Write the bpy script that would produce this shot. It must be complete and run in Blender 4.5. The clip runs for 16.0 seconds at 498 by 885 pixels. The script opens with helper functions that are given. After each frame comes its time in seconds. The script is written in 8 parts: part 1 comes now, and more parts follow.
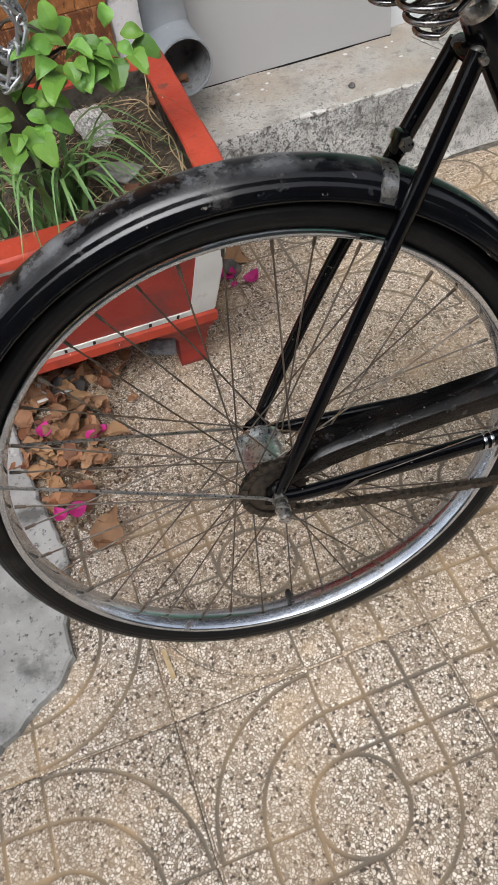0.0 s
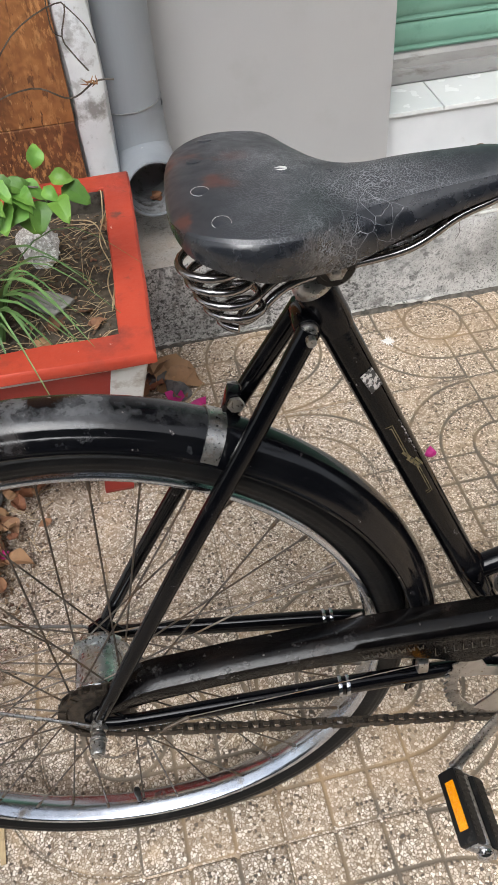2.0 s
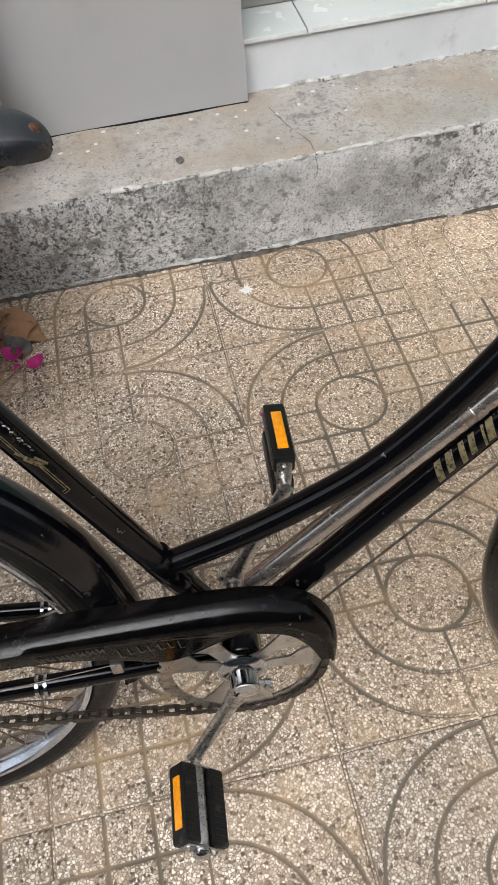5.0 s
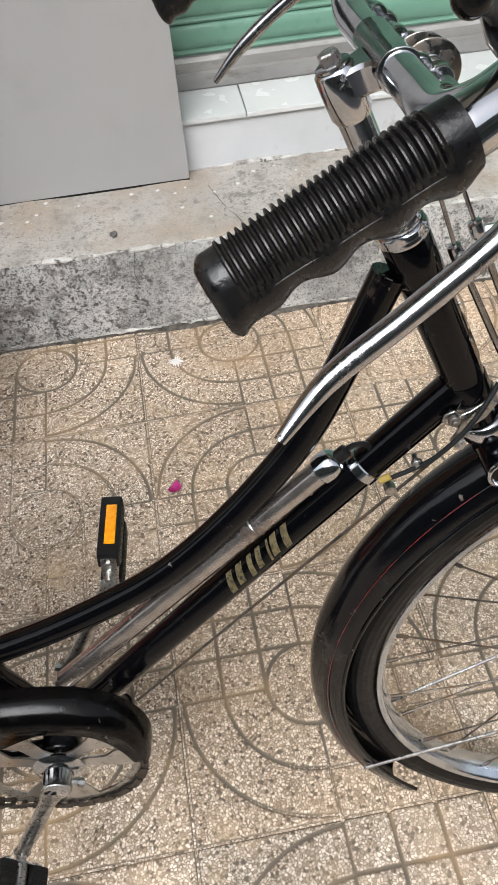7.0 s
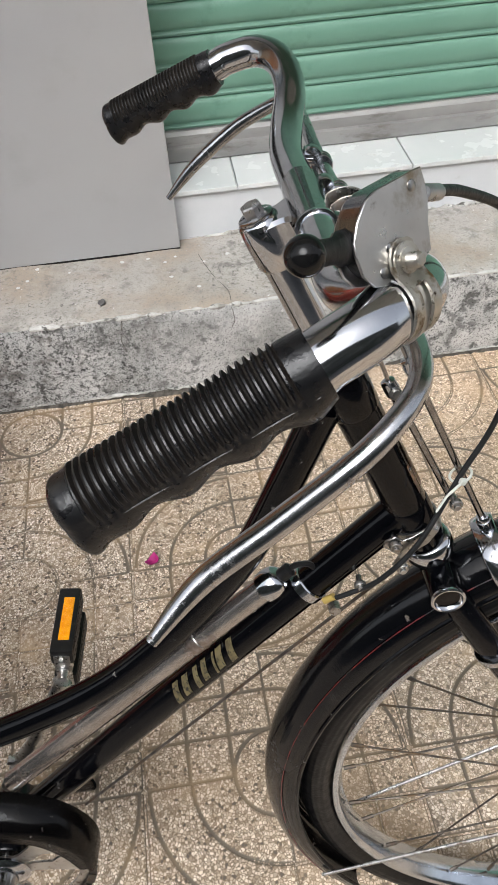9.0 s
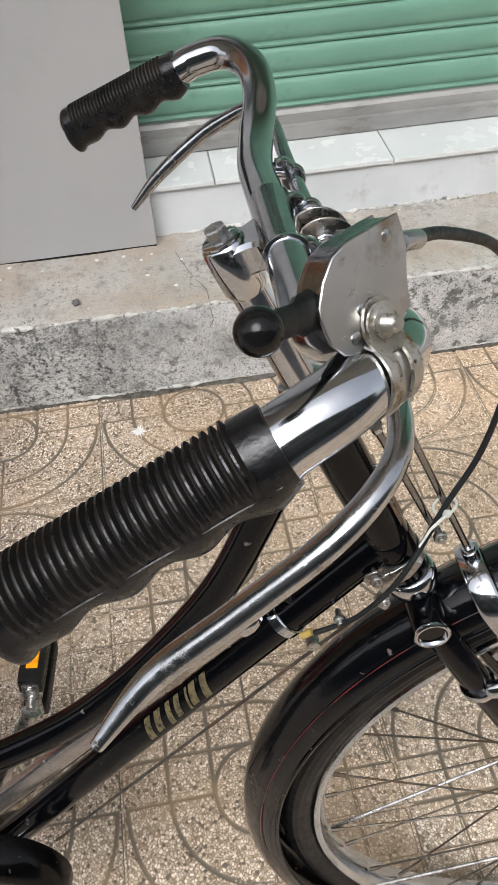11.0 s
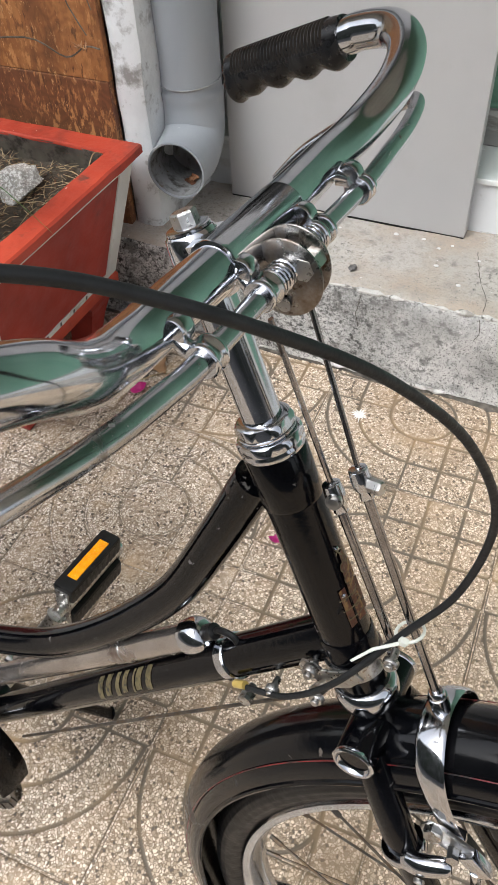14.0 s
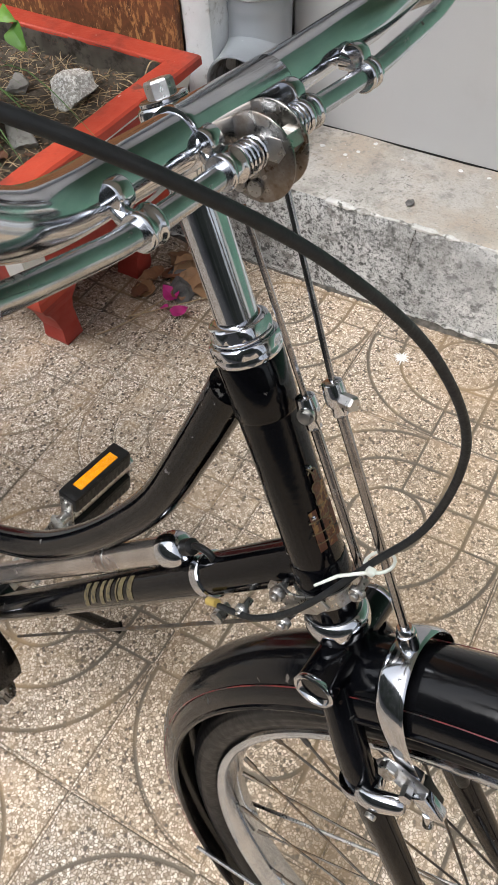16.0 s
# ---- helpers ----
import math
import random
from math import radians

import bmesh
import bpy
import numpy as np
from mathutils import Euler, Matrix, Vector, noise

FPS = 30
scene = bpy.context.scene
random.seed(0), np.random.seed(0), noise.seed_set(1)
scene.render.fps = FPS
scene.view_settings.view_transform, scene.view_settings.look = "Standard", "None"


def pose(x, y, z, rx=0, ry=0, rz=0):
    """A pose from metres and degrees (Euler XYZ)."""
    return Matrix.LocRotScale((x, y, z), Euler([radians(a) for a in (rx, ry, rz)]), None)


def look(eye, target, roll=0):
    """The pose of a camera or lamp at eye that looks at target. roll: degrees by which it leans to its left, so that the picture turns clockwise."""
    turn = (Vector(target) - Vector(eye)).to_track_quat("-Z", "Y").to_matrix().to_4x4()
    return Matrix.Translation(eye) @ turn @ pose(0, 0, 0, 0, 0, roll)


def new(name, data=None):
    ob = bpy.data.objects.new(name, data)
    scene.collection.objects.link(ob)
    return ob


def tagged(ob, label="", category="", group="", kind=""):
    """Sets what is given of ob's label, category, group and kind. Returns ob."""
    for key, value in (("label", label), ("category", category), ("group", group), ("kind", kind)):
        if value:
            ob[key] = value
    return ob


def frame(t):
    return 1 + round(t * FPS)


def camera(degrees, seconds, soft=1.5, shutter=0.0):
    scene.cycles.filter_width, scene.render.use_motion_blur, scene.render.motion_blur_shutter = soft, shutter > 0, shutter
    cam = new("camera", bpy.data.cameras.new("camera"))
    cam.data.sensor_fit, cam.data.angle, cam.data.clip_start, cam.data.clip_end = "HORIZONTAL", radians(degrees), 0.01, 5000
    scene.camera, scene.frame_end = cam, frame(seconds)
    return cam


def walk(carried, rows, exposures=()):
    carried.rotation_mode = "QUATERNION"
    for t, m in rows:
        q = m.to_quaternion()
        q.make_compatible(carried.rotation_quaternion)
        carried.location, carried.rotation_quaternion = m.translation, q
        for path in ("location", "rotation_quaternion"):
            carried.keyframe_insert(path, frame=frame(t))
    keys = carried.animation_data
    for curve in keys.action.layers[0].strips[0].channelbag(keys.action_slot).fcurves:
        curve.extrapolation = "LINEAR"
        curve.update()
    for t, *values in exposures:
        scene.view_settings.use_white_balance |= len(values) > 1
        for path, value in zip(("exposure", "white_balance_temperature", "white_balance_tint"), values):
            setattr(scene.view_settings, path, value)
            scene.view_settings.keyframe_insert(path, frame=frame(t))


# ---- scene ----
cam = camera(35.1, 16.0)
PATH = [
    (0, (-0.08, -0.526, 1.13), (0.058, 0.74, -0.413), -11.0),
    (0.5, (-0.017, -0.518, 1.149), (0.107, 0.765, -0.38), -10.2),
    (1, (0.044, -0.472, 1.168), (0.196, 0.843, -0.331), -8.3),
    (1.5, (0.119, -0.407, 1.195), (0.269, 0.939, -0.277), -5.6),
    (2, (0.166, -0.368, 1.182), (0.253, 0.99, -0.284), -5.1),
    (2.5, (0.235, -0.369, 1.171), (0.236, 0.969, -0.315), -5.7),
    (3, (0.304, -0.381, 1.16), (0.256, 0.942, -0.339), -7.2),
    (3.5, (0.367, -0.384, 1.151), (0.295, 0.921, -0.363), -8.9),
    (4, (0.442, -0.392, 1.141), (0.368, 0.886, -0.396), -9.5),
    (4.5, (0.504, -0.365, 1.14), (0.474, 0.88, -0.425), -8.3),
    (5, (0.509, -0.318, 1.14), (0.554, 0.909, -0.439), -6.9),
    (5.2, (0.512, -0.31, 1.133), (0.585, 0.915, -0.446), -6.6),
    (7.3, (0.745, -0.299, 1.178), (0.724, 1.051, -0.297), -5.7),
    (7.5, (0.754, -0.301, 1.19), (0.701, 1.069, -0.267), -6.0),
    (8, (0.774, -0.305, 1.202), (0.665, 1.093, -0.224), -6.6),
    (8.5, (0.779, -0.284, 1.202), (0.689, 1.113, -0.227), -6.4),
    (9, (0.777, -0.255, 1.196), (0.779, 1.144, -0.233), -4.8),
    (9.5, (0.78, -0.247, 1.194), (0.823, 1.147, -0.239), -4.3),
    (9.7, (0.781, -0.245, 1.194), (0.831, 1.149, -0.239), -4.3),
    (11.8, (0.811, -0.179, 1.175), (0.819, 1.185, -0.287), -3.8),
    (12, (0.838, -0.174, 1.171), (0.733, 1.188, -0.289), -4.4),
    (12.5, (0.918, -0.174, 1.173), (0.488, 1.135, -0.277), -5.9),
    (13, (0.968, -0.173, 1.167), (0.342, 1.045, -0.29), -7.5),
    (13.5, (0.984, -0.146, 1.172), (0.292, 1.033, -0.289), -7.4),
    (14, (0.967, -0.109, 1.158), (0.276, 1.061, -0.31), -3.6),
    (14.5, (0.999, -0.08, 1.164), (0.256, 1.045, -0.313), -0.9),
    (15, (0.997, -0.079, 1.157), (0.193, 0.988, -0.332), -2.0),
    (15.5, (0.995, -0.083, 1.138), (0.199, 0.945, -0.383), -2.9),
    (16, (1.001, -0.087, 1.129), (0.249, 0.914, -0.431), -3.2),
]
EXPOSE = [(0.0, 0.60), (1.5, 0.70), (2.5, 0.76), (3.5, 0.70), (5.0, 0.56), (7.5, 0.70), (9.5, 0.62), (12.0, 0.70), (12.7, 0.78), (13.5, 0.80), (14.6, 0.90), (15.4, 0.83), (16.0, 0.83)]
walk(cam, [(t, look(eye, target, roll)) for t, eye, target, roll in PATH], exposures=EXPOSE)

# ---- world and light ----
SUN_EL, SUN_AZ = 54.0, 200.0
sky_world = bpy.data.worlds.new("sky")
scene.world = sky_world
sky_world.use_nodes = True
wn = sky_world.node_tree.nodes
wl = sky_world.node_tree.links
sky = wn.new("ShaderNodeTexSky")
sky.sky_type = "NISHITA"
sky.sun_disc = False
sky.sun_elevation = radians(SUN_EL)
sky.sun_rotation = radians(SUN_AZ)
sky.air_density, sky.dust_density = 1.0, 4.0
veil = wn.new("ShaderNodeHueSaturation")
veil.inputs["Saturation"].default_value = 0.32
wl.new(sky.outputs[0], veil.inputs["Color"])
wl.new(veil.outputs[0], wn["Background"].inputs["Color"])
wn["Background"].inputs["Strength"].default_value = 0.15
sun = new("sun", bpy.data.lights.new("sun", "SUN"))
sun.data.energy, sun.data.angle, sun.data.color = 1.3, radians(40), (0.93, 0.98, 1.05)
sun.matrix_world = look((0, 0, 0), (math.sin(radians(SUN_AZ)) * -math.cos(radians(SUN_EL)), -math.cos(radians(SUN_AZ)) * math.cos(radians(SUN_EL)), -math.sin(radians(SUN_EL))))


# ---- materials ----
def material(name, c1, c2, scale=20.0, rough=0.5, metal=0.0, spots=(), bump=0.0, bump_scale=200.0, rough_var=0.1, coat=0.0, detail=6.0, hue=0.0, stretch=(1, 1, 1), spec=0.5):
    """Two tones mixed by noise; spots: rows of (colour, scale, low, high, roughness[, scale of the patches they gather in]) laid over them."""
    m = bpy.data.materials.new(name)
    m.use_nodes = True
    n, l = m.node_tree.nodes, m.node_tree.links
    b = n["Principled BSDF"]
    tc = n.new("ShaderNodeTexCoord")
    mp = n.new("ShaderNodeMapping")
    mp.inputs["Scale"].default_value = stretch
    l.new(tc.outputs["Object"], mp.inputs["Vector"])
    nz = n.new("ShaderNodeTexNoise")
    nz.inputs["Scale"].default_value, nz.inputs["Detail"].default_value = scale, detail
    l.new(mp.outputs[0], nz.inputs["Vector"])
    rp = n.new("ShaderNodeValToRGB")
    rp.color_ramp.elements[0].position, rp.color_ramp.elements[1].position = 0.35, 0.65
    rp.color_ramp.elements[0].color, rp.color_ramp.elements[1].color = (*c1, 1), (*c2, 1)
    l.new(nz.outputs["Fac"], rp.inputs["Fac"])
    colour = rp.outputs["Color"]
    ro = n.new("ShaderNodeMapRange")
    ro.inputs["From Min"].default_value, ro.inputs["From Max"].default_value = 0.3, 0.7
    ro.inputs["To Min"].default_value, ro.inputs["To Max"].default_value = max(rough - rough_var, 0.02), min(rough + rough_var, 1)
    fine = n.new("ShaderNodeTexNoise")
    fine.inputs["Scale"].default_value, fine.inputs["Detail"].default_value = scale * 3.7, 5.0
    l.new(mp.outputs[0], fine.inputs["Vector"])
    l.new(fine.outputs["Fac"], ro.inputs["Value"])
    rough_out = ro.outputs[0]
    for k, (c3, s3, lo, hi, r3, *mask) in enumerate(spots):
        sz = n.new("ShaderNodeTexNoise")
        sz.inputs["Scale"].default_value, sz.inputs["Detail"].default_value, sz.inputs["Roughness"].default_value = s3, 8.0, 0.65
        mv = n.new("ShaderNodeMapping")
        mv.inputs["Location"].default_value = (3.1 * k + 1.7, 5.3 * k, 2.9)
        mv.inputs["Scale"].default_value = stretch
        l.new(tc.outputs["Object"], mv.inputs["Vector"])
        l.new(mv.outputs[0], sz.inputs["Vector"])
        mr = n.new("ShaderNodeMapRange")
        mr.inputs["From Min"].default_value, mr.inputs["From Max"].default_value = lo, hi
        l.new(sz.outputs["Fac"], mr.inputs["Value"])
        if mask:
            # spots that gather in patches of their own
            big = n.new("ShaderNodeTexNoise")
            big.inputs["Scale"].default_value, big.inputs["Detail"].default_value = mask[0], 5.0
            l.new(mv.outputs[0], big.inputs["Vector"])
            bm_ = n.new("ShaderNodeMapRange")
            bm_.inputs["From Min"].default_value, bm_.inputs["From Max"].default_value = 0.40, 0.62
            bm_.inputs["To Min"].default_value = 0.15
            l.new(big.outputs["Fac"], bm_.inputs["Value"])
            mm = n.new("ShaderNodeMath")
            mm.operation = "MULTIPLY"
            l.new(mr.outputs[0], mm.inputs[0])
            l.new(bm_.outputs[0], mm.inputs[1])
            mr = mm
        mx = n.new("ShaderNodeMix")
        mx.data_type = "RGBA"
        l.new(mr.outputs[0], mx.inputs["Factor"])
        l.new(colour, mx.inputs["A"])
        mx.inputs["B"].default_value = (*c3, 1)
        colour = mx.outputs["Result"]
        rx = n.new("ShaderNodeMix")
        l.new(mr.outputs[0], rx.inputs["Factor"])
        l.new(rough_out, rx.inputs["A"])
        rx.inputs["B"].default_value = r3
        rough_out = rx.outputs["Result"]
    if hue:
        oi = n.new("ShaderNodeObjectInfo")
        hs = n.new("ShaderNodeHueSaturation")
        vr = n.new("ShaderNodeMapRange")
        vr.inputs["To Min"].default_value, vr.inputs["To Max"].default_value = 1 - hue, 1 + hue
        l.new(oi.outputs["Random"], vr.inputs["Value"])
        l.new(vr.outputs[0], hs.inputs["Value"])
        l.new(colour, hs.inputs["Color"])
        colour = hs.outputs["Color"]
    l.new(colour, b.inputs["Base Color"])
    l.new(rough_out, b.inputs["Roughness"])
    b.inputs["Metallic"].default_value = metal
    b.inputs["Specular IOR Level"].default_value = spec
    b.inputs["Coat Weight"].default_value = coat
    b.inputs["Coat Roughness"].default_value = 0.12
    if bump:
        bz = n.new("ShaderNodeTexNoise")
        bz.inputs["Scale"].default_value, bz.inputs["Detail"].default_value = bump_scale, 6.0
        l.new(mp.outputs[0], bz.inputs["Vector"])
        bp = n.new("ShaderNodeBump")
        bp.inputs["Strength"].default_value, bp.inputs["Distance"].default_value = bump, 0.004
        l.new(bz.outputs["Fac"], bp.inputs["Height"])
        l.new(bp.outputs[0], b.inputs["Normal"])
    return m


def terrazzo(name, grooves=True):
    """Cast terrazzo: pale, grey and dark stone chips in tan cement, with dirt in the cast grooves."""
    m = bpy.data.materials.new(name)
    m.use_nodes = True
    n, l = m.node_tree.nodes, m.node_tree.links
    b = n["Principled BSDF"]
    tc = n.new("ShaderNodeTexCoord")
    oi = n.new("ShaderNodeObjectInfo")
    sh = n.new("ShaderNodeVectorMath")
    sh.operation = "MULTIPLY_ADD"
    sh.inputs[1].default_value = (37.0, 53.0, 0.0)
    l.new(oi.outputs["Random"], sh.inputs[0])
    l.new(tc.outputs["Object"], sh.inputs[2])
    flat = n.new("ShaderNodeVectorMath")
    flat.operation = "MULTIPLY"
    flat.inputs[1].default_value = (1, 1, 0)
    l.new(sh.outputs[0], flat.inputs[0])
    wob = n.new("ShaderNodeTexNoise")
    wob.inputs["Scale"].default_value = 330.0
    l.new(flat.outputs[0], wob.inputs["Vector"])
    wm = n.new("ShaderNodeVectorMath")
    wm.operation = "MULTIPLY_ADD"
    wm.inputs[1].default_value = (0.0040, 0.0040, 0)
    l.new(wob.outputs["Color"], wm.inputs[0])
    l.new(flat.outputs[0], wm.inputs[2])
    vo = n.new("ShaderNodeTexVoronoi")
    vo.inputs["Scale"].default_value = 225.0
    ve = n.new("ShaderNodeTexVoronoi")
    ve.feature = "DISTANCE_TO_EDGE"
    ve.inputs["Scale"].default_value = 225.0
    for v in (vo, ve):
        l.new(wm.outputs[0], v.inputs["Vector"])
    sep = n.new("ShaderNodeSeparateColor")
    l.new(vo.outputs["Color"], sep.inputs[0])
    rp = n.new("ShaderNodeValToRGB")
    rp.color_ramp.interpolation = "CONSTANT"
    els = rp.color_ramp.elements
    els[0].position, els[0].color = 0.0, (0.075, 0.066, 0.060, 1)
    els[1].position, els[1].color = 0.075, (0.34, 0.285, 0.235, 1)
    for pos, c in ((0.21, (0.56, 0.50, 0.43, 1)), (0.42, (0.71, 0.665, 0.605, 1)), (0.70, (0.42, 0.38, 0.335, 1)), (0.77, (0.86, 0.84, 0.80, 1))):
        e = els.new(pos)
        e.color = c
    l.new(sep.outputs[0], rp.inputs["Fac"])
    edge = n.new("ShaderNodeMapRange")
    edge.inputs["From Min"].default_value, edge.inputs["From Max"].default_value = 0.03, 0.15
    l.new(ve.outputs["Distance"], edge.inputs["Value"])
    big = n.new("ShaderNodeTexNoise")
    big.inputs["Scale"].default_value, big.inputs["Detail"].default_value = 7.0, 6.0
    l.new(sh.outputs[0], big.inputs["Vector"])
    cem = n.new("ShaderNodeValToRGB")
    cem.color_ramp.elements[0].position, cem.color_ramp.elements[1].position = 0.35, 0.68
    cem.color_ramp.elements[0].color, cem.color_ramp.elements[1].color = (0.140, 0.110, 0.081, 1), (0.285, 0.215, 0.146, 1)
    l.new(big.outputs["Fac"], cem.inputs["Fac"])
    mx = n.new("ShaderNodeMix")
    mx.data_type = "RGBA"
    l.new(edge.outputs[0], mx.inputs["Factor"])
    l.new(cem.outputs[0], mx.inputs["A"])
    l.new(rp.outputs[0], mx.inputs["B"])
    # worn patches where the cement film still covers the chips
    film = n.new("ShaderNodeMapRange")
    film.inputs["From Min"].default_value, film.inputs["From Max"].default_value, film.inputs["To Max"].default_value = 0.50, 0.74, 0.40
    l.new(big.outputs["Fac"], film.inputs["Value"])
    fx = n.new("ShaderNodeMix")
    fx.data_type = "RGBA"
    l.new(film.outputs[0], fx.inputs["Factor"])
    l.new(mx.outputs["Result"], fx.inputs["A"])
    fx.inputs["B"].default_value = (0.52, 0.405, 0.290, 1)
    # each tile has its own tint, greyer or warmer
    tint = n.new("ShaderNodeValToRGB")
    tint.color_ramp.elements[0].color, tint.color_ramp.elements[1].color = (0.92, 0.93, 0.95, 1), (1.05, 0.99, 0.92, 1)
    l.new(oi.outputs["Random"], tint.inputs["Fac"])
    mu = n.new("ShaderNodeMix")
    mu.data_type, mu.blend_type = "RGBA", "MULTIPLY"
    mu.inputs["Factor"].default_value = 1.0
    l.new(fx.outputs["Result"], mu.inputs["A"])
    l.new(tint.outputs[0], mu.inputs["B"])
    # the colour turns paler and warmer along the street, smoothly with world X
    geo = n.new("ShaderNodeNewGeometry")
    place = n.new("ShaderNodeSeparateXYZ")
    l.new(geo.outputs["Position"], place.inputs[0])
    x_ramp = n.new("ShaderNodeMapRange")
    x_ramp.inputs["From Min"].default_value, x_ramp.inputs["From Max"].default_value = 0.25, 1.25
    l.new(place.outputs["X"], x_ramp.inputs["Value"])
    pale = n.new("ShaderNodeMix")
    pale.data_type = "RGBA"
    l.new(x_ramp.outputs[0], pale.inputs["Factor"])
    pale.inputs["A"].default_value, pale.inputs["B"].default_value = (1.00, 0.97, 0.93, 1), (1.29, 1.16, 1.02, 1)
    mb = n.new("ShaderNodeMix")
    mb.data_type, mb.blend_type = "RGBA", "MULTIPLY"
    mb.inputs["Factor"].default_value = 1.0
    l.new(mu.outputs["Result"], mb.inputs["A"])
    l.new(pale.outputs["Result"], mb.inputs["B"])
    # the same ramp lays a thin tan veil over the chips
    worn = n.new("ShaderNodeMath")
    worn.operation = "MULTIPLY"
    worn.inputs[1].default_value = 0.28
    l.new(x_ramp.outputs[0], worn.inputs[0])
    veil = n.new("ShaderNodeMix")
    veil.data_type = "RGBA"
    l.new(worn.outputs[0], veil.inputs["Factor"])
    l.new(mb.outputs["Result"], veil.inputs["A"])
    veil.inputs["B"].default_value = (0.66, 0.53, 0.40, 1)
    rust = n.new("ShaderNodeTexNoise")
    rust.inputs["Scale"].default_value, rust.inputs["Detail"].default_value = 13.0, 5.0
    l.new(sh.outputs[0], rust.inputs["Vector"])
    rusty = n.new("ShaderNodeMapRange")
    rusty.inputs["From Min"].default_value, rusty.inputs["From Max"].default_value, rusty.inputs["To Max"].default_value = 0.58, 0.74, 0.45
    l.new(rust.outputs["Fac"], rusty.inputs["Value"])
    amber = n.new("ShaderNodeMix")
    amber.data_type = "RGBA"
    l.new(rusty.outputs[0], amber.inputs["Factor"])
    l.new(veil.outputs["Result"], amber.inputs["A"])
    amber.inputs["B"].default_value = (0.60, 0.43, 0.26, 1)
    colour = amber.outputs["Result"]
    # street grime in broad, soft-edged stains that run across the tiles
    soot = n.new("ShaderNodeTexNoise")
    soot.inputs["Scale"].default_value, soot.inputs["Detail"].default_value, soot.inputs["Roughness"].default_value = 3.2, 7.0, 0.62
    l.new(geo.outputs["Position"], soot.inputs["Vector"])
    grime = n.new("ShaderNodeValToRGB")
    grime.color_ramp.elements[0].position, grime.color_ramp.elements[1].position = 0.40, 0.60
    grime.color_ramp.elements[0].color, grime.color_ramp.elements[1].color = (0.76, 0.74, 0.71, 1), (0.99, 0.99, 0.99, 1)
    l.new(soot.outputs["Fac"], grime.inputs["Fac"])
    mg = n.new("ShaderNodeMix")
    mg.data_type, mg.blend_type = "RGBA", "MULTIPLY"
    mg.inputs["Factor"].default_value = 1.0
    l.new(colour, mg.inputs["A"])
    l.new(grime.outputs[0], mg.inputs["B"])
    colour = mg.outputs["Result"]
    if grooves:
        xyz = n.new("ShaderNodeSeparateXYZ")
        l.new(tc.outputs["Object"], xyz.inputs[0])
        low = n.new("ShaderNodeMapRange")
        low.inputs["From Min"].default_value, low.inputs["From Max"].default_value = -0.0006, -0.0021
        l.new(xyz.outputs["Z"], low.inputs["Value"])
        dirt = n.new("ShaderNodeValToRGB")
        dirt.color_ramp.elements[0].position, dirt.color_ramp.elements[1].position = 0.46, 0.74
        dirt.color_ramp.elements[0].color, dirt.color_ramp.elements[1].color = (0.140, 0.112, 0.082, 1), (0.37, 0.250, 0.135, 1)
        l.new(big.outputs["Fac"], dirt.inputs["Fac"])
        gx = n.new("ShaderNodeMix")
        gx.data_type = "RGBA"
        l.new(low.outputs[0], gx.inputs["Factor"])
        l.new(colour, gx.inputs["A"])
        l.new(dirt.outputs[0], gx.inputs["B"])
        colour = gx.outputs["Result"]
    l.new(colour, b.inputs["Base Color"])
    b.inputs["Roughness"].default_value = 0.72
    bp = n.new("ShaderNodeBump")
    bp.inputs["Strength"].default_value, bp.inputs["Distance"].default_value = 0.22, 0.001
    l.new(edge.outputs[0], bp.inputs["Height"])
    l.new(bp.outputs[0], b.inputs["Normal"])
    return m


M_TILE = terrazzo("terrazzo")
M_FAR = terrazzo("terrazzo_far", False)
M_ENAMEL = material("black_enamel", (0.0012, 0.0014, 0.0021), (0.0022, 0.0022, 0.0029), 30, 0.085, 0, [((0.020, 0.014, 0.011), 24, 0.64, 0.72, 0.4), ((0.17, 0.16, 0.15), 95, 0.660, 0.690, 0.6, 7.0), ((0.0050, 0.0050, 0.0062), 9, 0.54, 0.72, 0.22)], 0.03, 220, 0.035, spec=0.25)
M_GUARD = material("worn_black_enamel", (0.0018, 0.002, 0.0028), (0.0035, 0.0035, 0.004), 22, 0.13, 0, [((0.016, 0.014, 0.013), 13, 0.57, 0.70, 0.36), ((0.12, 0.10, 0.085), 50, 0.66, 0.70, 0.6)], 0.03, 260, 0.05, spec=0.38)
M_REARGUARD = material("dusty_black_enamel", (0.0018, 0.002, 0.0030), (0.0035, 0.0036, 0.0045), 22, 0.12, 0, [((0.020, 0.017, 0.016), 16, 0.57, 0.70, 0.33), ((0.075, 0.077, 0.082), 34, 0.60, 0.72, 0.5, 6.0), ((0.17, 0.15, 0.14), 75, 0.665, 0.70, 0.6)], 0.03, 260, 0.05, spec=0.40)
M_CASE = material("brown_worn_enamel", (0.0024, 0.0023, 0.0027), (0.0055, 0.0047, 0.0047), 18, 0.14, 0, [((0.024, 0.017, 0.014), 14, 0.56, 0.72, 0.24), ((0.060, 0.058, 0.058), 30, 0.60, 0.70, 0.5, 5.0), ((0.19, 0.17, 0.155), 85, 0.645, 0.68, 0.6, 8.0)], 0.03, 260, 0.07, spec=0.42)
M_STICKER = material("torn_sticker", (0.02, 0.02, 0.02), (0.05, 0.045, 0.04), 60, 0.5, 0, [((0.50, 0.47, 0.44), 170, 0.50, 0.55, 0.6), ((0.10, 0.05, 0.03), 120, 0.58, 0.64, 0.6)])
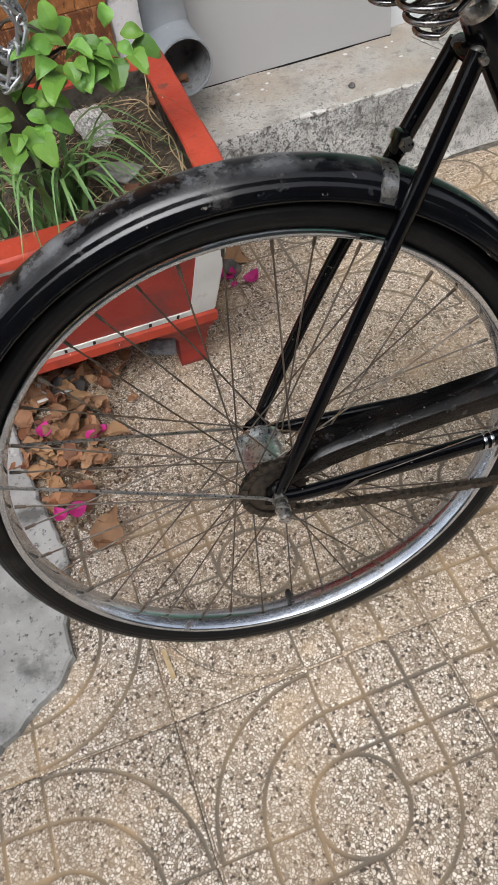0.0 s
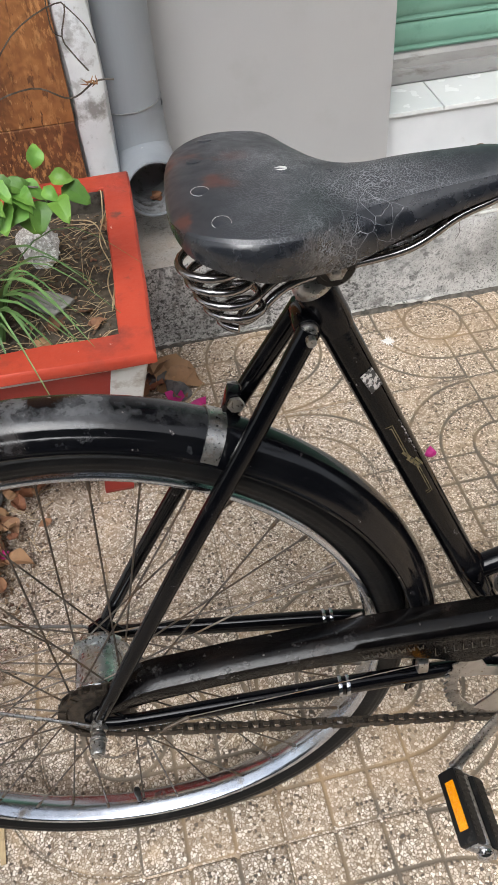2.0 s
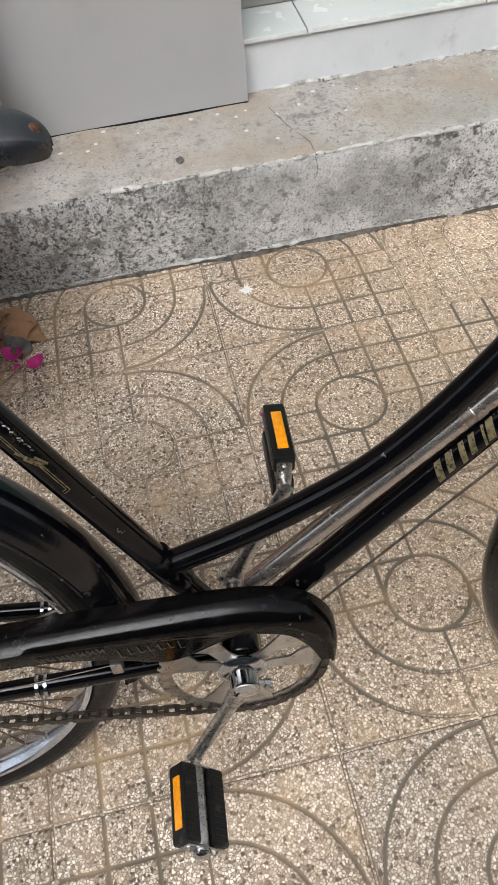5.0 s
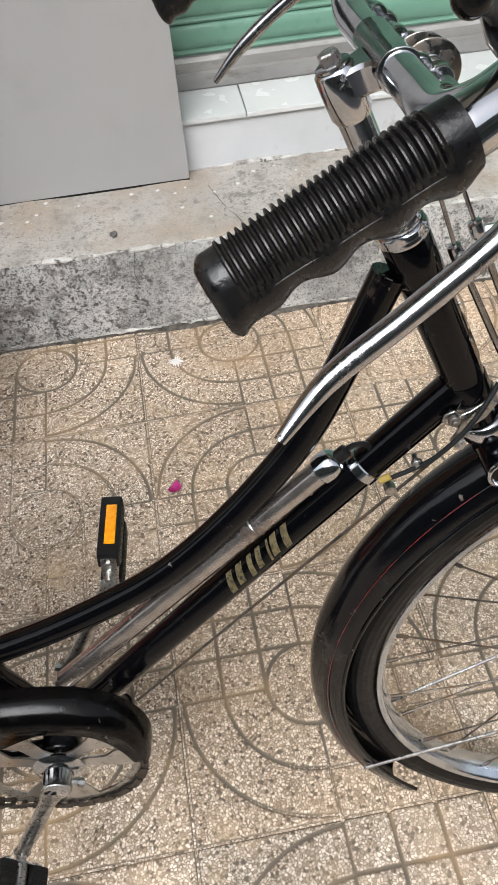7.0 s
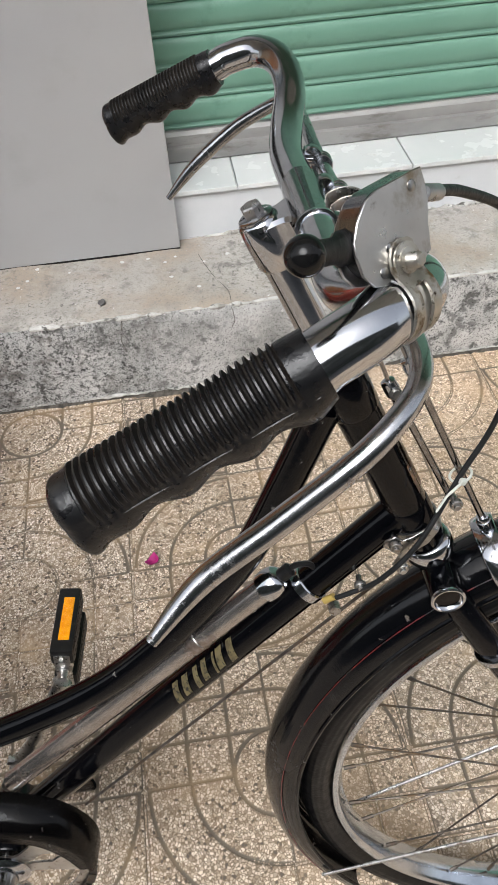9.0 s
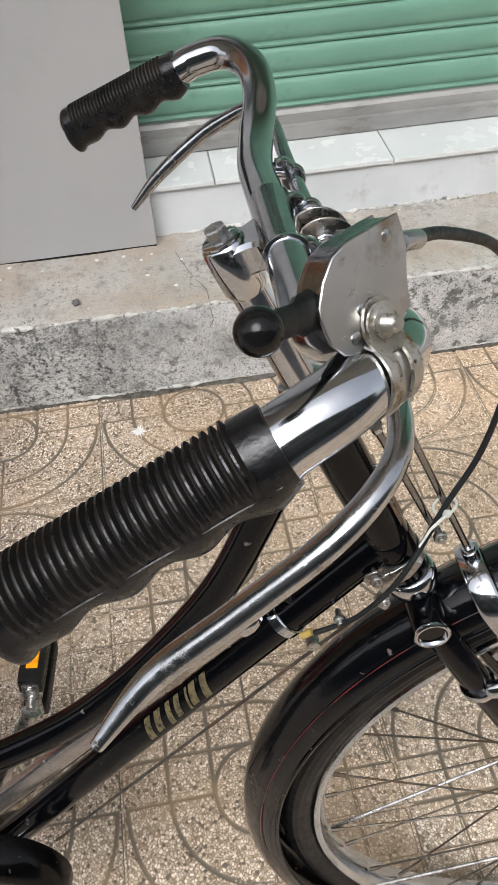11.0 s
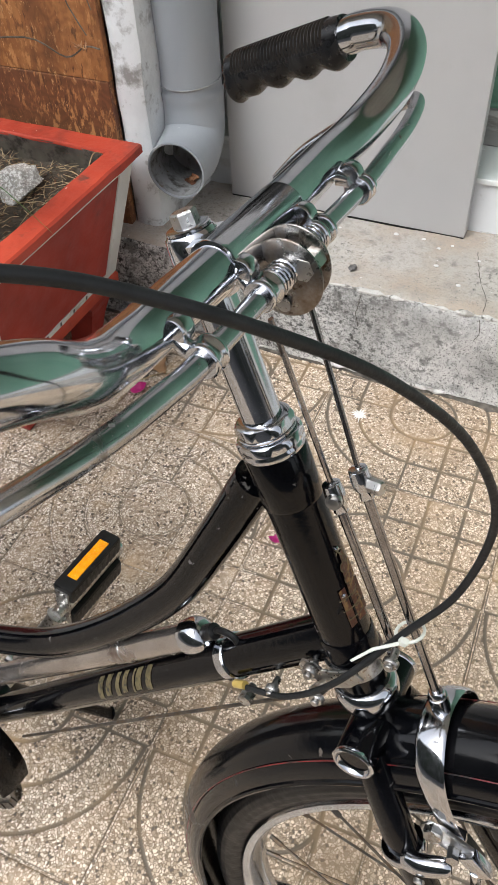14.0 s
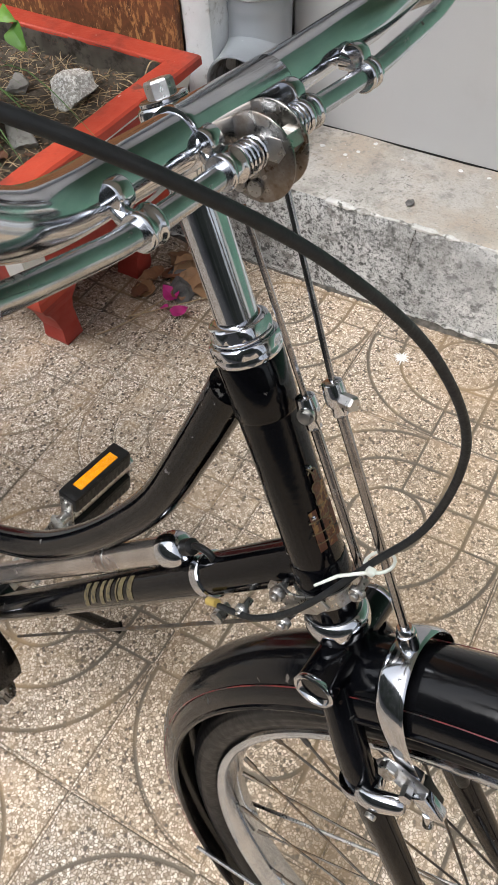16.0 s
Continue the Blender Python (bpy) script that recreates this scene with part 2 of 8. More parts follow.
M_CHROME = material("chrome", (0.500, 0.515, 0.548), (0.585, 0.600, 0.628), 60, 0.115, 1, [((0.17, 0.14, 0.12), 50, 0.66, 0.76, 0.35), ((0.20, 0.15, 0.11), 120, 0.70, 0.78, 0.4)], 0.0, 300, 0.03)
M_LEVER = material("dulled_chrome", (0.40, 0.41, 0.43), (0.52, 0.53, 0.55), 60, 0.20, 1, [((0.22, 0.20, 0.185), 70, 0.56, 0.70, 0.4), ((0.10, 0.075, 0.055), 160, 0.64, 0.70, 0.6, 20.0)], 0.02, 400, 0.05)
M_STEEL = material("dull_steel", (0.34, 0.335, 0.325), (0.52, 0.51, 0.49), 90, 0.32, 1, [((0.16, 0.11, 0.07), 70, 0.55, 0.70, 0.7)], 0.1, 500, 0.1)
M_RUSTY = material("spoke_steel", (0.06, 0.05, 0.042), (0.14, 0.12, 0.10), 60, 0.5, 0.7, [((0.14, 0.09, 0.05), 40, 0.5, 0.65, 0.7)], 0.1, 500)
M_RIM = material("chromed_rim", (0.50, 0.54, 0.60), (0.61, 0.65, 0.71), 40, 0.18, 1, [((0.22, 0.19, 0.16), 30, 0.60, 0.74, 0.45)], 0.04, 300, 0.05)
M_TYRE = material("tyre_rubber", (0.0030, 0.0031, 0.0036), (0.0058, 0.0058, 0.006), 30, 0.42, 0, [((0.03, 0.028, 0.025), 12, 0.6, 0.75, 0.65)], 0.12, 350, spec=0.28)
M_GRIP = material("grip_rubber", (0.0040, 0.0042, 0.0050), (0.0068, 0.0068, 0.0075), 60, 0.30, 0, [((0.022, 0.020, 0.017), 45, 0.58, 0.72, 0.7)], 0.10, 500, spec=0.45)
M_GRIPDUST = material("dusty_grip_groove", (0.0105, 0.0098, 0.0094), (0.0240, 0.0200, 0.0170), 70, 0.7, 0, [], 0.1, 400, spec=0.1)
M_PLASTIC = material("black_plastic", (0.005, 0.005, 0.0054), (0.010, 0.0098, 0.0096), 60, 0.4, 0, [((0.06, 0.055, 0.05), 50, 0.6, 0.75, 0.6)], 0.1, 600, spec=0.3)
M_KNOB = material("shiny_black_knob", (0.005, 0.005, 0.005), (0.009, 0.009, 0.009), 40, 0.11, 0, [((0.04, 0.03, 0.02), 90, 0.66, 0.74, 0.6)], 0.0, 100, 0.04, 0.0, spec=0.24)
M_CABLE = material("cable_sheath", (0.010, 0.0108, 0.0115), (0.017, 0.018, 0.019), 90, 0.5, 0, [], 0.1, 700, spec=0.3)
M_DARKSTEEL = material("blackened_steel", (0.035, 0.034, 0.034), (0.07, 0.067, 0.063), 90, 0.34, 0.9, [((0.12, 0.09, 0.065), 70, 0.58, 0.70, 0.6)], 0.1, 500)
M_GREASE = material("greasy_chain", (0.035, 0.03, 0.026), (0.085, 0.07, 0.055), 150, 0.4, 0.7, [((0.12, 0.08, 0.05), 90, 0.55, 0.7, 0.7)], 0.1, 700)
M_HUB = material("hub_alloy", (0.46, 0.49, 0.50), (0.64, 0.66, 0.67), 60, 0.3, 1, [((0.15, 0.12, 0.09), 55, 0.56, 0.7, 0.7)], 0.06, 400)
M_ORANGE = material("amber_reflector", (0.82, 0.27, 0.0), (0.92, 0.36, 0.004), 200, 0.25, 0, [], 0.3, 900, 0.05, 0.6)
M_GOLD = material("faded_gold_transfer", (0.085, 0.068, 0.034), (0.175, 0.140, 0.070), 150, 0.45, 0.2, [((0.012, 0.011, 0.010), 260, 0.54, 0.60, 0.4)])
M_DIMGOLD = material("rubbed_transfer", (0.022, 0.018, 0.011), (0.060, 0.046, 0.028), 150, 0.45, 0.1, [((0.012, 0.012, 0.012), 130, 0.48, 0.58, 0.4)])
M_BADGE = material("worn_badge", (0.070, 0.022, 0.014), (0.130, 0.050, 0.026), 150, 0.4, 0.2, [((0.26, 0.15, 0.055), 200, 0.53, 0.60, 0.4), ((0.010, 0.009, 0.009), 170, 0.57, 0.63, 0.4)], 0.2, 500)
M_WOOD = material("varnished_moulding", (0.20, 0.125, 0.065), (0.32, 0.215, 0.12), 12, 0.5, 0, [((0.10, 0.06, 0.03), 20, 0.55, 0.7, 0.6)], 0.15, 80, stretch=(0.2, 1, 1))
M_RUSTRED = material("rusted_badge", (0.14, 0.05, 0.025), (0.22, 0.11, 0.06), 150, 0.6, 0.3, [((0.02, 0.02, 0.02), 170, 0.5, 0.6, 0.5)], 0.2, 500)
M_REDLINE = material("red_lining", (0.10, 0.008, 0.008), (0.22, 0.016, 0.016), 60, 0.4, 0, [((0.006, 0.006, 0.006), 60, 0.50, 0.56, 0.3)])
M_PLATE = material("scratched_plate", (0.50, 0.49, 0.475), (0.60, 0.59, 0.575), 50, 0.34, 1, [((0.30, 0.25, 0.18), 38, 0.56, 0.70, 0.5), ((0.12, 0.085, 0.05), 120, 0.60, 0.70, 0.6, 40.0)], 0.03, 400, 0.08)
M_STAINED = material("brown_stained_steel", (0.40, 0.375, 0.325), (0.54, 0.52, 0.475), 90, 0.36, 0.9, [((0.16, 0.11, 0.055), 130, 0.50, 0.64, 0.6), ((0.05, 0.035, 0.02), 220, 0.60, 0.68, 0.7)], 0.08, 500, 0.1)
M_SPRING = material("grey_chromed_wire", (0.24, 0.232, 0.235), (0.35, 0.34, 0.34), 60, 0.20, 1, [((0.10, 0.08, 0.065), 60, 0.58, 0.72, 0.5)], 0.02, 300, 0.05)
M_WHITE = material("white_nylon", (0.62, 0.64, 0.58), (0.72, 0.74, 0.68), 80, 0.45)
M_YELLOW = material("yellow_ferrule", (0.34, 0.24, 0.06), (0.42, 0.30, 0.08), 80, 0.45)
M_BRONZE = material("tarnished_pump_barrel", (0.36, 0.325, 0.30), (0.50, 0.462, 0.435), 40, 0.22, 0.9, [((0.20, 0.14, 0.11), 30, 0.58, 0.75, 0.45)], 0.03, 300, 0.05)


def leather(name, c1, c2, rough, spots, spec, crazed_z, crazed_from, crazed_to, bare_x):
    """Black hide, crazed between those stations along the seat and rubbed red-brown behind bare_x."""
    m = material(name, c1, c2, 24, rough, 0, spots, 0.0, spec=spec)
    n, l = m.node_tree.nodes, m.node_tree.links
    b = n["Principled BSDF"]
    tc = n.new("ShaderNodeTexCoord")
    nz = n.new("ShaderNodeTexNoise")
    nz.inputs["Scale"].default_value = 40.0
    l.new(tc.outputs["Object"], nz.inputs["Vector"])
    ma = n.new("ShaderNodeVectorMath")
    ma.operation = "MULTIPLY_ADD"
    ma.inputs[1].default_value = (0.02, 0.02, 0.02)
    l.new(nz.outputs["Color"], ma.inputs[0])
    l.new(tc.outputs["Object"], ma.inputs[2])
    ve = n.new("ShaderNodeTexVoronoi")
    ve.feature = "DISTANCE_TO_EDGE"
    ve.inputs["Scale"].default_value = 470.0
    l.new(ma.outputs[0], ve.inputs["Vector"])
    cr = n.new("ShaderNodeMapRange")
    cr.inputs["From Min"].default_value, cr.inputs["From Max"].default_value = 0.085, 0.015
    l.new(ve.outputs["Distance"], cr.inputs["Value"])
    pn = n.new("ShaderNodeTexNoise")
    pn.inputs["Scale"].default_value, pn.inputs["Detail"].default_value = 14.0, 3.0
    l.new(tc.outputs["Object"], pn.inputs["Vector"])
    pr = n.new("ShaderNodeMapRange")
    pr.inputs["From Min"].default_value, pr.inputs["From Max"].default_value = 0.36, 0.62
    l.new(pn.outputs["Fac"], pr.inputs["Value"])
    # the crazing lies on the top of the seat, ahead of the cantle
    xyz = n.new("ShaderNodeSeparateXYZ")
    l.new(tc.outputs["Object"], xyz.inputs[0])
    zr = n.new("ShaderNodeMapRange")
    zr.inputs["From Min"].default_value, zr.inputs["From Max"].default_value = crazed_z
    l.new(xyz.outputs["Z"], zr.inputs["Value"])
    ahead = n.new("ShaderNodeMapRange")
    ahead.inputs["From Min"].default_value, ahead.inputs["From Max"].default_value = crazed_from
    l.new(xyz.outputs["X"], ahead.inputs["Value"])
    behind = n.new("ShaderNodeMapRange")
    behind.inputs["From Min"].default_value, behind.inputs["From Max"].default_value, behind.inputs["To Min"].default_value = crazed_to
    l.new(xyz.outputs["X"], behind.inputs["Value"])
    f0 = n.new("ShaderNodeMath")
    f0.operation = "MULTIPLY"
    l.new(ahead.outputs[0], f0.inputs[0])
    l.new(behind.outputs[0], f0.inputs[1])
    fa = n.new("ShaderNodeMath")
    fa.operation = "MULTIPLY"
    l.new(f0.outputs[0], fa.inputs[0])
    l.new(cr.outputs[0], fa.inputs[1])
    f1 = n.new("ShaderNodeMath")
    f1.operation = "MULTIPLY"
    l.new(fa.outputs[0], f1.inputs[0])
    l.new(pr.outputs[0], f1.inputs[1])
    f2 = n.new("ShaderNodeMath")
    f2.operation = "MULTIPLY"
    l.new(f1.outputs[0], f2.inputs[0])
    l.new(zr.outputs[0], f2.inputs[1])
    # a few long pale cracks across the waist
    lv = n.new("ShaderNodeTexVoronoi")
    lv.feature = "DISTANCE_TO_EDGE"
    lv.inputs["Scale"].default_value = 75.0
    l.new(ma.outputs[0], lv.inputs["Vector"])
    lr = n.new("ShaderNodeMapRange")
    lr.inputs["From Min"].default_value, lr.inputs["From Max"].default_value = 0.015, 0.004
    l.new(lv.outputs["Distance"], lr.inputs["Value"])
    waist = n.new("ShaderNodeMapRange")
    waist.inputs["From Min"].default_value, waist.inputs["From Max"].default_value = 0.052, 0.020
    wd = n.new("ShaderNodeMath")
    wd.operation = "SUBTRACT"
    wd.inputs[1].default_value = 0.272
    l.new(xyz.outputs["X"], wd.inputs[0])
    wa = n.new("ShaderNodeMath")
    wa.operation = "ABSOLUTE"
    l.new(wd.outputs[0], wa.inputs[0])
    l.new(wa.outputs[0], waist.inputs["Value"])
    lf = n.new("ShaderNodeMath")
    lf.operation = "MULTIPLY"
    l.new(lr.outputs[0], lf.inputs[0])
    l.new(waist.outputs[0], lf.inputs[1])
    lp = n.new("ShaderNodeMath")
    lp.operation = "MULTIPLY"
    l.new(lf.outputs[0], lp.inputs[0])
    l.new(pr.outputs[0], lp.inputs[1])
    both = n.new("ShaderNodeMath")
    both.operation = "MAXIMUM"
    l.new(lp.outputs[0], both.inputs[0])
    l.new(f2.outputs[0], both.inputs[1])
    f2 = both
    old = b.inputs["Base Color"].links[0].from_socket
    mx = n.new("ShaderNodeMix")
    mx.data_type = "RGBA"
    l.new(f2.outputs[0], mx.inputs["Factor"])
    l.new(old, mx.inputs["A"])
    mx.inputs["B"].default_value = (0.36, 0.37, 0.39, 1)
    # red-brown hide showing through at the cantle
    rn = n.new("ShaderNodeTexNoise")
    rn.inputs["Scale"].default_value, rn.inputs["Detail"].default_value = 26.0, 5.0
    l.new(tc.outputs["Object"], rn.inputs["Vector"])
    rr = n.new("ShaderNodeMapRange")
    rr.inputs["From Min"].default_value, rr.inputs["From Max"].default_value = 0.60, 0.67
    l.new(rn.outputs["Fac"], rr.inputs["Value"])
    rx = n.new("ShaderNodeMapRange")
    rx.inputs["From Min"].default_value, rx.inputs["From Max"].default_value = bare_x
    l.new(xyz.outputs["X"], rx.inputs["Value"])
    rf = n.new("ShaderNodeMath")
    rf.operation = "MULTIPLY"
    l.new(rr.outputs[0], rf.inputs[0])
    l.new(rx.outputs[0], rf.inputs[1])
    hide = n.new("ShaderNodeMix")
    hide.data_type = "RGBA"
    l.new(rf.outputs[0], hide.inputs["Factor"])
    l.new(mx.outputs["Result"], hide.inputs["A"])
    hide.inputs["B"].default_value = (0.085, 0.036, 0.030, 1)
    l.new(hide.outputs["Result"], b.inputs["Base Color"])
    bp = n.new("ShaderNodeBump")
    bp.invert = True
    bp.inputs["Strength"].default_value, bp.inputs["Distance"].default_value = 0.5, 0.0006
    l.new(f2.outputs[0], bp.inputs["Height"])
    l.new(bp.outputs[0], b.inputs["Normal"])
    return m


M_LEATHER = leather("cracked_black_leather", (0.0210, 0.0240, 0.0295), (0.0330, 0.0360, 0.0425), 0.40, [((0.060, 0.063, 0.069), 30, 0.56, 0.76, 0.5)], 0.72, (0.892, 0.908), (0.185, 0.225), (0.375, 0.300, 0.16), (0.225, 0.195))
M_FLANK = leather("polished_leather_flank", (0.0095, 0.0110, 0.0145), (0.0160, 0.0178, 0.0220), 0.27, [((0.036, 0.038, 0.043), 45, 0.58, 0.74, 0.45), ((0.16, 0.16, 0.165), 260, 0.66, 0.70, 0.6, 9.0)], 0.66, (0.80, 0.81), (0.228, 0.250), (0.288, 0.266, 0.0), (0.262, 0.235))
M_KERB = material("mouldy_render", (0.49, 0.49, 0.475), (0.64, 0.635, 0.615), 9, 0.88, 0, [((0.31, 0.31, 0.297), 5.5, 0.46, 0.68, 0.9), ((0.68, 0.67, 0.65), 16, 0.55, 0.64, 0.85, 5.0), ((0.115, 0.115, 0.108), 34, 0.53, 0.60, 0.9, 2.6), ((0.060, 0.061, 0.057), 85, 0.53, 0.61, 0.9, 2.6), ((0.035, 0.036, 0.033), 210, 0.55, 0.62, 0.9, 1.8), ((0.14, 0.14, 0.13), 330, 0.56, 0.65, 0.9), ((0.76, 0.75, 0.73), 90, 0.64, 0.67, 0.85, 7.0)], 0.9, 130)


def mouldy(m, start, end):
    """Black mould and lost plaster on the kerb, thinning out between those stations along it."""
    n, l = m.node_tree.nodes, m.node_tree.links
    b = n["Principled BSDF"]
    tc = n.new("ShaderNodeTexCoord")
    xyz = n.new("ShaderNodeSeparateXYZ")
    l.new(tc.outputs["Object"], xyz.inputs[0])
    reach = n.new("ShaderNodeMapRange")
    reach.inputs["From Min"].default_value, reach.inputs["From Max"].default_value = end, start
    l.new(xyz.outputs["X"], reach.inputs["Value"])
    for scale, lo, hi, tone in ((24.0, 0.53, 0.62, (0.19, 0.18, 0.165)), (80.0, 0.545, 0.60, (0.070, 0.067, 0.062)), (230.0, 0.55, 0.60, (0.055, 0.053, 0.050))):
        nz = n.new("ShaderNodeTexNoise")
        nz.inputs["Scale"].default_value, nz.inputs["Detail"].default_value, nz.inputs["Roughness"].default_value = scale, 8.0, 0.68
        l.new(tc.outputs["Object"], nz.inputs["Vector"])
        mr = n.new("ShaderNodeMapRange")
        mr.inputs["From Min"].default_value, mr.inputs["From Max"].default_value = lo, hi
        l.new(nz.outputs["Fac"], mr.inputs["Value"])
        mm = n.new("ShaderNodeMath")
        mm.operation = "MULTIPLY"
        l.new(mr.outputs[0], mm.inputs[0])
        l.new(reach.outputs[0], mm.inputs[1])
        mx = n.new("ShaderNodeMix")
        mx.data_type = "RGBA"
        l.new(mm.outputs[0], mx.inputs["Factor"])
        l.new(b.inputs["Base Color"].links[0].from_socket, mx.inputs["A"])
        mx.inputs["B"].default_value = (*tone, 1)
        l.new(mx.outputs["Result"], b.inputs["Base Color"])


mouldy(M_KERB, 0.30, 0.72)
M_EDGE = material("chipped_ledge_edge", (0.44, 0.43, 0.40), (0.64, 0.63, 0.60), 30, 0.85, 0, [((0.13, 0.125, 0.11), 60, 0.54, 0.62, 0.9), ((0.30, 0.28, 0.25), 25, 0.52, 0.66, 0.85)], 0.6, 150)
M_CRACK = material("damp_dirt", (0.055, 0.050, 0.042), (0.140, 0.125, 0.105), 60, 0.95, 0, [((0.16, 0.14, 0.11), 90, 0.58, 0.68, 0.9)], 0.9, 160)
M_LEDGE = material("screed_ledge", (0.40, 0.372, 0.335), (0.51, 0.482, 0.442), 6, 0.8, 0, [((0.17, 0.16, 0.142), 26, 0.55, 0.66, 0.85, 4.0), ((0.12, 0.115, 0.105), 120, 0.575, 0.64, 0.85, 6.0), ((0.40, 0.335, 0.27), 4.5, 0.46, 0.62, 0.85), ((0.27, 0.25, 0.22), 9, 0.54, 0.72, 0.85), ((0.20, 0.185, 0.16), 70, 0.53, 0.70, 0.85, 3.5), ((0.30, 0.285, 0.26), 300, 0.54, 0.64, 0.85), ((0.10, 0.095, 0.085), 210, 0.60, 0.67, 0.85, 3.0), ((0.82, 0.81, 0.79), 75, 0.675, 0.69, 0.8)], 0.5, 130)
M_PATCH = material("cement_patch", (0.23, 0.23, 0.222), (0.38, 0.38, 0.37), 12, 0.8, 0, [((0.11, 0.11, 0.105), 12, 0.54, 0.68, 0.85), ((0.07, 0.07, 0.065), 90, 0.58, 0.68, 0.85), ((0.52, 0.52, 0.5), 40, 0.64, 0.72, 0.8)], 0.4, 90)
M_BOARD = material("grey_panel_paint", (0.45, 0.45, 0.455), (0.49, 0.49, 0.49), 3, 0.38, 0, [((0.43, 0.43, 0.425), 5, 0.55, 0.75, 0.5), ((0.60, 0.60, 0.59), 70, 0.72, 0.74, 0.6)], 0.02, 120)
M_WHITETILE = material("white_glazed_tile", (0.70, 0.72, 0.71), (0.78, 0.79, 0.78), 5, 0.22, 0, [((0.50, 0.49, 0.46), 16, 0.62, 0.75, 0.5)])
M_RISER = material("white_render", (0.60, 0.62, 0.63), (0.70, 0.71, 0.72), 6, 0.7, 0, [((0.44, 0.43, 0.41), 10, 0.58, 0.74, 0.8)], 0.2, 60)
M_SHUTTER = material("green_shutter_paint", (0.160, 0.335, 0.248), (0.190, 0.375, 0.280), 5, 0.42, 0, [((0.12, 0.27, 0.19), 12, 0.58, 0.75, 0.6)], 0.05, 100)
M_SILL = material("weathered_grey_rail", (0.30, 0.29, 0.28), (0.44, 0.43, 0.41), 14, 0.5, 0.3, [((0.16, 0.14, 0.12), 18, 0.56, 0.7, 0.7)], 0.2, 120, stretch=(0.3, 1, 1))
M_WALL = material("building_render", (0.55, 0.55, 0.53), (0.65, 0.65, 0.62), 2, 0.8, 0, [((0.42, 0.41, 0.39), 4, 0.56, 0.72, 0.85)], 0.3, 40)
M_PILLAR = material("limewashed_pillar", (0.62, 0.64, 0.65), (0.76, 0.78, 0.79), 9, 0.8, 0, [((0.26, 0.25, 0.24), 13, 0.56, 0.68, 0.85), ((0.42, 0.42, 0.42), 30, 0.58, 0.68, 0.85)], 0.5, 60)
M_PIPE = material("grey_pvc", (0.23, 0.25, 0.27), (0.29, 0.31, 0.33), 6, 0.42, 0, [((0.36, 0.37, 0.38), 9, 0.58, 0.76, 0.6), ((0.12, 0.125, 0.13), 18, 0.54, 0.72, 0.6, 3.0), ((0.46, 0.47, 0.48), 60, 0.66, 0.72, 0.6)], 0.08, 150, stretch=(1, 1, 0.16))
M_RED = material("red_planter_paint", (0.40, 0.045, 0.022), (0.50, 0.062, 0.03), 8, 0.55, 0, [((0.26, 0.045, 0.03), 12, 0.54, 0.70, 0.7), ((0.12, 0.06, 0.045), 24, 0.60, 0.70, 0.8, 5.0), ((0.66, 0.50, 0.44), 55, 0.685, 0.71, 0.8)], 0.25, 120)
# sides and feet take a darker red than the rim
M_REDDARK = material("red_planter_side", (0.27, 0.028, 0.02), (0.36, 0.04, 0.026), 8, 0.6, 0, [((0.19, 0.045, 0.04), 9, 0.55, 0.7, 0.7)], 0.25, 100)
M_EARTHY = material("earth_stained_concrete", (0.11, 0.095, 0.075), (0.20, 0.175, 0.145), 22, 0.9, 0, [((0.055, 0.045, 0.034), 30, 0.50, 0.64, 0.9)], 0.5, 90)
M_TRIM = material("white_trim_paint", (0.60, 0.60, 0.58), (0.70, 0.70, 0.68), 14, 0.65, 0, [((0.38, 0.34, 0.30), 20, 0.58, 0.72, 0.8)], 0.2, 120)
M_SOIL = material("dry_soil", (0.044, 0.035, 0.025), (0.115, 0.094, 0.068), 60, 0.95, 0, [((0.045, 0.035, 0.025), 18, 0.5, 0.66, 0.95), ((0.28, 0.23, 0.17), 90, 0.62, 0.68, 0.9)], 0.9, 150)
M_STONE = material("grey_stone", (0.22, 0.215, 0.20), (0.38, 0.37, 0.34), 25, 0.85, 0, [((0.12, 0.115, 0.10), 40, 0.55, 0.68, 0.9)], 0.6, 90)
M_DARKSTONE = material("dark_stone", (0.09, 0.085, 0.08), (0.16, 0.15, 0.145), 30, 0.85, 0, [((0.05, 0.05, 0.05), 40, 0.5, 0.66, 0.9)], 0.6, 90)
M_LEAF = material("fresh_leaf", (0.085, 0.200, 0.028), (0.165, 0.320, 0.046), 30, 0.50, 0, [((0.22, 0.38, 0.075), 60, 0.60, 0.74, 0.5)], 0.15, 200, hue=0.42)
M_GRASS = material("grass_blade", (0.085, 0.18, 0.050), (0.165, 0.29, 0.095), 30, 0.5, 0, [((0.25, 0.28, 0.10), 20, 0.6, 0.75, 0.6)])
M_DRY = material("dry_leaf", (0.11, 0.048, 0.024), (0.29, 0.145, 0.068), 40, 0.75, 0, [((0.12, 0.055, 0.03), 22, 0.54, 0.7, 0.8)], 0.3, 120, hue=0.4)
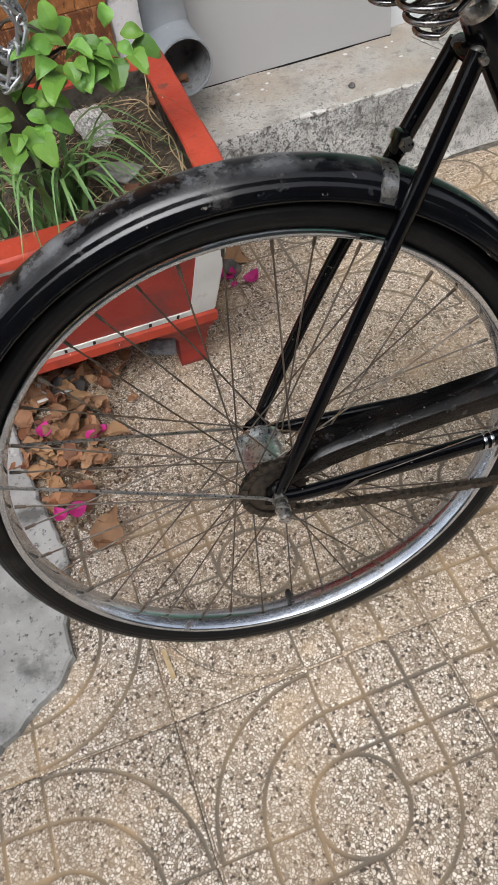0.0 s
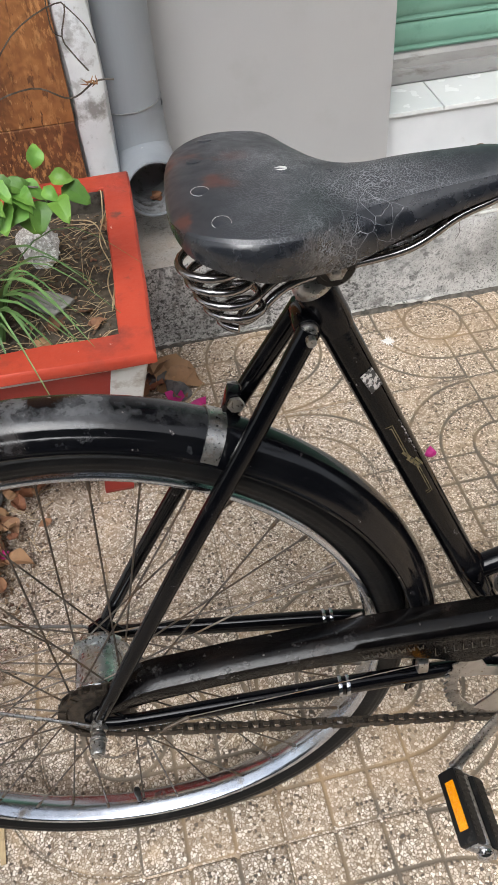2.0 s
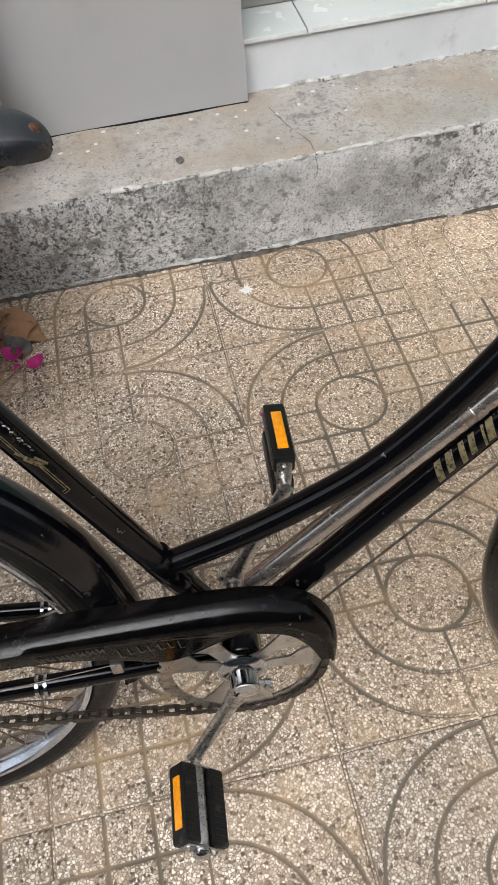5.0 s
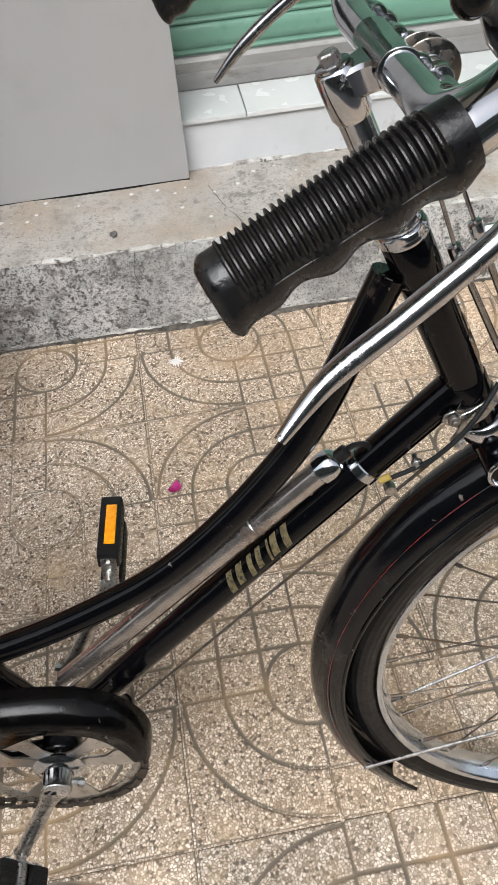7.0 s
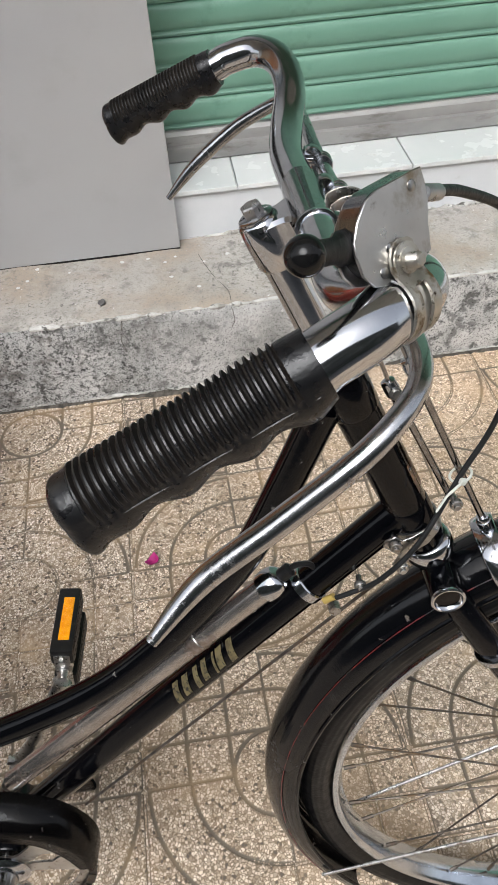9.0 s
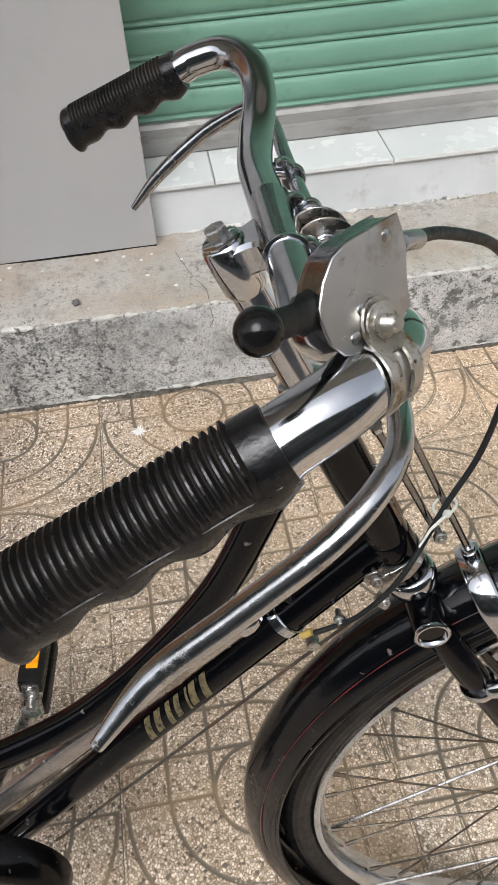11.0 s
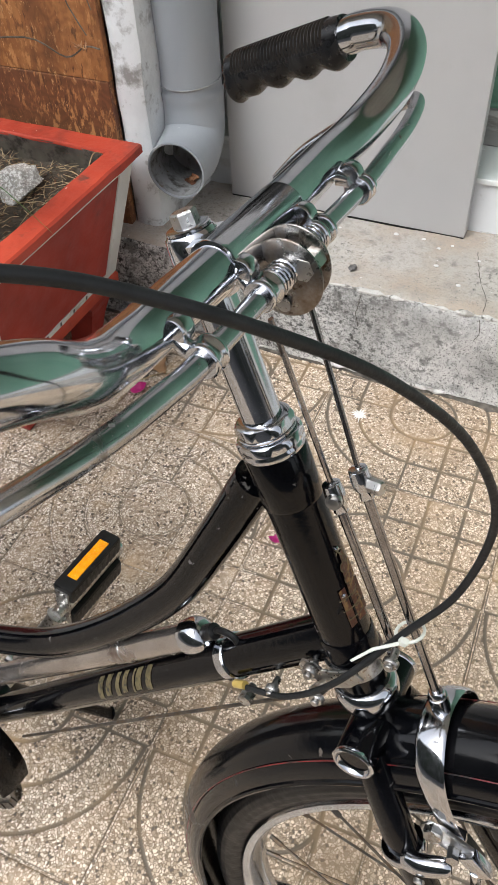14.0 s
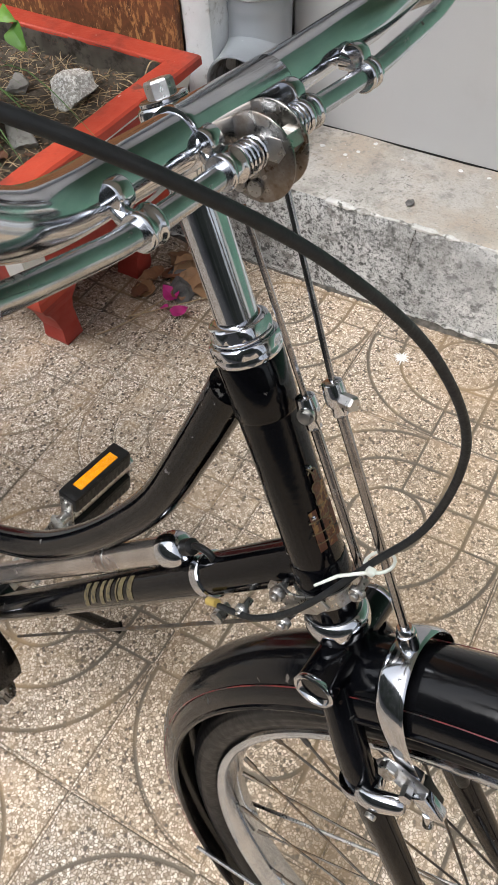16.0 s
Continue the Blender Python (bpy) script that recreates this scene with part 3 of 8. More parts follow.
def varied(m, colours, share_):
    """Mixes in a tone of its own for each object."""
    n, l = m.node_tree.nodes, m.node_tree.links
    b = n["Principled BSDF"]
    oi = n.new("ShaderNodeObjectInfo")
    rp = n.new("ShaderNodeValToRGB")
    els = rp.color_ramp.elements
    els[0].position, els[0].color = 0.0, (*colours[0], 1)
    els[1].position, els[1].color = 1.0, (*colours[-1], 1)
    for k, c in enumerate(colours[1:-1]):
        els.new((k + 1) / (len(colours) - 1)).color = (*c, 1)
    l.new(oi.outputs["Random"], rp.inputs["Fac"])
    mx = n.new("ShaderNodeMix")
    mx.data_type = "RGBA"
    mx.inputs["Factor"].default_value = share_
    l.new(b.inputs["Base Color"].links[0].from_socket, mx.inputs["A"])
    l.new(rp.outputs[0], mx.inputs["B"])
    l.new(mx.outputs["Result"], b.inputs["Base Color"])


varied(M_DRY, [(0.26, 0.090, 0.040), (0.10, 0.045, 0.030), (0.40, 0.22, 0.10), (0.20, 0.060, 0.032), (0.46, 0.29, 0.15), (0.14, 0.075, 0.045), (0.34, 0.15, 0.075)], 0.6)
varied(M_LEAF, [(0.060, 0.170, 0.030), (0.180, 0.340, 0.050), (0.075, 0.220, 0.035), (0.130, 0.300, 0.060)], 0.45)
M_CRUMB = material("leaf_crumb", (0.050, 0.030, 0.018), (0.20, 0.125, 0.070), 45, 0.85, 0, [((0.36, 0.26, 0.16), 60, 0.60, 0.64, 0.8), ((0.15, 0.05, 0.028), 38, 0.56, 0.62, 0.8)], 0.2, 200)
M_CHUNK = material("speckled_terrazzo_rubble", (0.36, 0.345, 0.31), (0.48, 0.46, 0.42), 25, 0.85, 0, [((0.76, 0.75, 0.72), 190, 0.50, 0.54, 0.8), ((0.14, 0.13, 0.115), 60, 0.58, 0.68, 0.9)], 0.6, 120)
# grey below the pipe's own tone stands in for shade inside, plus silt spots
M_BORE = material("shaded_silted_bore", (0.150, 0.155, 0.160), (0.210, 0.215, 0.220), 12, 0.6, 0, [((0.05, 0.046, 0.04), 26, 0.52, 0.66, 0.9), ((0.11, 0.085, 0.055), 70, 0.60, 0.68, 0.9)], 0.2, 150)
M_STRAW = material("straw", (0.36, 0.26, 0.14), (0.50, 0.39, 0.23), 40, 0.8, 0, [((0.2, 0.13, 0.07), 30, 0.56, 0.7, 0.8)])
M_PETAL = material("magenta_petal", (0.36, 0.012, 0.13), (0.52, 0.025, 0.22), 60, 0.6, 0, [], 0.1, 200, hue=0.25)
M_BARK = material("dark_bark", (0.05, 0.04, 0.032), (0.11, 0.09, 0.07), 30, 0.9, 0, [((0.18, 0.16, 0.14), 30, 0.58, 0.7, 0.9)], 0.8, 60, stretch=(1, 1, 0.3))
M_ZINC = material("galvanised_chain", (0.34, 0.35, 0.36), (0.48, 0.49, 0.50), 60, 0.35, 0.9, [((0.2, 0.18, 0.16), 50, 0.56, 0.7, 0.6)], 0.1, 300)


def plywood(name, c1, c2):
    """Orange-brown strand board with streaky, swirling grain."""
    m = material(name, c1, c2, 9, 0.6, 0, [((0.15, 0.056, 0.021), 5, 0.48, 0.60, 0.65), ((0.50, 0.24, 0.09), 95, 0.52, 0.58, 0.6, 12.0), ((0.085, 0.032, 0.014), 80, 0.56, 0.62, 0.7, 9.0), ((0.58, 0.34, 0.16), 150, 0.60, 0.65, 0.6, 10.0)], 0.25, 60, stretch=(1, 1, 0.35))
    n, l = m.node_tree.nodes, m.node_tree.links
    b = n["Principled BSDF"]
    tc = n.new("ShaderNodeTexCoord")
    wv = n.new("ShaderNodeTexWave")
    wv.wave_type, wv.bands_direction = "BANDS", "Z"
    wv.inputs["Scale"].default_value, wv.inputs["Distortion"].default_value = 6.0, 30.0
    wv.inputs["Detail"].default_value, wv.inputs["Detail Scale"].default_value = 4.0, 1.6
    l.new(tc.outputs["Object"], wv.inputs["Vector"])
    mx = n.new("ShaderNodeMix")
    mx.data_type, mx.blend_type = "RGBA", "MULTIPLY"
    rp = n.new("ShaderNodeValToRGB")
    rp.color_ramp.elements[0].color, rp.color_ramp.elements[1].color = (0.55, 0.48, 0.42, 1), (1.1, 1.05, 1.0, 1)
    l.new(wv.outputs["Fac"], rp.inputs["Fac"])
    mx.inputs["Factor"].default_value = 0.40
    l.new(b.inputs["Base Color"].links[0].from_socket, mx.inputs["A"])
    l.new(rp.outputs[0], mx.inputs["B"])
    l.new(mx.outputs["Result"], b.inputs["Base Color"])
    return m


M_PLY = plywood("weathered_plywood", (0.25, 0.098, 0.031), (0.40, 0.170, 0.060))
# the same plywood in darker tones, for the lower board
M_LOWPLY = plywood("dark_plywood", (0.115, 0.042, 0.018), (0.20, 0.078, 0.032))


# ---- mesh helpers ----
def part(name, bm, mat, parent=None, label="", smooth=True, at=None):
    """Links a bmesh as one mesh object, under a thing or a part if one is given."""
    me = bpy.data.meshes.new(name)
    bmesh.ops.recalc_face_normals(bm, faces=bm.faces)
    bm.to_mesh(me)
    bm.free()
    me.materials.append(mat)
    if smooth:
        me.polygons.foreach_set("use_smooth", [True] * len(me.polygons))
        me.set_sharp_from_angle(angle=radians(40))
    ob = new(name, me)
    if parent is not None:
        ob.parent = parent
    if at is not None:
        ob.matrix_local = at
    if label:
        ob["label"] = label
    return ob


def share(ob, name, parent, at):
    """Another object on the same mesh."""
    o = new(name, ob.data)
    o.parent = parent
    o.matrix_local = at
    return o


def spline(pts, n=8, closed=False):
    """Catmull-Rom through the points."""
    p = [Vector(q) for q in pts]
    out = []
    m = len(p)
    for i in range(m if closed else m - 1):
        a, b, c, d = (p[(i - 1) % m], p[i], p[(i + 1) % m], p[(i + 2) % m]) if closed else (p[max(i - 1, 0)], p[i], p[i + 1], p[min(i + 2, m - 1)])
        for k in range(n):
            t = k / n
            out.append(0.5 * (2 * b + (c - a) * t + (2 * a - 5 * b + 4 * c - d) * t * t + (3 * b - a - 3 * c + d) * t ** 3))
    if not closed:
        out.append(p[-1])
    return out


def sweep(bm, pts, radius, seg=12, caps=True, closed=False, flat=1.0, up=None):
    """A tube along points; radius a number or one per point; flat squeezes it across its second axis."""
    pts = [Vector(q) for q in pts]
    m = len(pts)
    radii = radius if isinstance(radius, (list, tuple)) else [radius] * m
    rings, side = [], None
    for i, p in enumerate(pts):
        a = pts[(i - 1) % m] if closed or i else pts[0]
        c = pts[(i + 1) % m] if closed or i < m - 1 else pts[-1]
        t = (c - a).normalized()
        if side is None:
            side = Vector(up) if up else (Vector((0, 0, 1)) if abs(t.z) < 0.9 else Vector((1, 0, 0)))
        side = (side - t * side.dot(t)).normalized()
        other = t.cross(side)
        rings.append([bm.verts.new(p + radii[i] * (math.cos(2 * math.pi * k / seg) * side + flat * math.sin(2 * math.pi * k / seg) * other)) for k in range(seg)])
    for i in range(m if closed else m - 1):
        r0, r1 = rings[i], rings[(i + 1) % m]
        for k in range(seg):
            bm.faces.new((r0[k], r0[(k + 1) % seg], r1[(k + 1) % seg], r1[k]))
    if caps and not closed:
        bm.faces.new(rings[0][::-1])
        bm.faces.new(rings[-1])
    return bm


def tube(pts, radius, seg=12, smooth_n=0, **kw):
    bm = bmesh.new()
    if smooth_n:
        if isinstance(radius, (list, tuple)):
            r = [v.x for v in spline([(q, 0, 0) for q in radius], smooth_n)]
        else:
            r = radius
        return sweep(bm, spline(pts, smooth_n), r, seg, **kw)
    return sweep(bm, pts, radius, seg, **kw)


def lathe(profile, centre, axis, seg=32, bm=None, closed=False, start=0.0, span=2 * math.pi):
    """Turns (radius, along) pairs round an axis through the centre."""
    bm = bm or bmesh.new()
    axis = Vector(axis).normalized()
    s = axis.orthogonal().normalized()
    if abs(axis.y) > 0.99:
        s = Vector((1, 0, 0))
    o = axis.cross(s)
    full = span > 2 * math.pi - 1e-6
    count = seg if full else seg + 1
    rings = []
    for r, a in profile:
        rings.append([bm.verts.new(Vector(centre) + axis * a + r * (math.cos(start + span * k / seg) * s + math.sin(start + span * k / seg) * o)) for k in range(count)])
    m = len(rings)
    for i in range(m if closed else m - 1):
        r0, r1 = rings[i], rings[(i + 1) % m]
        for k in range(count if full else count - 1):
            bm.faces.new((r0[k], r0[(k + 1) % count], r1[(k + 1) % count], r1[k]))
    if not closed:
        for ring, (r, a) in ((rings[0], profile[0]), (rings[-1], profile[-1])):
            if full and r > 1e-4:
                bm.faces.new(ring)
    if not full and closed:
        bm.faces.new([r[0] for r in rings])
        bm.faces.new([r[-1] for r in rings][::-1])
    return bm


def box(size, m=None, bevel=0.0, bm=None, seg=2):
    """A box of that size round the origin, moved by m, its edges rounded."""
    b2 = bmesh.new()
    bmesh.ops.create_cube(b2, size=1.0)
    bmesh.ops.scale(b2, vec=size, verts=b2.verts)
    if bevel:
        bmesh.ops.bevel(b2, geom=b2.edges[:], offset=bevel, segments=seg, affect="EDGES", profile=0.6)
    if m is not None:
        bmesh.ops.transform(b2, matrix=m, verts=b2.verts)
    if bm is None:
        return b2
    me = bpy.data.meshes.new("tmp")
    b2.to_mesh(me)
    b2.free()
    bm.from_mesh(me)
    bpy.data.meshes.remove(me)
    return bm


def plate(outline, thick, m=None, bevel=0.0):
    """A flat plate from an outline in x, y, that thick along z, moved by m."""
    bm = bmesh.new()
    vs = [bm.verts.new((x, y, -thick / 2)) for x, y in outline]
    f = bm.faces.new(vs)
    r = bmesh.ops.extrude_face_region(bm, geom=[f])
    bmesh.ops.translate(bm, vec=(0, 0, thick), verts=[v for v in r["geom"] if isinstance(v, bmesh.types.BMVert)])
    if bevel:
        bmesh.ops.bevel(bm, geom=[e for e in bm.edges if abs(e.verts[0].co.z - e.verts[1].co.z) < 1e-6], offset=bevel, segments=1, affect="EDGES")
    if m is not None:
        bmesh.ops.transform(bm, matrix=m, verts=bm.verts)
    return bm


def roughen(bm, amount, scale, seed=0.0):
    for v in bm.verts:
        v.co += noise.noise_vector(v.co * scale + Vector((seed, seed * 1.7, 0))) * amount
    return bm


def hexed(profile, apothem, centre, axis, seg=72, turn=0.0):
    """Like lathe, but no ring reaches past the flats of a hexagon: a turned and chamfered nut."""
    bm = bmesh.new()
    axis = Vector(axis).normalized()
    a_ = axis.orthogonal().normalized()
    b_ = axis.cross(a_)
    rings = []
    for r, h in profile:
        row = []
        for k in range(seg):
            w = 2 * math.pi * k / seg
            flat_ = apothem / math.cos((w + turn) % (math.pi / 3) - math.pi / 6)
            q = min(r, flat_)
            row.append(bm.verts.new(Vector(centre) + axis * h + q * (math.cos(w) * a_ + math.sin(w) * b_)))
        rings.append(row)
    for p, q in zip(rings, rings[1:]):
        for k in range(seg):
            bm.faces.new((p[k], p[(k + 1) % seg], q[(k + 1) % seg], q[k]))
    bm.faces.new(rings[0][::-1])
    bm.faces.new(rings[-1])
    return bm


def painted_line(bm, base, along_, out, r, pts, width):
    """A thin painted stripe on a tube: pts are (distance along the tube, distance round it) from the line that faces out."""
    along_ = Vector(along_).normalized()
    out = (Vector(out) - along_ * Vector(out).dot(along_)).normalized()
    across_ = along_.cross(out)

    def on(s_, c_):
        w = c_ / r
        return Vector(base) + along_ * s_ + (r + 0.00025) * (math.cos(w) * out + math.sin(w) * across_)

    for (s0, c0), (s1, c1) in zip(pts, pts[1:]):
        d = Vector((s1 - s0, c1 - c0))
        if d.length < 1e-6:
            continue
        n_ = Vector((-d.y, d.x)).normalized() * width / 2
        e_ = d.normalized() * width * 0.45
        k = max(2, int(d.length / 0.002))
        prev_ = None
        for i in range(k + 1):
            f = i / k
            x, y = s0 - e_.x + (d.x + 2 * e_.x) * f, c0 - e_.y + (d.y + 2 * e_.y) * f
            row = [bm.verts.new(on(x + n_.x, y + n_.y)), bm.verts.new(on(x - n_.x, y - n_.y))]
            if prev_:
                bm.faces.new((prev_[0], prev_[1], row[1], row[0]))
            prev_ = row
    return bm


# ---- the setting ----
WALL = Matrix.Rotation(radians(4.0), 4, "Z")  # the kerb, ledge, panel and shutter all run along this line


def run(profile, s0, s1, steps, rough=0.0, seed=0.0):
    """A profile of (depth, height) pairs carried along the wall's line."""
    bm = bmesh.new()
    rows = [[bm.verts.new((s0 + (s1 - s0) * i / steps, d, z)) for d, z in profile] for i in range(steps + 1)]
    for a, b in zip(rows, rows[1:]):
        for k in range(len(profile) - 1):
            bm.faces.new((a[k], a[k + 1], b[k + 1], b[k]))
    bm.faces.new(rows[0])
    bm.faces.new(rows[-1][::-1])
    if rough:
        for v in bm.verts:
            v.co += noise.noise_vector(v.co * 9 + Vector((seed, 0, 0))) * rough + noise.noise_vector(v.co * 40) * rough * 0.4
    bmesh.ops.transform(bm, matrix=WALL, verts=bm.verts)
    return bm


def subdivided(profile, step):
    out = []
    for (d0, z0), (d1, z1) in zip(profile, profile[1:]):
        k = max(1, int(math.hypot(d1 - d0, z1 - z0) / step))
        out += [(d0 + (d1 - d0) * i / k, z0 + (z1 - z0) * i / k) for i in range(k)]
    return out + [profile[-1]]


kerb = part("kerb_and_ledge", run(subdivided([(1.40, 0.221), (1.064, 0.221), (1.056, 0.217), (1.053, 0.208), (1.055, -0.02)], 0.02), -2.4, 4.6, 300, 0.004), M_KERB)
kerb.data.materials.append(M_LEDGE)
for f in kerb.data.polygons:
    f.material_index = 1 if f.normal.z > 0.55 and f.center.z > 0.2 else 0
tagged(kerb, "mould-stained grey concrete kerb with a worn tan ledge on top", "kerb", kind="structure")


def crust(base, s0, s1, most, seed, bare):
    """A broken bead of lime crust along an edge; bare: how much of it has fallen away."""
    bm, prev_ = bmesh.new(), None
    steps = int((s1 - s0) / 0.004)
    for i in range(steps + 1):
        s_ = s0 + (s1 - s0) * i / steps
        r = most * max(0.02, min(1.0, 0.75 + 1.6 * noise.noise(Vector((s_ * 6, seed, 0))) + 0.9 * noise.noise(Vector((s_ * 45, seed, 3))) - bare))
        c = WALL @ (Vector((s_, *base)) + noise.noise_vector(Vector((s_ * 22, seed, 7))) * 0.0022)
        ring_ = [bm.verts.new(c + Vector((0.0008 * math.sin(k * 2.1 + s_ * 90), 1.25 * r * math.cos(k * math.pi / 3.5), 0.85 * r * math.sin(k * math.pi / 3.5)))) for k in range(7)]
        if prev_:
            for k in range(7):
                bm.faces.new((prev_[k], prev_[(k + 1) % 7], ring_[(k + 1) % 7], ring_[k]))
        prev_ = ring_
    return bm


part("edge_crust", crust((1.0575, 0.2165), 0.42, 2.2, 0.0062, 1.0, 0.10), M_EDGE, kerb, "white crumbling lime bead along the edge")
part("foot_crust", crust((1.0535, 0.010), -0.2, 1.9, 0.0068, 3.0, 0.62), M_EDGE, kerb, "pale broken crust at the foot")
part("wall_crust", crust((1.331, 0.2225), 0.70, 2.2, 0.0075, 4.0, 0.30), M_EDGE, kerb, "white crumbled plaster along the step")
for pts_ in ([(0.694, 1.329, 0.2216), (0.705, 1.292, 0.2216), (0.722, 1.246, 0.2216), (0.738, 1.205, 0.2216), (0.762, 1.158, 0.2216), (0.766, 1.122, 0.2212)], [(0.766, 1.105, 0.2150), (0.771, 1.1045, 0.19), (0.764, 1.1045, 0.165)], [(0.534, 1.0905, 0.214), (0.531, 1.0895, 0.185), (0.527, 1.0900, 0.160), (0.533, 1.0905, 0.130)]):
    part("crack", sweep(bmesh.new(), [p + noise.noise_vector(p * 90) * 0.002 for p in spline(pts_, 6)], 0.0007, 5), M_CRACK, kerb, "fine dark crack")


def splash(size, seed):
    """A dried drop of white paint with an uneven outline."""
    bm = bmesh.new()
    rim_ = []
    for k in range(18):
        a = 2 * math.pi * k / 18
        r = size * (1 + 0.35 * noise.noise(Vector((math.cos(a) * 1.5, math.sin(a) * 1.5, seed))))
        rim_.append((r * math.cos(a), r * math.sin(a)))
    low_ = [bm.verts.new((x, y, 0)) for x, y in rim_]
    top_ = [bm.verts.new((x * 0.8, y * 0.8, 0.0009)) for x, y in rim_]
    for k in range(18):
        bm.faces.new((low_[k], low_[(k + 1) % 18], top_[(k + 1) % 18], top_[k]))
    bm.faces.new(top_)
    return bm


for k, (x, y, r) in enumerate(((0.335, 1.300, 0.0050), (0.318, 1.255, 0.0042), (0.527, 1.300, 0.0055), (0.586, 1.305, 0.0045), (0.625, 1.285, 0.0040), (0.648, 1.305, 0.0032), (0.713, 1.275, 0.0036), (0.301, 1.232, 0.0045), (0.243, 1.238, 0.0055), (0.766, 1.300, 0.0050), (0.805, 1.345, 0.0050), (0.640, 1.225, 0.0045), (0.700, 1.180, 0.0048), (0.860, 1.250, 0.0040), (0.41, 1.275, 0.0030), (0.90, 1.33, 0.0035))):
    part("paint_drop", splash(r, k * 1.7), M_TRIM, kerb, "dried white paint drop", at=pose(x, y, 0.2235, 0, 0, 40 * k))
dirt_bm = bmesh.new()
rows = []
for i in range(521):
    s_ = -2.3 + 4.6 * i / 520
    w_ = 0.0012 + 0.017 * max(0.0, 0.12 + 1.3 * noise.noise(Vector((s_ * 5, 3, 0)))) + 0.006 * max(0.0, noise.noise(Vector((s_ * 45, 8, 0))))
    rows.append([dirt_bm.verts.new(WALL @ Vector((s_, d, z))) for d, z in ((1.054 - w_, -0.006), (1.054 - w_ * 0.7, 0.0022), (1.054 - w_ * 0.25, 0.004 + w_ * 0.12), (1.062, 0.007 + w_ * 0.30))])
for a, b in zip(rows, rows[1:]):
    for k in range(3):
        dirt_bm.faces.new((a[k], a[k + 1], b[k + 1], b[k]))
dirt = part("dirt", roughen(dirt_bm, 0.0012, 120), M_CRACK)
tagged(dirt, "dark damp dirt gathered along the foot of the kerb", "dirt", kind="stuff")
riser = part("step_riser", run(subdivided([(1.60, 0.331), (1.332, 0.331), (1.332, 0.2)], 0.03), 0.0, 4.5, 120, 0.0015), M_RISER)
tagged(riser, "white rendered low riser under the shutter sill", "step", kind="structure")
tread = new("step_tread")
tagged(tread, "white glazed tiles along the doorstep, chipped at the edge", "tiled step", kind="structure")
for i in range(-2, 9):
    s = 0.897 + 0.4 * (i - 1)
    t_ob = part("tile", box((0.397, 0.150, 0.011), pose(s + 0.1985, 1.398, 0.3375), 0.002), M_WHITETILE, tread, smooth=False)
    t_ob.matrix_local = WALL
sill = part("shutter_rail", run([(1.60, 0.411), (1.477, 0.411), (1.470, 0.403), (1.470, 0.381), (1.460, 0.378), (1.458, 0.349), (1.464, 0.343), (1.60, 0.343)], 0.05, 4.5, 40, 0.0006), M_SILL)
tagged(sill, "weathered grey metal bottom rail of the roller shutter", "rail", kind="structure")
shutter = new("roller_shutter")
tagged(shutter, "closed roller shutter of pale green ribbed metal slats", "shutter")
SLAT = 0.0665
slat_profile = [(1.4920, 0.0), (1.4850, 0.001), (1.4830, 0.006), (1.4860, 0.010), (1.4860, 0.014), (1.4810, 0.019), (1.4785, 0.030), (1.4785, 0.046), (1.4820, 0.058), (1.4870, 0.0635), (1.4920, 0.0655)]
first_slat = None
for i in range(38):
    if first_slat is None:
        first_slat = part("slat", run(slat_profile, 0.16, 4.4, 6), M_SHUTTER, shutter)
        first_slat.location = (0, 0, 0.412)
    else:
        share(first_slat, "slat", shutter, Matrix.Translation((0, 0, 0.412 + SLAT * i)))
for nm, s0, s1, d0, d1, z0, z1 in (("wall_left", -6, 0.03, 1.36, 1.6, -0.02, 6.0), ("wall_right", 4.41, 9.0, 1.36, 1.6, -0.02, 6.0), ("wall_above", 0.03, 4.41, 1.45, 1.6, 2.98, 6.0), ("wall_behind_panel", 0.03, 0.16, 1.41, 1.6, -0.02, 2.98)):
    w_ob = part(nm, box((s1 - s0, d1 - d0, z1 - z0), WALL @ pose((s0 + s1) / 2, (d0 + d1) / 2, (z0 + z1) / 2)), M_WALL, smooth=False)
    tagged(w_ob, "plain pale rendered wall of the shop building", "wall", kind="structure")
pillar_bm = bmesh.new()
for i in range(61):
    z = 0.2 + 2.3 * i / 60
    for s, d in ((0.150, 1.40), (0.142, 1.30), (0.136, 1.20), (0.128, 1.126), (0.115, 1.116), (0.092, 1.114), (0.072, 1.117), (0.063, 1.13), (0.060, 1.40)):
        pillar_bm.verts.new((s, d, z))
pillar_bm.verts.ensure_lookup_table()
for i in range(60):
    for k in range(8):
        a = i * 9 + k
        pillar_bm.faces.new([pillar_bm.verts[j] for j in (a, a + 1, a + 10, a + 9)])
for v in pillar_bm.verts:
    v.co += noise.noise_vector(v.co * 8) * 0.006 + noise.noise_vector(v.co * 30) * 0.002
bmesh.ops.transform(pillar_bm, matrix=WALL, verts=pillar_bm.verts)
pillar = part("pillar", pillar_bm, M_PILLAR)
tagged(pillar, "narrow limewashed pillar with a rough peeling edge", "pillar", kind="structure")
ply = part("plywood_panel", box((0.47, 0.016, 1.63), WALL @ pose(-0.169, 1.112, 1.345), 0.002), M_PLY, smooth=False)
part("bottom_board", box((0.468, 0.020, 0.368), WALL @ pose(-0.169, 1.112, 0.345), 0.002), M_LOWPLY, ply, "darker board below the sheet", smooth=False)
tagged(ply, "weathered orange-brown plywood sheet behind the planter", "panel")
moulding = new("moulded_wood_panel")
tagged(moulding, "brown moulded wooden panel standing beside the plywood", "panel")
part("board", box((1.5, 0.02, 2.1), WALL @ pose(-1.16, 1.135, 1.26), 0.002), M_WOOD, moulding, smooth=False)
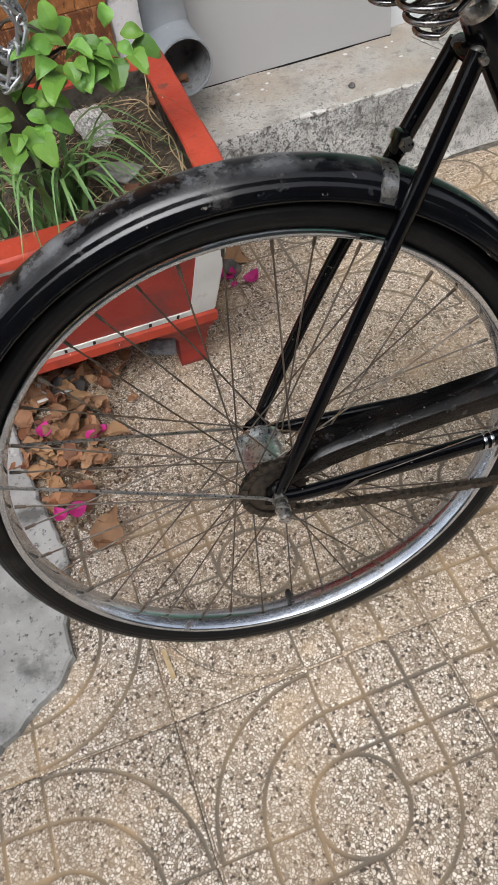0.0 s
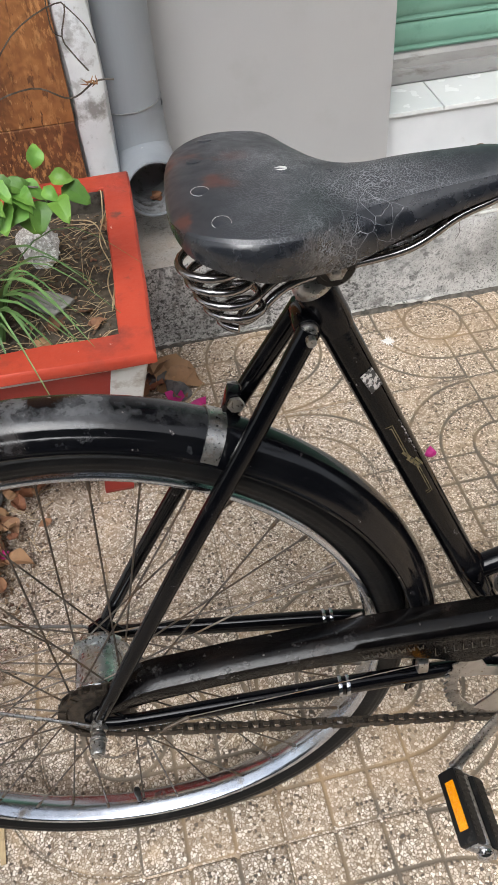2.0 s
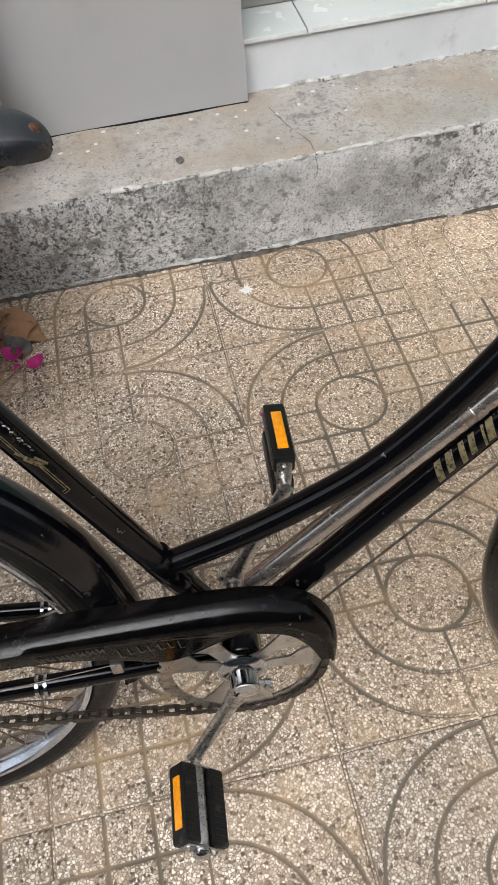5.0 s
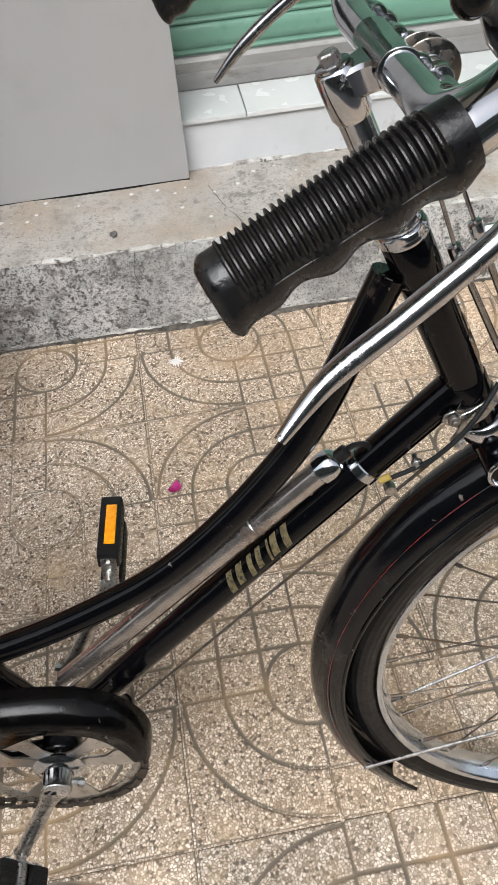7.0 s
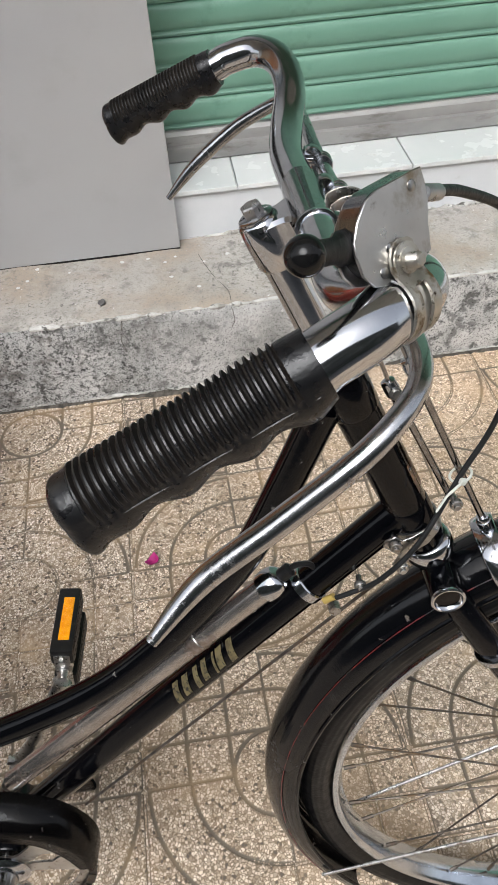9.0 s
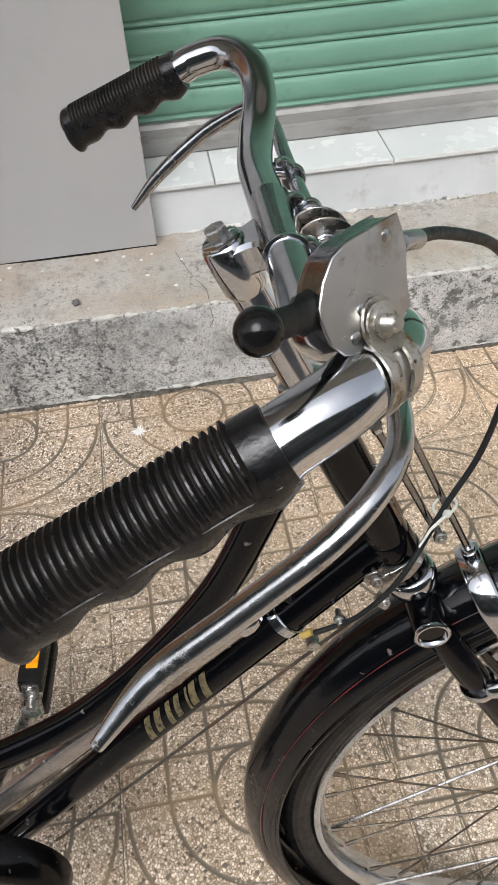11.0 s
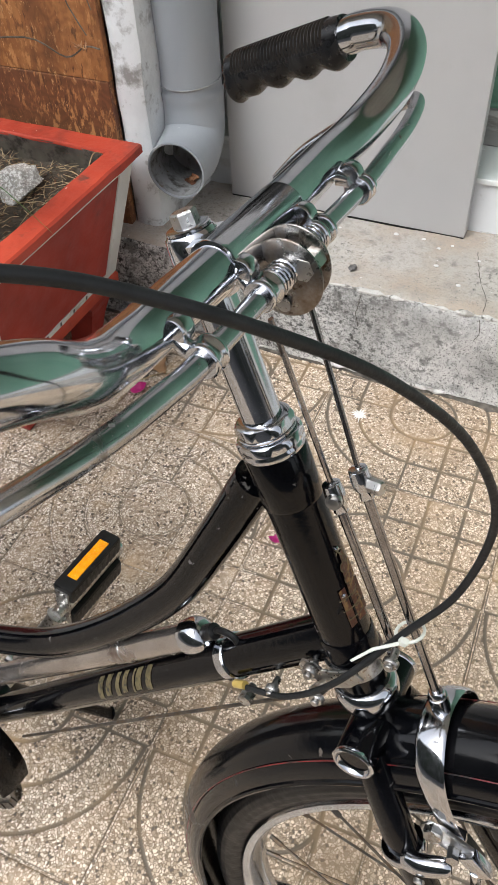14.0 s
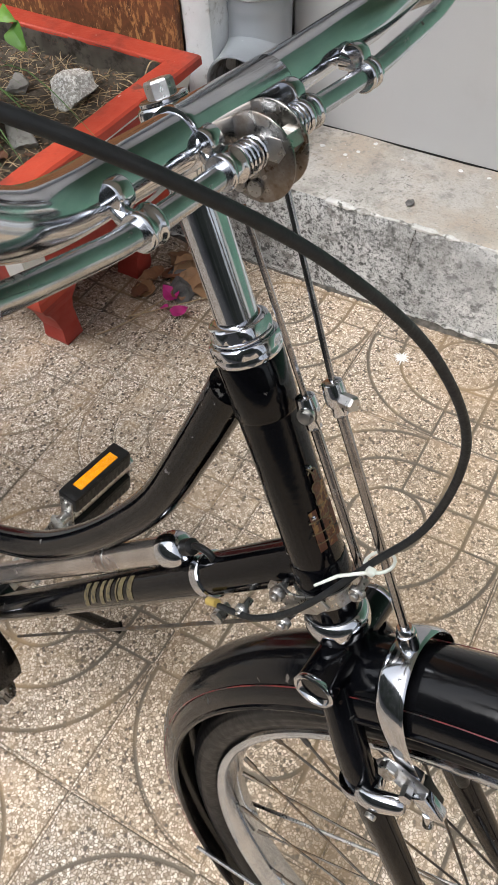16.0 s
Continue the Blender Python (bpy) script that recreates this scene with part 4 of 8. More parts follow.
for k, (z, d, hh) in enumerate(((0.425, 0.026, 0.030), (0.470, 0.018, 0.016), (0.500, 0.034, 0.022), (0.560, 0.016, 0.050), (0.615, 0.034, 0.022), (0.645, 0.018, 0.014), (1.10, 0.03, 0.03))):
    part("moulding_strip", box((1.49, d, hh), WALL @ pose(-1.16, 1.125 - d / 2, z), 0.005), M_WOOD, moulding)
# slab added out of view to keep sky light off the shutter and panel
canopy = part("canopy", box((12.0, 1.25, 0.16), WALL @ pose(0.6, 0.825, 3.12), 0.01), M_WALL, smooth=False)
tagged(canopy, "unseen plain slab added over the shop front to block sky light", "canopy", kind="structure")
panel = new("grey_panel")
panel.matrix_world = WALL @ pose(0.486, 1.3085, 0.222)
tagged(panel, "tall smooth grey painted panel standing on the ledge", "panel")
part("front_face", box((0.532, 0.034, 2.1), pose(0, 0, 1.052), 0.003), M_BOARD, panel)
part("bottom_edge", box((0.53, 0.033, 0.004), pose(0, 0, 0.0)), M_PLASTIC, panel, "thin dark strip along the bottom", smooth=False)
# drain pipe
pipe = new("drain_pipe")
tagged(pipe, "grey plastic drain pipe whose elbow opens above the ledge", "pipe")
down = [(0.090, 1.236, 2.6), (0.090, 1.236, 1.5), (0.090, 1.236, 0.56), (0.090, 1.236, 0.475)]
part("pipe", sweep(bmesh.new(), down, 0.0625, 40), M_PIPE, pipe)
bend = spline([(0.090, 1.236, 0.492), (0.091, 1.235, 0.445), (0.095, 1.222, 0.400), (0.105, 1.180, 0.377), (0.118, 1.108, 0.373)], 6)
eb = bmesh.new()
sweep(eb, bend, [0.0655] * 3 + [0.064] * (len(bend) - 8) + [0.0625, 0.062, 0.0615, 0.061, 0.061], 40, caps=False)
tip, axis = Vector(bend[-1]), (bend[-1] - bend[-2]).normalized()
lathe([(0.061, 0.0), (0.0605, 0.0015), (0.0570, 0.0015), (0.0566, -0.004), (0.0564, -0.016), (0.0602, -0.016)], tip, axis, 40, eb, closed=True)
part("elbow", eb, M_PIPE, pipe)
part("inside", lathe([(0.0557, -0.002), (0.0553, -0.05), (0.0540, -0.10), (0.030, -0.115), (0.001, -0.118), (0.001, -0.121), (0.0545, -0.104), (0.0560, -0.05), (0.0562, -0.002)], tip, axis, 40, closed=True), M_BORE, pipe, "silted inside of the elbow, its grey darkened for shade")
part("tie_wire", sweep(bmesh.new(), [(0.090 + 0.0638 * math.cos(a * math.pi / 12), 1.236 + 0.0638 * math.sin(a * math.pi / 12), 0.507 + 0.005 * math.sin(a * math.pi / 12 + 0.6)) for a in range(24)], 0.0014, 6, closed=True), M_ZINC, pipe, "thin wire round the pipe")

# ---- the bicycle ----
bike = new("bicycle")
bike.matrix_world = pose(0, 0.031, 0, -6.8, 0, 0)
tagged(bike, "old black roadster bicycle with leather saddle, on its kickstand", "bicycle")
HA = Vector((-0.390, 0, 0.921))  # up along the steering axis
R_HUB, F_HUB = Vector((0.001, 0, 0.3555)), Vector((1.155, 0, 0.3555))


def wheel(hub, name, label, spokes, teeth):
    rim_pts = [(0.3200, -0.0165), (0.3212, -0.0178), (0.3194, -0.0186), (0.3160, -0.0184), (0.3145, -0.0170), (0.3128, -0.0130), (0.3112, -0.0090), (0.3096, -0.0050), (0.3086, 0.0000), (0.3096, 0.0050), (0.3112, 0.0090), (0.3128, 0.0130), (0.3145, 0.0170), (0.3160, 0.0184), (0.3194, 0.0186), (0.3212, 0.0178), (0.3200, 0.0165), (0.3155, 0.0120), (0.3125, 0.0060), (0.3125, -0.0060), (0.3155, -0.0120)]
    rim = part(name, lathe(rim_pts, hub, (0, 1, 0), 128, closed=True), M_RIM, bike, label)
    prof = []
    for k in range(97):
        a = math.pi * (-1.16 + 2.32 * k / 96)
        rr = 0.0195 + (0.00035 if k % 4 < 2 and 0.55 < abs(a) < 2.0 else 0.0)
        if abs(a) < 0.5:
            rr = 0.0190 + 0.0007 * (k % 6 < 3)
        prof.append((0.3362 + rr * math.cos(a), 0.0205 / 0.0195 * rr * math.sin(a)))
    prof = [(r - 0.0005 if abs(y) < 0.019 and r > 0.3362 else r, y) for r, y in prof]
    part("tyre", lathe(prof, hub, (0, 1, 0), 128, closed=True), M_TYRE, rim, "worn black ribbed rubber tyre")
    wide = 0.030
    if teeth:
        hp = [(0.006, -0.052), (0.010, -0.050), (0.012, -0.037), (0.033, -0.036), (0.034, -0.034), (0.033, -0.031), (0.027, -0.028), (0.026, 0.024), (0.033, 0.028), (0.034, 0.031), (0.033, 0.034), (0.018, 0.037), (0.014, 0.05), (0.006, 0.052)]
    else:
        hp = [(0.006, -0.044), (0.012, -0.042), (0.013, -0.034), (0.022, -0.033), (0.022, -0.029), (0.012, -0.024), (0.010, 0.0), (0.012, 0.024), (0.022, 0.029), (0.022, 0.033), (0.013, 0.034), (0.012, 0.042), (0.006, 0.044)]
    part("hub", lathe(hp, hub, (0, 1, 0), 40), M_HUB, rim, "grey alloy hub with rust stains")
    part("axle", lathe([(0.0045, -0.085 if teeth else -0.07), (0.0045, 0.085 if teeth else 0.07)], hub, (0, 1, 0), 12), M_STEEL, rim)
    for sgn in (-1, 1):
        n0 = -0.071 if sgn < 0 else 0.060
        part("axle_nut", lathe([(0.0095, n0), (0.0098, n0 + 0.002), (0.0098, n0 + 0.009), (0.0085, n0 + 0.011), (0.005, n0 + 0.011)], hub, (0, 1, 0), 6), M_STEEL, rim, smooth=False)
    base = None
    fl = 0.030 if teeth else 0.0195
    for k in range(spokes):
        side = -1 if k % 2 else 1
        a = 2 * math.pi * k / spokes
        back = radians(62) * (1 if (k // 2) % 2 else -1)
        h = hub + Vector((fl * math.cos(a + back), side * 0.032, fl * math.sin(a + back)))
        e = hub + Vector((0.3065 * math.cos(a), side * 0.004, 0.3065 * math.sin(a)))
        n_end = e + (h - e).normalized() * 0.013
        bm = sweep(bmesh.new(), [h, n_end], 0.00115, 5, caps=False)
        sweep(bm, [e, n_end], 0.0021, 6)
        part("spoke", bm, M_RUSTY, rim)
    va = radians(-91) if teeth else radians(120)
    vd = Vector((math.cos(va), 0, math.sin(va)))
    v0 = hub + vd * 0.3065
    part("valve", lathe([(0.0035, 0), (0.0035, 0.016), (0.0045, 0.017), (0.0045, 0.030), (0.003, 0.032)], v0, -vd, 12), M_PLASTIC, rim, "black valve cap")
    return rim


rear = wheel(R_HUB, "rear_wheel", "chromed rear rim with rusted spokes", 40, True)
front = wheel(F_HUB, "front_wheel", "chromed front rim with rusted spokes", 32, False)
# sprocket and hub-gear fittings
sp = bmesh.new()
lathe([(0.034, -0.0465), (0.0385, -0.0465), (0.0385, -0.0485), (0.034, -0.0485)], R_HUB, (0, 1, 0), 36, sp, closed=True)
for k in range(18):
    a = 2 * math.pi * k / 18
    box((0.005, 0.002, 0.005), pose(R_HUB.x + 0.0395 * math.cos(a), -0.0475, R_HUB.z + 0.0395 * math.sin(a), 0, -math.degrees(a), 0), 0, sp)
lathe([(0.010, -0.040), (0.034, -0.040), (0.034, -0.050), (0.022, -0.053), (0.010, -0.053)], R_HUB, (0, 1, 0), 30, sp)
part("sprocket", sp, M_GREASE, rear, "greasy black sprocket")
part("gear_bush", lathe([(0.0072, -0.073), (0.0080, -0.0745), (0.0080, -0.0780), (0.0066, -0.0785), (0.0066, -0.0800), (0.0094, -0.0804), (0.0098, -0.0815), (0.0094, -0.0826), (0.0074, -0.0830), (0.0074, -0.0845), (0.0090, -0.0850), (0.0092, -0.0860), (0.0078, -0.0868), (0.0076, -0.0965), (0.0064, -0.0990), (0.0040, -0.1000)], R_HUB, (0, 1, 0), 16), M_STEEL, rear, "tall rusty axle sleeve nut")
tg = bmesh.new()
c_pts = spline([(0.004, -0.101, 0.361), (0.02, -0.100, 0.349), (0.045, -0.090, 0.347), (0.075, -0.075, 0.350)], 6)
for i, q in enumerate(c_pts):
    sweep(tg, [q + Vector((-0.002, 0, 0)), q + Vector((0.002, 0, 0))], 0.0009 + 0.0003 * (i % 2), 6)
sweep(tg, c_pts, 0.0005, 5)
sweep(tg, [(0.07, -0.077, 0.350), (0.098, -0.068, 0.352)], 0.0022, 8)
sweep(tg, [(0.095, -0.068, 0.352), (0.36, -0.055, 0.366)], 0.0006, 5)
part("gear_chain", tg, M_RUSTY, rear, "thin steel gear cable and toggle chain")


def mudguard(name, hub, a0, a1, label, big):
    prof = []
    for k in range(41):
        a = radians(-84 + 168 * k / 40)
        dip = 0.0009 * math.exp(-((abs(math.degrees(a)) - 56.0) / 4.5) ** 2)
        r_ = big - 0.031 * (1 - math.cos(a)) / (1 - math.cos(radians(84)))
        prof.append((0.0315 * math.sin(a) / math.sin(radians(84)) * (1 - dip / 0.05), r_ - dip))
    prof += [(y * 0.955, r - 0.0016) for y, r in prof[::-1]]
    bm = bmesh.new()
    rows, steps = [], 90
    for i in range(steps + 1):
        t = radians(a0 + (a1 - a0) * i / steps)
        rows.append([bm.verts.new(hub + Vector((r * math.cos(t), y, r * math.sin(t)))) for y, r in prof])
    m = len(prof)
    for a, b in zip(rows, rows[1:]):
        for k in range(m):
            bm.faces.new((a[k], a[(k + 1) % m], b[(k + 1) % m], b[k]))
    bm.faces.new(rows[0])
    bm.faces.new(rows[-1][::-1])
    g = part(name, bm, M_DUSTED if name.startswith("rear") else M_GUARD, bike, label)
    for sgn in (-1, 1):
        edge = [hub + Vector(((big - 0.0303) * math.cos(radians(a0 + (a1 - a0) * i / 60)), sgn * 0.0312, (big - 0.0303) * math.sin(radians(a0 + (a1 - a0) * i / 60)))) for i in range(61)]
        part("rolled_edge", sweep(bmesh.new(), edge, 0.0022, 8), M_GUARD if name.startswith("rear") else M_ENAMEL, g)
    return g


def dusted(m, lo, hi):
    """Pale road dust rubbed along the crown of a mudguard, in patches, thickest behind the saddle."""
    n, l = m.node_tree.nodes, m.node_tree.links
    b = n["Principled BSDF"]
    tc = n.new("ShaderNodeTexCoord")
    xyz = n.new("ShaderNodeSeparateXYZ")
    l.new(tc.outputs["Object"], xyz.inputs[0])
    ab = n.new("ShaderNodeMath")
    ab.operation = "ABSOLUTE"
    l.new(xyz.outputs["Y"], ab.inputs[0])
    mid_ = n.new("ShaderNodeMapRange")
    mid_.inputs["From Min"].default_value, mid_.inputs["From Max"].default_value = 0.022, 0.010
    l.new(ab.outputs[0], mid_.inputs["Value"])
    back_ = n.new("ShaderNodeMapRange")
    back_.inputs["From Min"].default_value, back_.inputs["From Max"].default_value = hi, lo
    l.new(xyz.outputs["X"], back_.inputs["Value"])
    nz = n.new("ShaderNodeTexNoise")
    nz.inputs["Scale"].default_value, nz.inputs["Detail"].default_value, nz.inputs["Roughness"].default_value = 22.0, 9.0, 0.68
    l.new(tc.outputs["Object"], nz.inputs["Vector"])
    pr = n.new("ShaderNodeMapRange")
    pr.inputs["From Min"].default_value, pr.inputs["From Max"].default_value, pr.inputs["To Max"].default_value = 0.44, 0.66, 0.85
    l.new(nz.outputs["Fac"], pr.inputs["Value"])
    f1 = n.new("ShaderNodeMath")
    f1.operation = "MULTIPLY"
    l.new(mid_.outputs[0], f1.inputs[0])
    l.new(back_.outputs[0], f1.inputs[1])
    f2 = n.new("ShaderNodeMath")
    f2.operation = "MULTIPLY"
    l.new(f1.outputs[0], f2.inputs[0])
    l.new(pr.outputs[0], f2.inputs[1])
    mx = n.new("ShaderNodeMix")
    mx.data_type = "RGBA"
    l.new(f2.outputs[0], mx.inputs["Factor"])
    l.new(b.inputs["Base Color"].links[0].from_socket, mx.inputs["A"])
    mx.inputs["B"].default_value = (0.20, 0.205, 0.215, 1)
    l.new(mx.outputs["Result"], b.inputs["Base Color"])
    rx = n.new("ShaderNodeMix")
    l.new(f2.outputs[0], rx.inputs["Factor"])
    l.new(b.inputs["Roughness"].links[0].from_socket, rx.inputs["A"])
    rx.inputs["B"].default_value = 0.6
    l.new(rx.outputs["Result"], b.inputs["Roughness"])
    return m


M_DUSTED = dusted(M_REARGUARD.copy(), 0.02, 0.19)
rear_guard = mudguard("rear_mudguard", R_HUB, -12, 187, "black rear mudguard, scuffed grey on its crown", 0.3895)
front_guard = mudguard("front_mudguard", F_HUB + Vector((0.004, 0, 0.002)), 28, 222, "glossy black front mudguard with thin red lining", 0.3940)
for sgn in (-1, 1):
    ln = [F_HUB + Vector((0.3793 * math.cos(radians(a)) + 0.004, sgn * 0.0270, 0.002 + 0.3793 * math.sin(radians(a)))) for a in range(34, 214, 3)]
    part("lining", sweep(bmesh.new(), ln, 0.0004, 5), M_REDLINE, front_guard, "thin red painted line")
    for far in ((-0.306, 0.470),):
        part("stay", sweep(bmesh.new(), [(-0.004, sgn * 0.064, 0.354), (-0.02, sgn * 0.064, 0.358 + 0.02 * (far[1] - 0.36) / 0.3), (far[0], sgn * 0.033, far[1])], 0.0021, 8), M_STEEL, rear_guard, "thin steel stay")
    part("stay", sweep(bmesh.new(), [F_HUB + Vector((0, sgn * 0.055, 0)), F_HUB + Vector((-0.335, sgn * 0.033, -0.165))], 0.0021, 8), M_STEEL, front_guard, "thin steel stay")
    part("stay", sweep(bmesh.new(), [F_HUB + Vector((0, sgn * 0.055, 0)), F_HUB + Vector((0.345, sgn * 0.033, 0.12))], 0.0021, 8), M_STEEL, front_guard, "thin steel stay")
# clip that holds the rear mudguard to the stays
band = bmesh.new()
ca = math.atan2(0.711 - 0.3555, 0.173)
rows = []
for k in range(13):
    a = radians(-84 + 168 * k / 12)
    y, r = 0.0325 * math.sin(a) / math.sin(radians(84)), 0.3915 - 0.031 * (1 - math.cos(a)) / (1 - math.cos(radians(84)))
    rows.append([band.verts.new(R_HUB + Vector((r * math.cos(ca + w), y, r * math.sin(ca + w)))) for w in (-0.022, 0.022)] + [band.verts.new(R_HUB + Vector(((r - 0.002) * math.cos(ca + w), y * 0.96, (r - 0.002) * math.sin(ca + w)))) for w in (0.022, -0.022)])
for a, b in zip(rows, rows[1:]):
    for k in range(4):
        band.faces.new((a[k], a[(k + 1) % 4], b[(k + 1) % 4], b[k]))
band.faces.new(rows[0])
band.faces.new(rows[-1][::-1])
clip = part("mudguard_clip", band, M_STEEL, rear_guard, "bent steel clip over the mudguard")
part("bracket_bolt", lathe([(0.0075, -0.012), (0.0075, -0.008), (0.0045, -0.008), (0.0045, 0.012), (0.0075, 0.012), (0.0075, 0.016)], (0.188, 0, 0.722), (0, 1, 0), 6), M_STEEL, rear_guard, smooth=False)
part("bracket", box((0.012, 0.014, 0.022), pose(0.185, 0, 0.722, 0, 20, 0), 0.002), M_ENAMEL, rear_guard)


def straight(name, a, b, r, mat=M_ENAMEL, label="", seg=20, parent=None):
    return part(name, sweep(bmesh.new(), [a, b], r, seg), mat, parent or bike, label)


# frame
BB = Vector((0.485, 0, 0.306))
SEAT = Vector((0.260, 0, 0.816))
st = (BB - SEAT).normalized()
straight("seat_tube", SEAT, BB, 0.0148, label="black seat tube with worn gilt transfers")
part("seat_lug", lathe([(0.0165, -0.002), (0.0168, 0.0), (0.0168, 0.030), (0.0152, 0.040)], SEAT, st, 24), M_ENAMEL, bike)
part("seat_bolt", lathe([(0.0036, -0.036), (0.0042, -0.035), (0.0042, -0.026), (0.0066, -0.0255), (0.0066, -0.020), (0.0085, -0.0195), (0.0085, -0.017), (0.0042, -0.017), (0.0042, 0.017), (0.0066, 0.020), (0.0066, 0.026), (0.0042, 0.027)], (0.250, 0, 0.790), (0, 1, 0), 14), M_STEEL, bike, "rusty seat clamp bolt")
part("clamp_lug", lathe([(0.0098, -0.0165), (0.0104, -0.0155), (0.0104, 0.0155), (0.0098, 0.0165)], (0.250, 0, 0.790), (0, 1, 0), 20), M_ENAMEL, bike)
straight("seat_post", SEAT - st * -0.01, SEAT - st * 0.052, 0.0125, M_CHROME, "short chrome seat post")
part("post_collar", lathe([(0.0135, 0.0), (0.0162, 0.004), (0.0165, 0.014), (0.0148, 0.018)], SEAT - st * 0.016, st, 24), M_STEEL, bike)
for sgn in (-1, 1):
    part("seat_stay", tube([(0.251, sgn * 0.020, 0.793), (0.194, sgn * 0.034, 0.697), (0.121, sgn * 0.049, 0.577), (0.029, sgn * 0.060, 0.411), (0.003, sgn * 0.060, 0.360)], [0.0095, 0.0092, 0.0085, 0.0078, 0.007], 16, 5), M_ENAMEL, bike)
    part("chain_stay", tube([(0.0, sgn * 0.060, 0.354), (0.04, sgn * 0.060, 0.348), (0.18, sgn * 0.052, 0.340), (0.30, sgn * 0.045, 0.332), (0.40, sgn * 0.036, 0.320), (0.472, sgn * 0.026, 0.309)], [0.0085, 0.0095, 0.0115, 0.012, 0.0105, 0.010], 18, 5, flat=0.8), M_ENAMEL, bike)
    part("dropout", plate([(-0.016, -0.010), (-0.012, 0.014), (0.004, 0.026), (0.016, 0.018), (0.030, 0.0), (0.022, -0.012), (0.0, -0.016)], 0.005, Matrix.Translation((0.0, sgn * 0.0585, 0.356)) @ Euler((radians(90), 0, 0)).to_matrix().to_4x4(), 0.001), M_ENAMEL, bike)
    for off in (0.0, 0.009):
        cs = part("stay_band", lathe([(0.0126, 0.0), (0.0128, 0.0008), (0.0128, 0.0032), (0.0126, 0.004)], (0.266 + off, sgn * 0.0468, 0.3345), (0.98, 0, -0.07), 20), M_CHROME, bike, "narrow bright band round the chain stay")
top_pts = [(0.434, 0, 0.451), (0.51, 0, 0.480), (0.580, 0, 0.515), (0.634, 0, 0.549), (0.683, 0, 0.594), (0.730, 0, 0.648), (0.771, 0, 0.706), (0.802, 0, 0.772), (0.830, 0, 0.838)]
part("loop_tube", tube(top_pts, 0.0132, 20, 6), M_ENAMEL, bike, "curved black upper loop tube")
part("loop_lug", lathe([(0.0165, -0.024), (0.0168, -0.02), (0.0168, 0.022), (0.0158, 0.026)], (0.427, 0, 0.442), st, 22), M_ENAMEL, bike)
DT = Vector((0.887, 0, 0.735))
straight("down_tube", BB, DT, 0.0150, label="black down tube with a worn gilt transfer")
HT, HB = Vector((0.8395, 0, 0.862)), Vector((0.8985, 0, 0.7228))
straight("head_tube", HB - HA * 0.024, HT + HA * 0.003, 0.0164, label="black head tube with chipped paint")
for c_, p, q in ((HB, -0.024, 0.022), (HT, -0.030, 0.002)):
    part("head_lug", lathe([(0.0166, p), (0.0172, p + 0.0015), (0.0172, q - 0.0015), (0.0166, q)], c_, HA, 36), M_ENAMEL, bike)
part("bottom_bracket", lathe([(0.020, -0.037), (0.0215, -0.035), (0.0215, 0.035), (0.020, 0.037)], BB, (0, 1, 0), 28), M_ENAMEL, bike)
part("bracket_axle", lathe([(0.0078, -0.074), (0.0078, 0.074)], BB, (0, 1, 0), 14), M_STEEL, bike)
# headset
hs = part("headset", hexed([(0.0160, 0.0015), (0.0170, 0.0020), (0.0176, 0.0034), (0.0176, 0.0046), (0.0170, 0.0056), (0.0170, 0.0062), (0.0180, 0.0066), (0.0180, 0.0104), (0.0170, 0.0116), (0.0158, 0.0120), (0.0150, 0.0120)], 0.0171, HT, HA), M_CHROME, bike, "ringed chrome headset cup with worn flats")
part("headset_washer", lathe([(0.0130, 0.0121), (0.0152, 0.0122), (0.0157, 0.0128), (0.0157, 0.0138), (0.0152, 0.0142), (0.0130, 0.0143)], HT, HA, 48), M_CHROME, hs)
part("headset_nut", hexed([(0.0135, 0.0144), (0.0152, 0.0145), (0.0160, 0.0150), (0.0160, 0.0188), (0.0148, 0.0204), (0.0132, 0.0214), (0.0112, 0.0218)], 0.0147, HT, HA, turn=0.3), M_CHROME, hs, "chrome locknut with chamfered flats")
part("headset_gap", lathe([(0.0140, 0.0108), (0.0140, 0.0150)], HT, HA, 32), M_DARKSTEEL, hs)
part("lower_cup", lathe([(0.0172, -0.0215), (0.0186, -0.0222), (0.0202, -0.0258), (0.0205, -0.0300), (0.0200, -0.0345), (0.0184, -0.0390), (0.0160, -0.0420), (0.0130, -0.0432)], HB, HA, 48), M_CHROME, bike, "deep chrome lower bearing cup")
# badge
side = Vector((0.921, 0, 0.390))
badge_out = math.cos(radians(-22)) * side + math.sin(radians(-22)) * Vector((0, 1, 0))
bd = bmesh.new()
for s0, s1, c_, w_ in ((0.040, 0.056, 0.0015, 0.013), (0.044, 0.052, 0.0040, 0.018), (0.056, 0.074, 0.0052, 0.007), (0.062, 0.082, 0.0060, 0.0045), (0.066, 0.072, 0.0078, 0.0075)):
    painted_line(bd, HB, HA, badge_out, 0.0172, [(s0, c_), (s1, c_)], w_)
badge = part("head_badge", bd, M_BADGE, bike, "rusted maroon and brass crest")
gl = bmesh.new()
for k in range(5):
    a0 = k * 1.3
    painted_line(gl, HB, HA, badge_out, 0.0174, [(0.049 + 0.0085 * k + 0.0034 * math.cos(a0 + j * 0.6), 0.0045 + 0.0034 * math.sin(a0 + j * 0.6)) for j in range(8)], 0.0007)
for s0, s1, c0, c1 in ((0.0405, 0.0405, -0.005, 0.008), (0.0475, 0.0475, -0.006, 0.0085), (0.0555, 0.0555, -0.006, 0.0075), (0.082, 0.088, 0.0055, 0.0020)):
    painted_line(gl, HB, HA, badge_out, 0.0174, [(s0, c0), (s1, c1)], 0.0008)
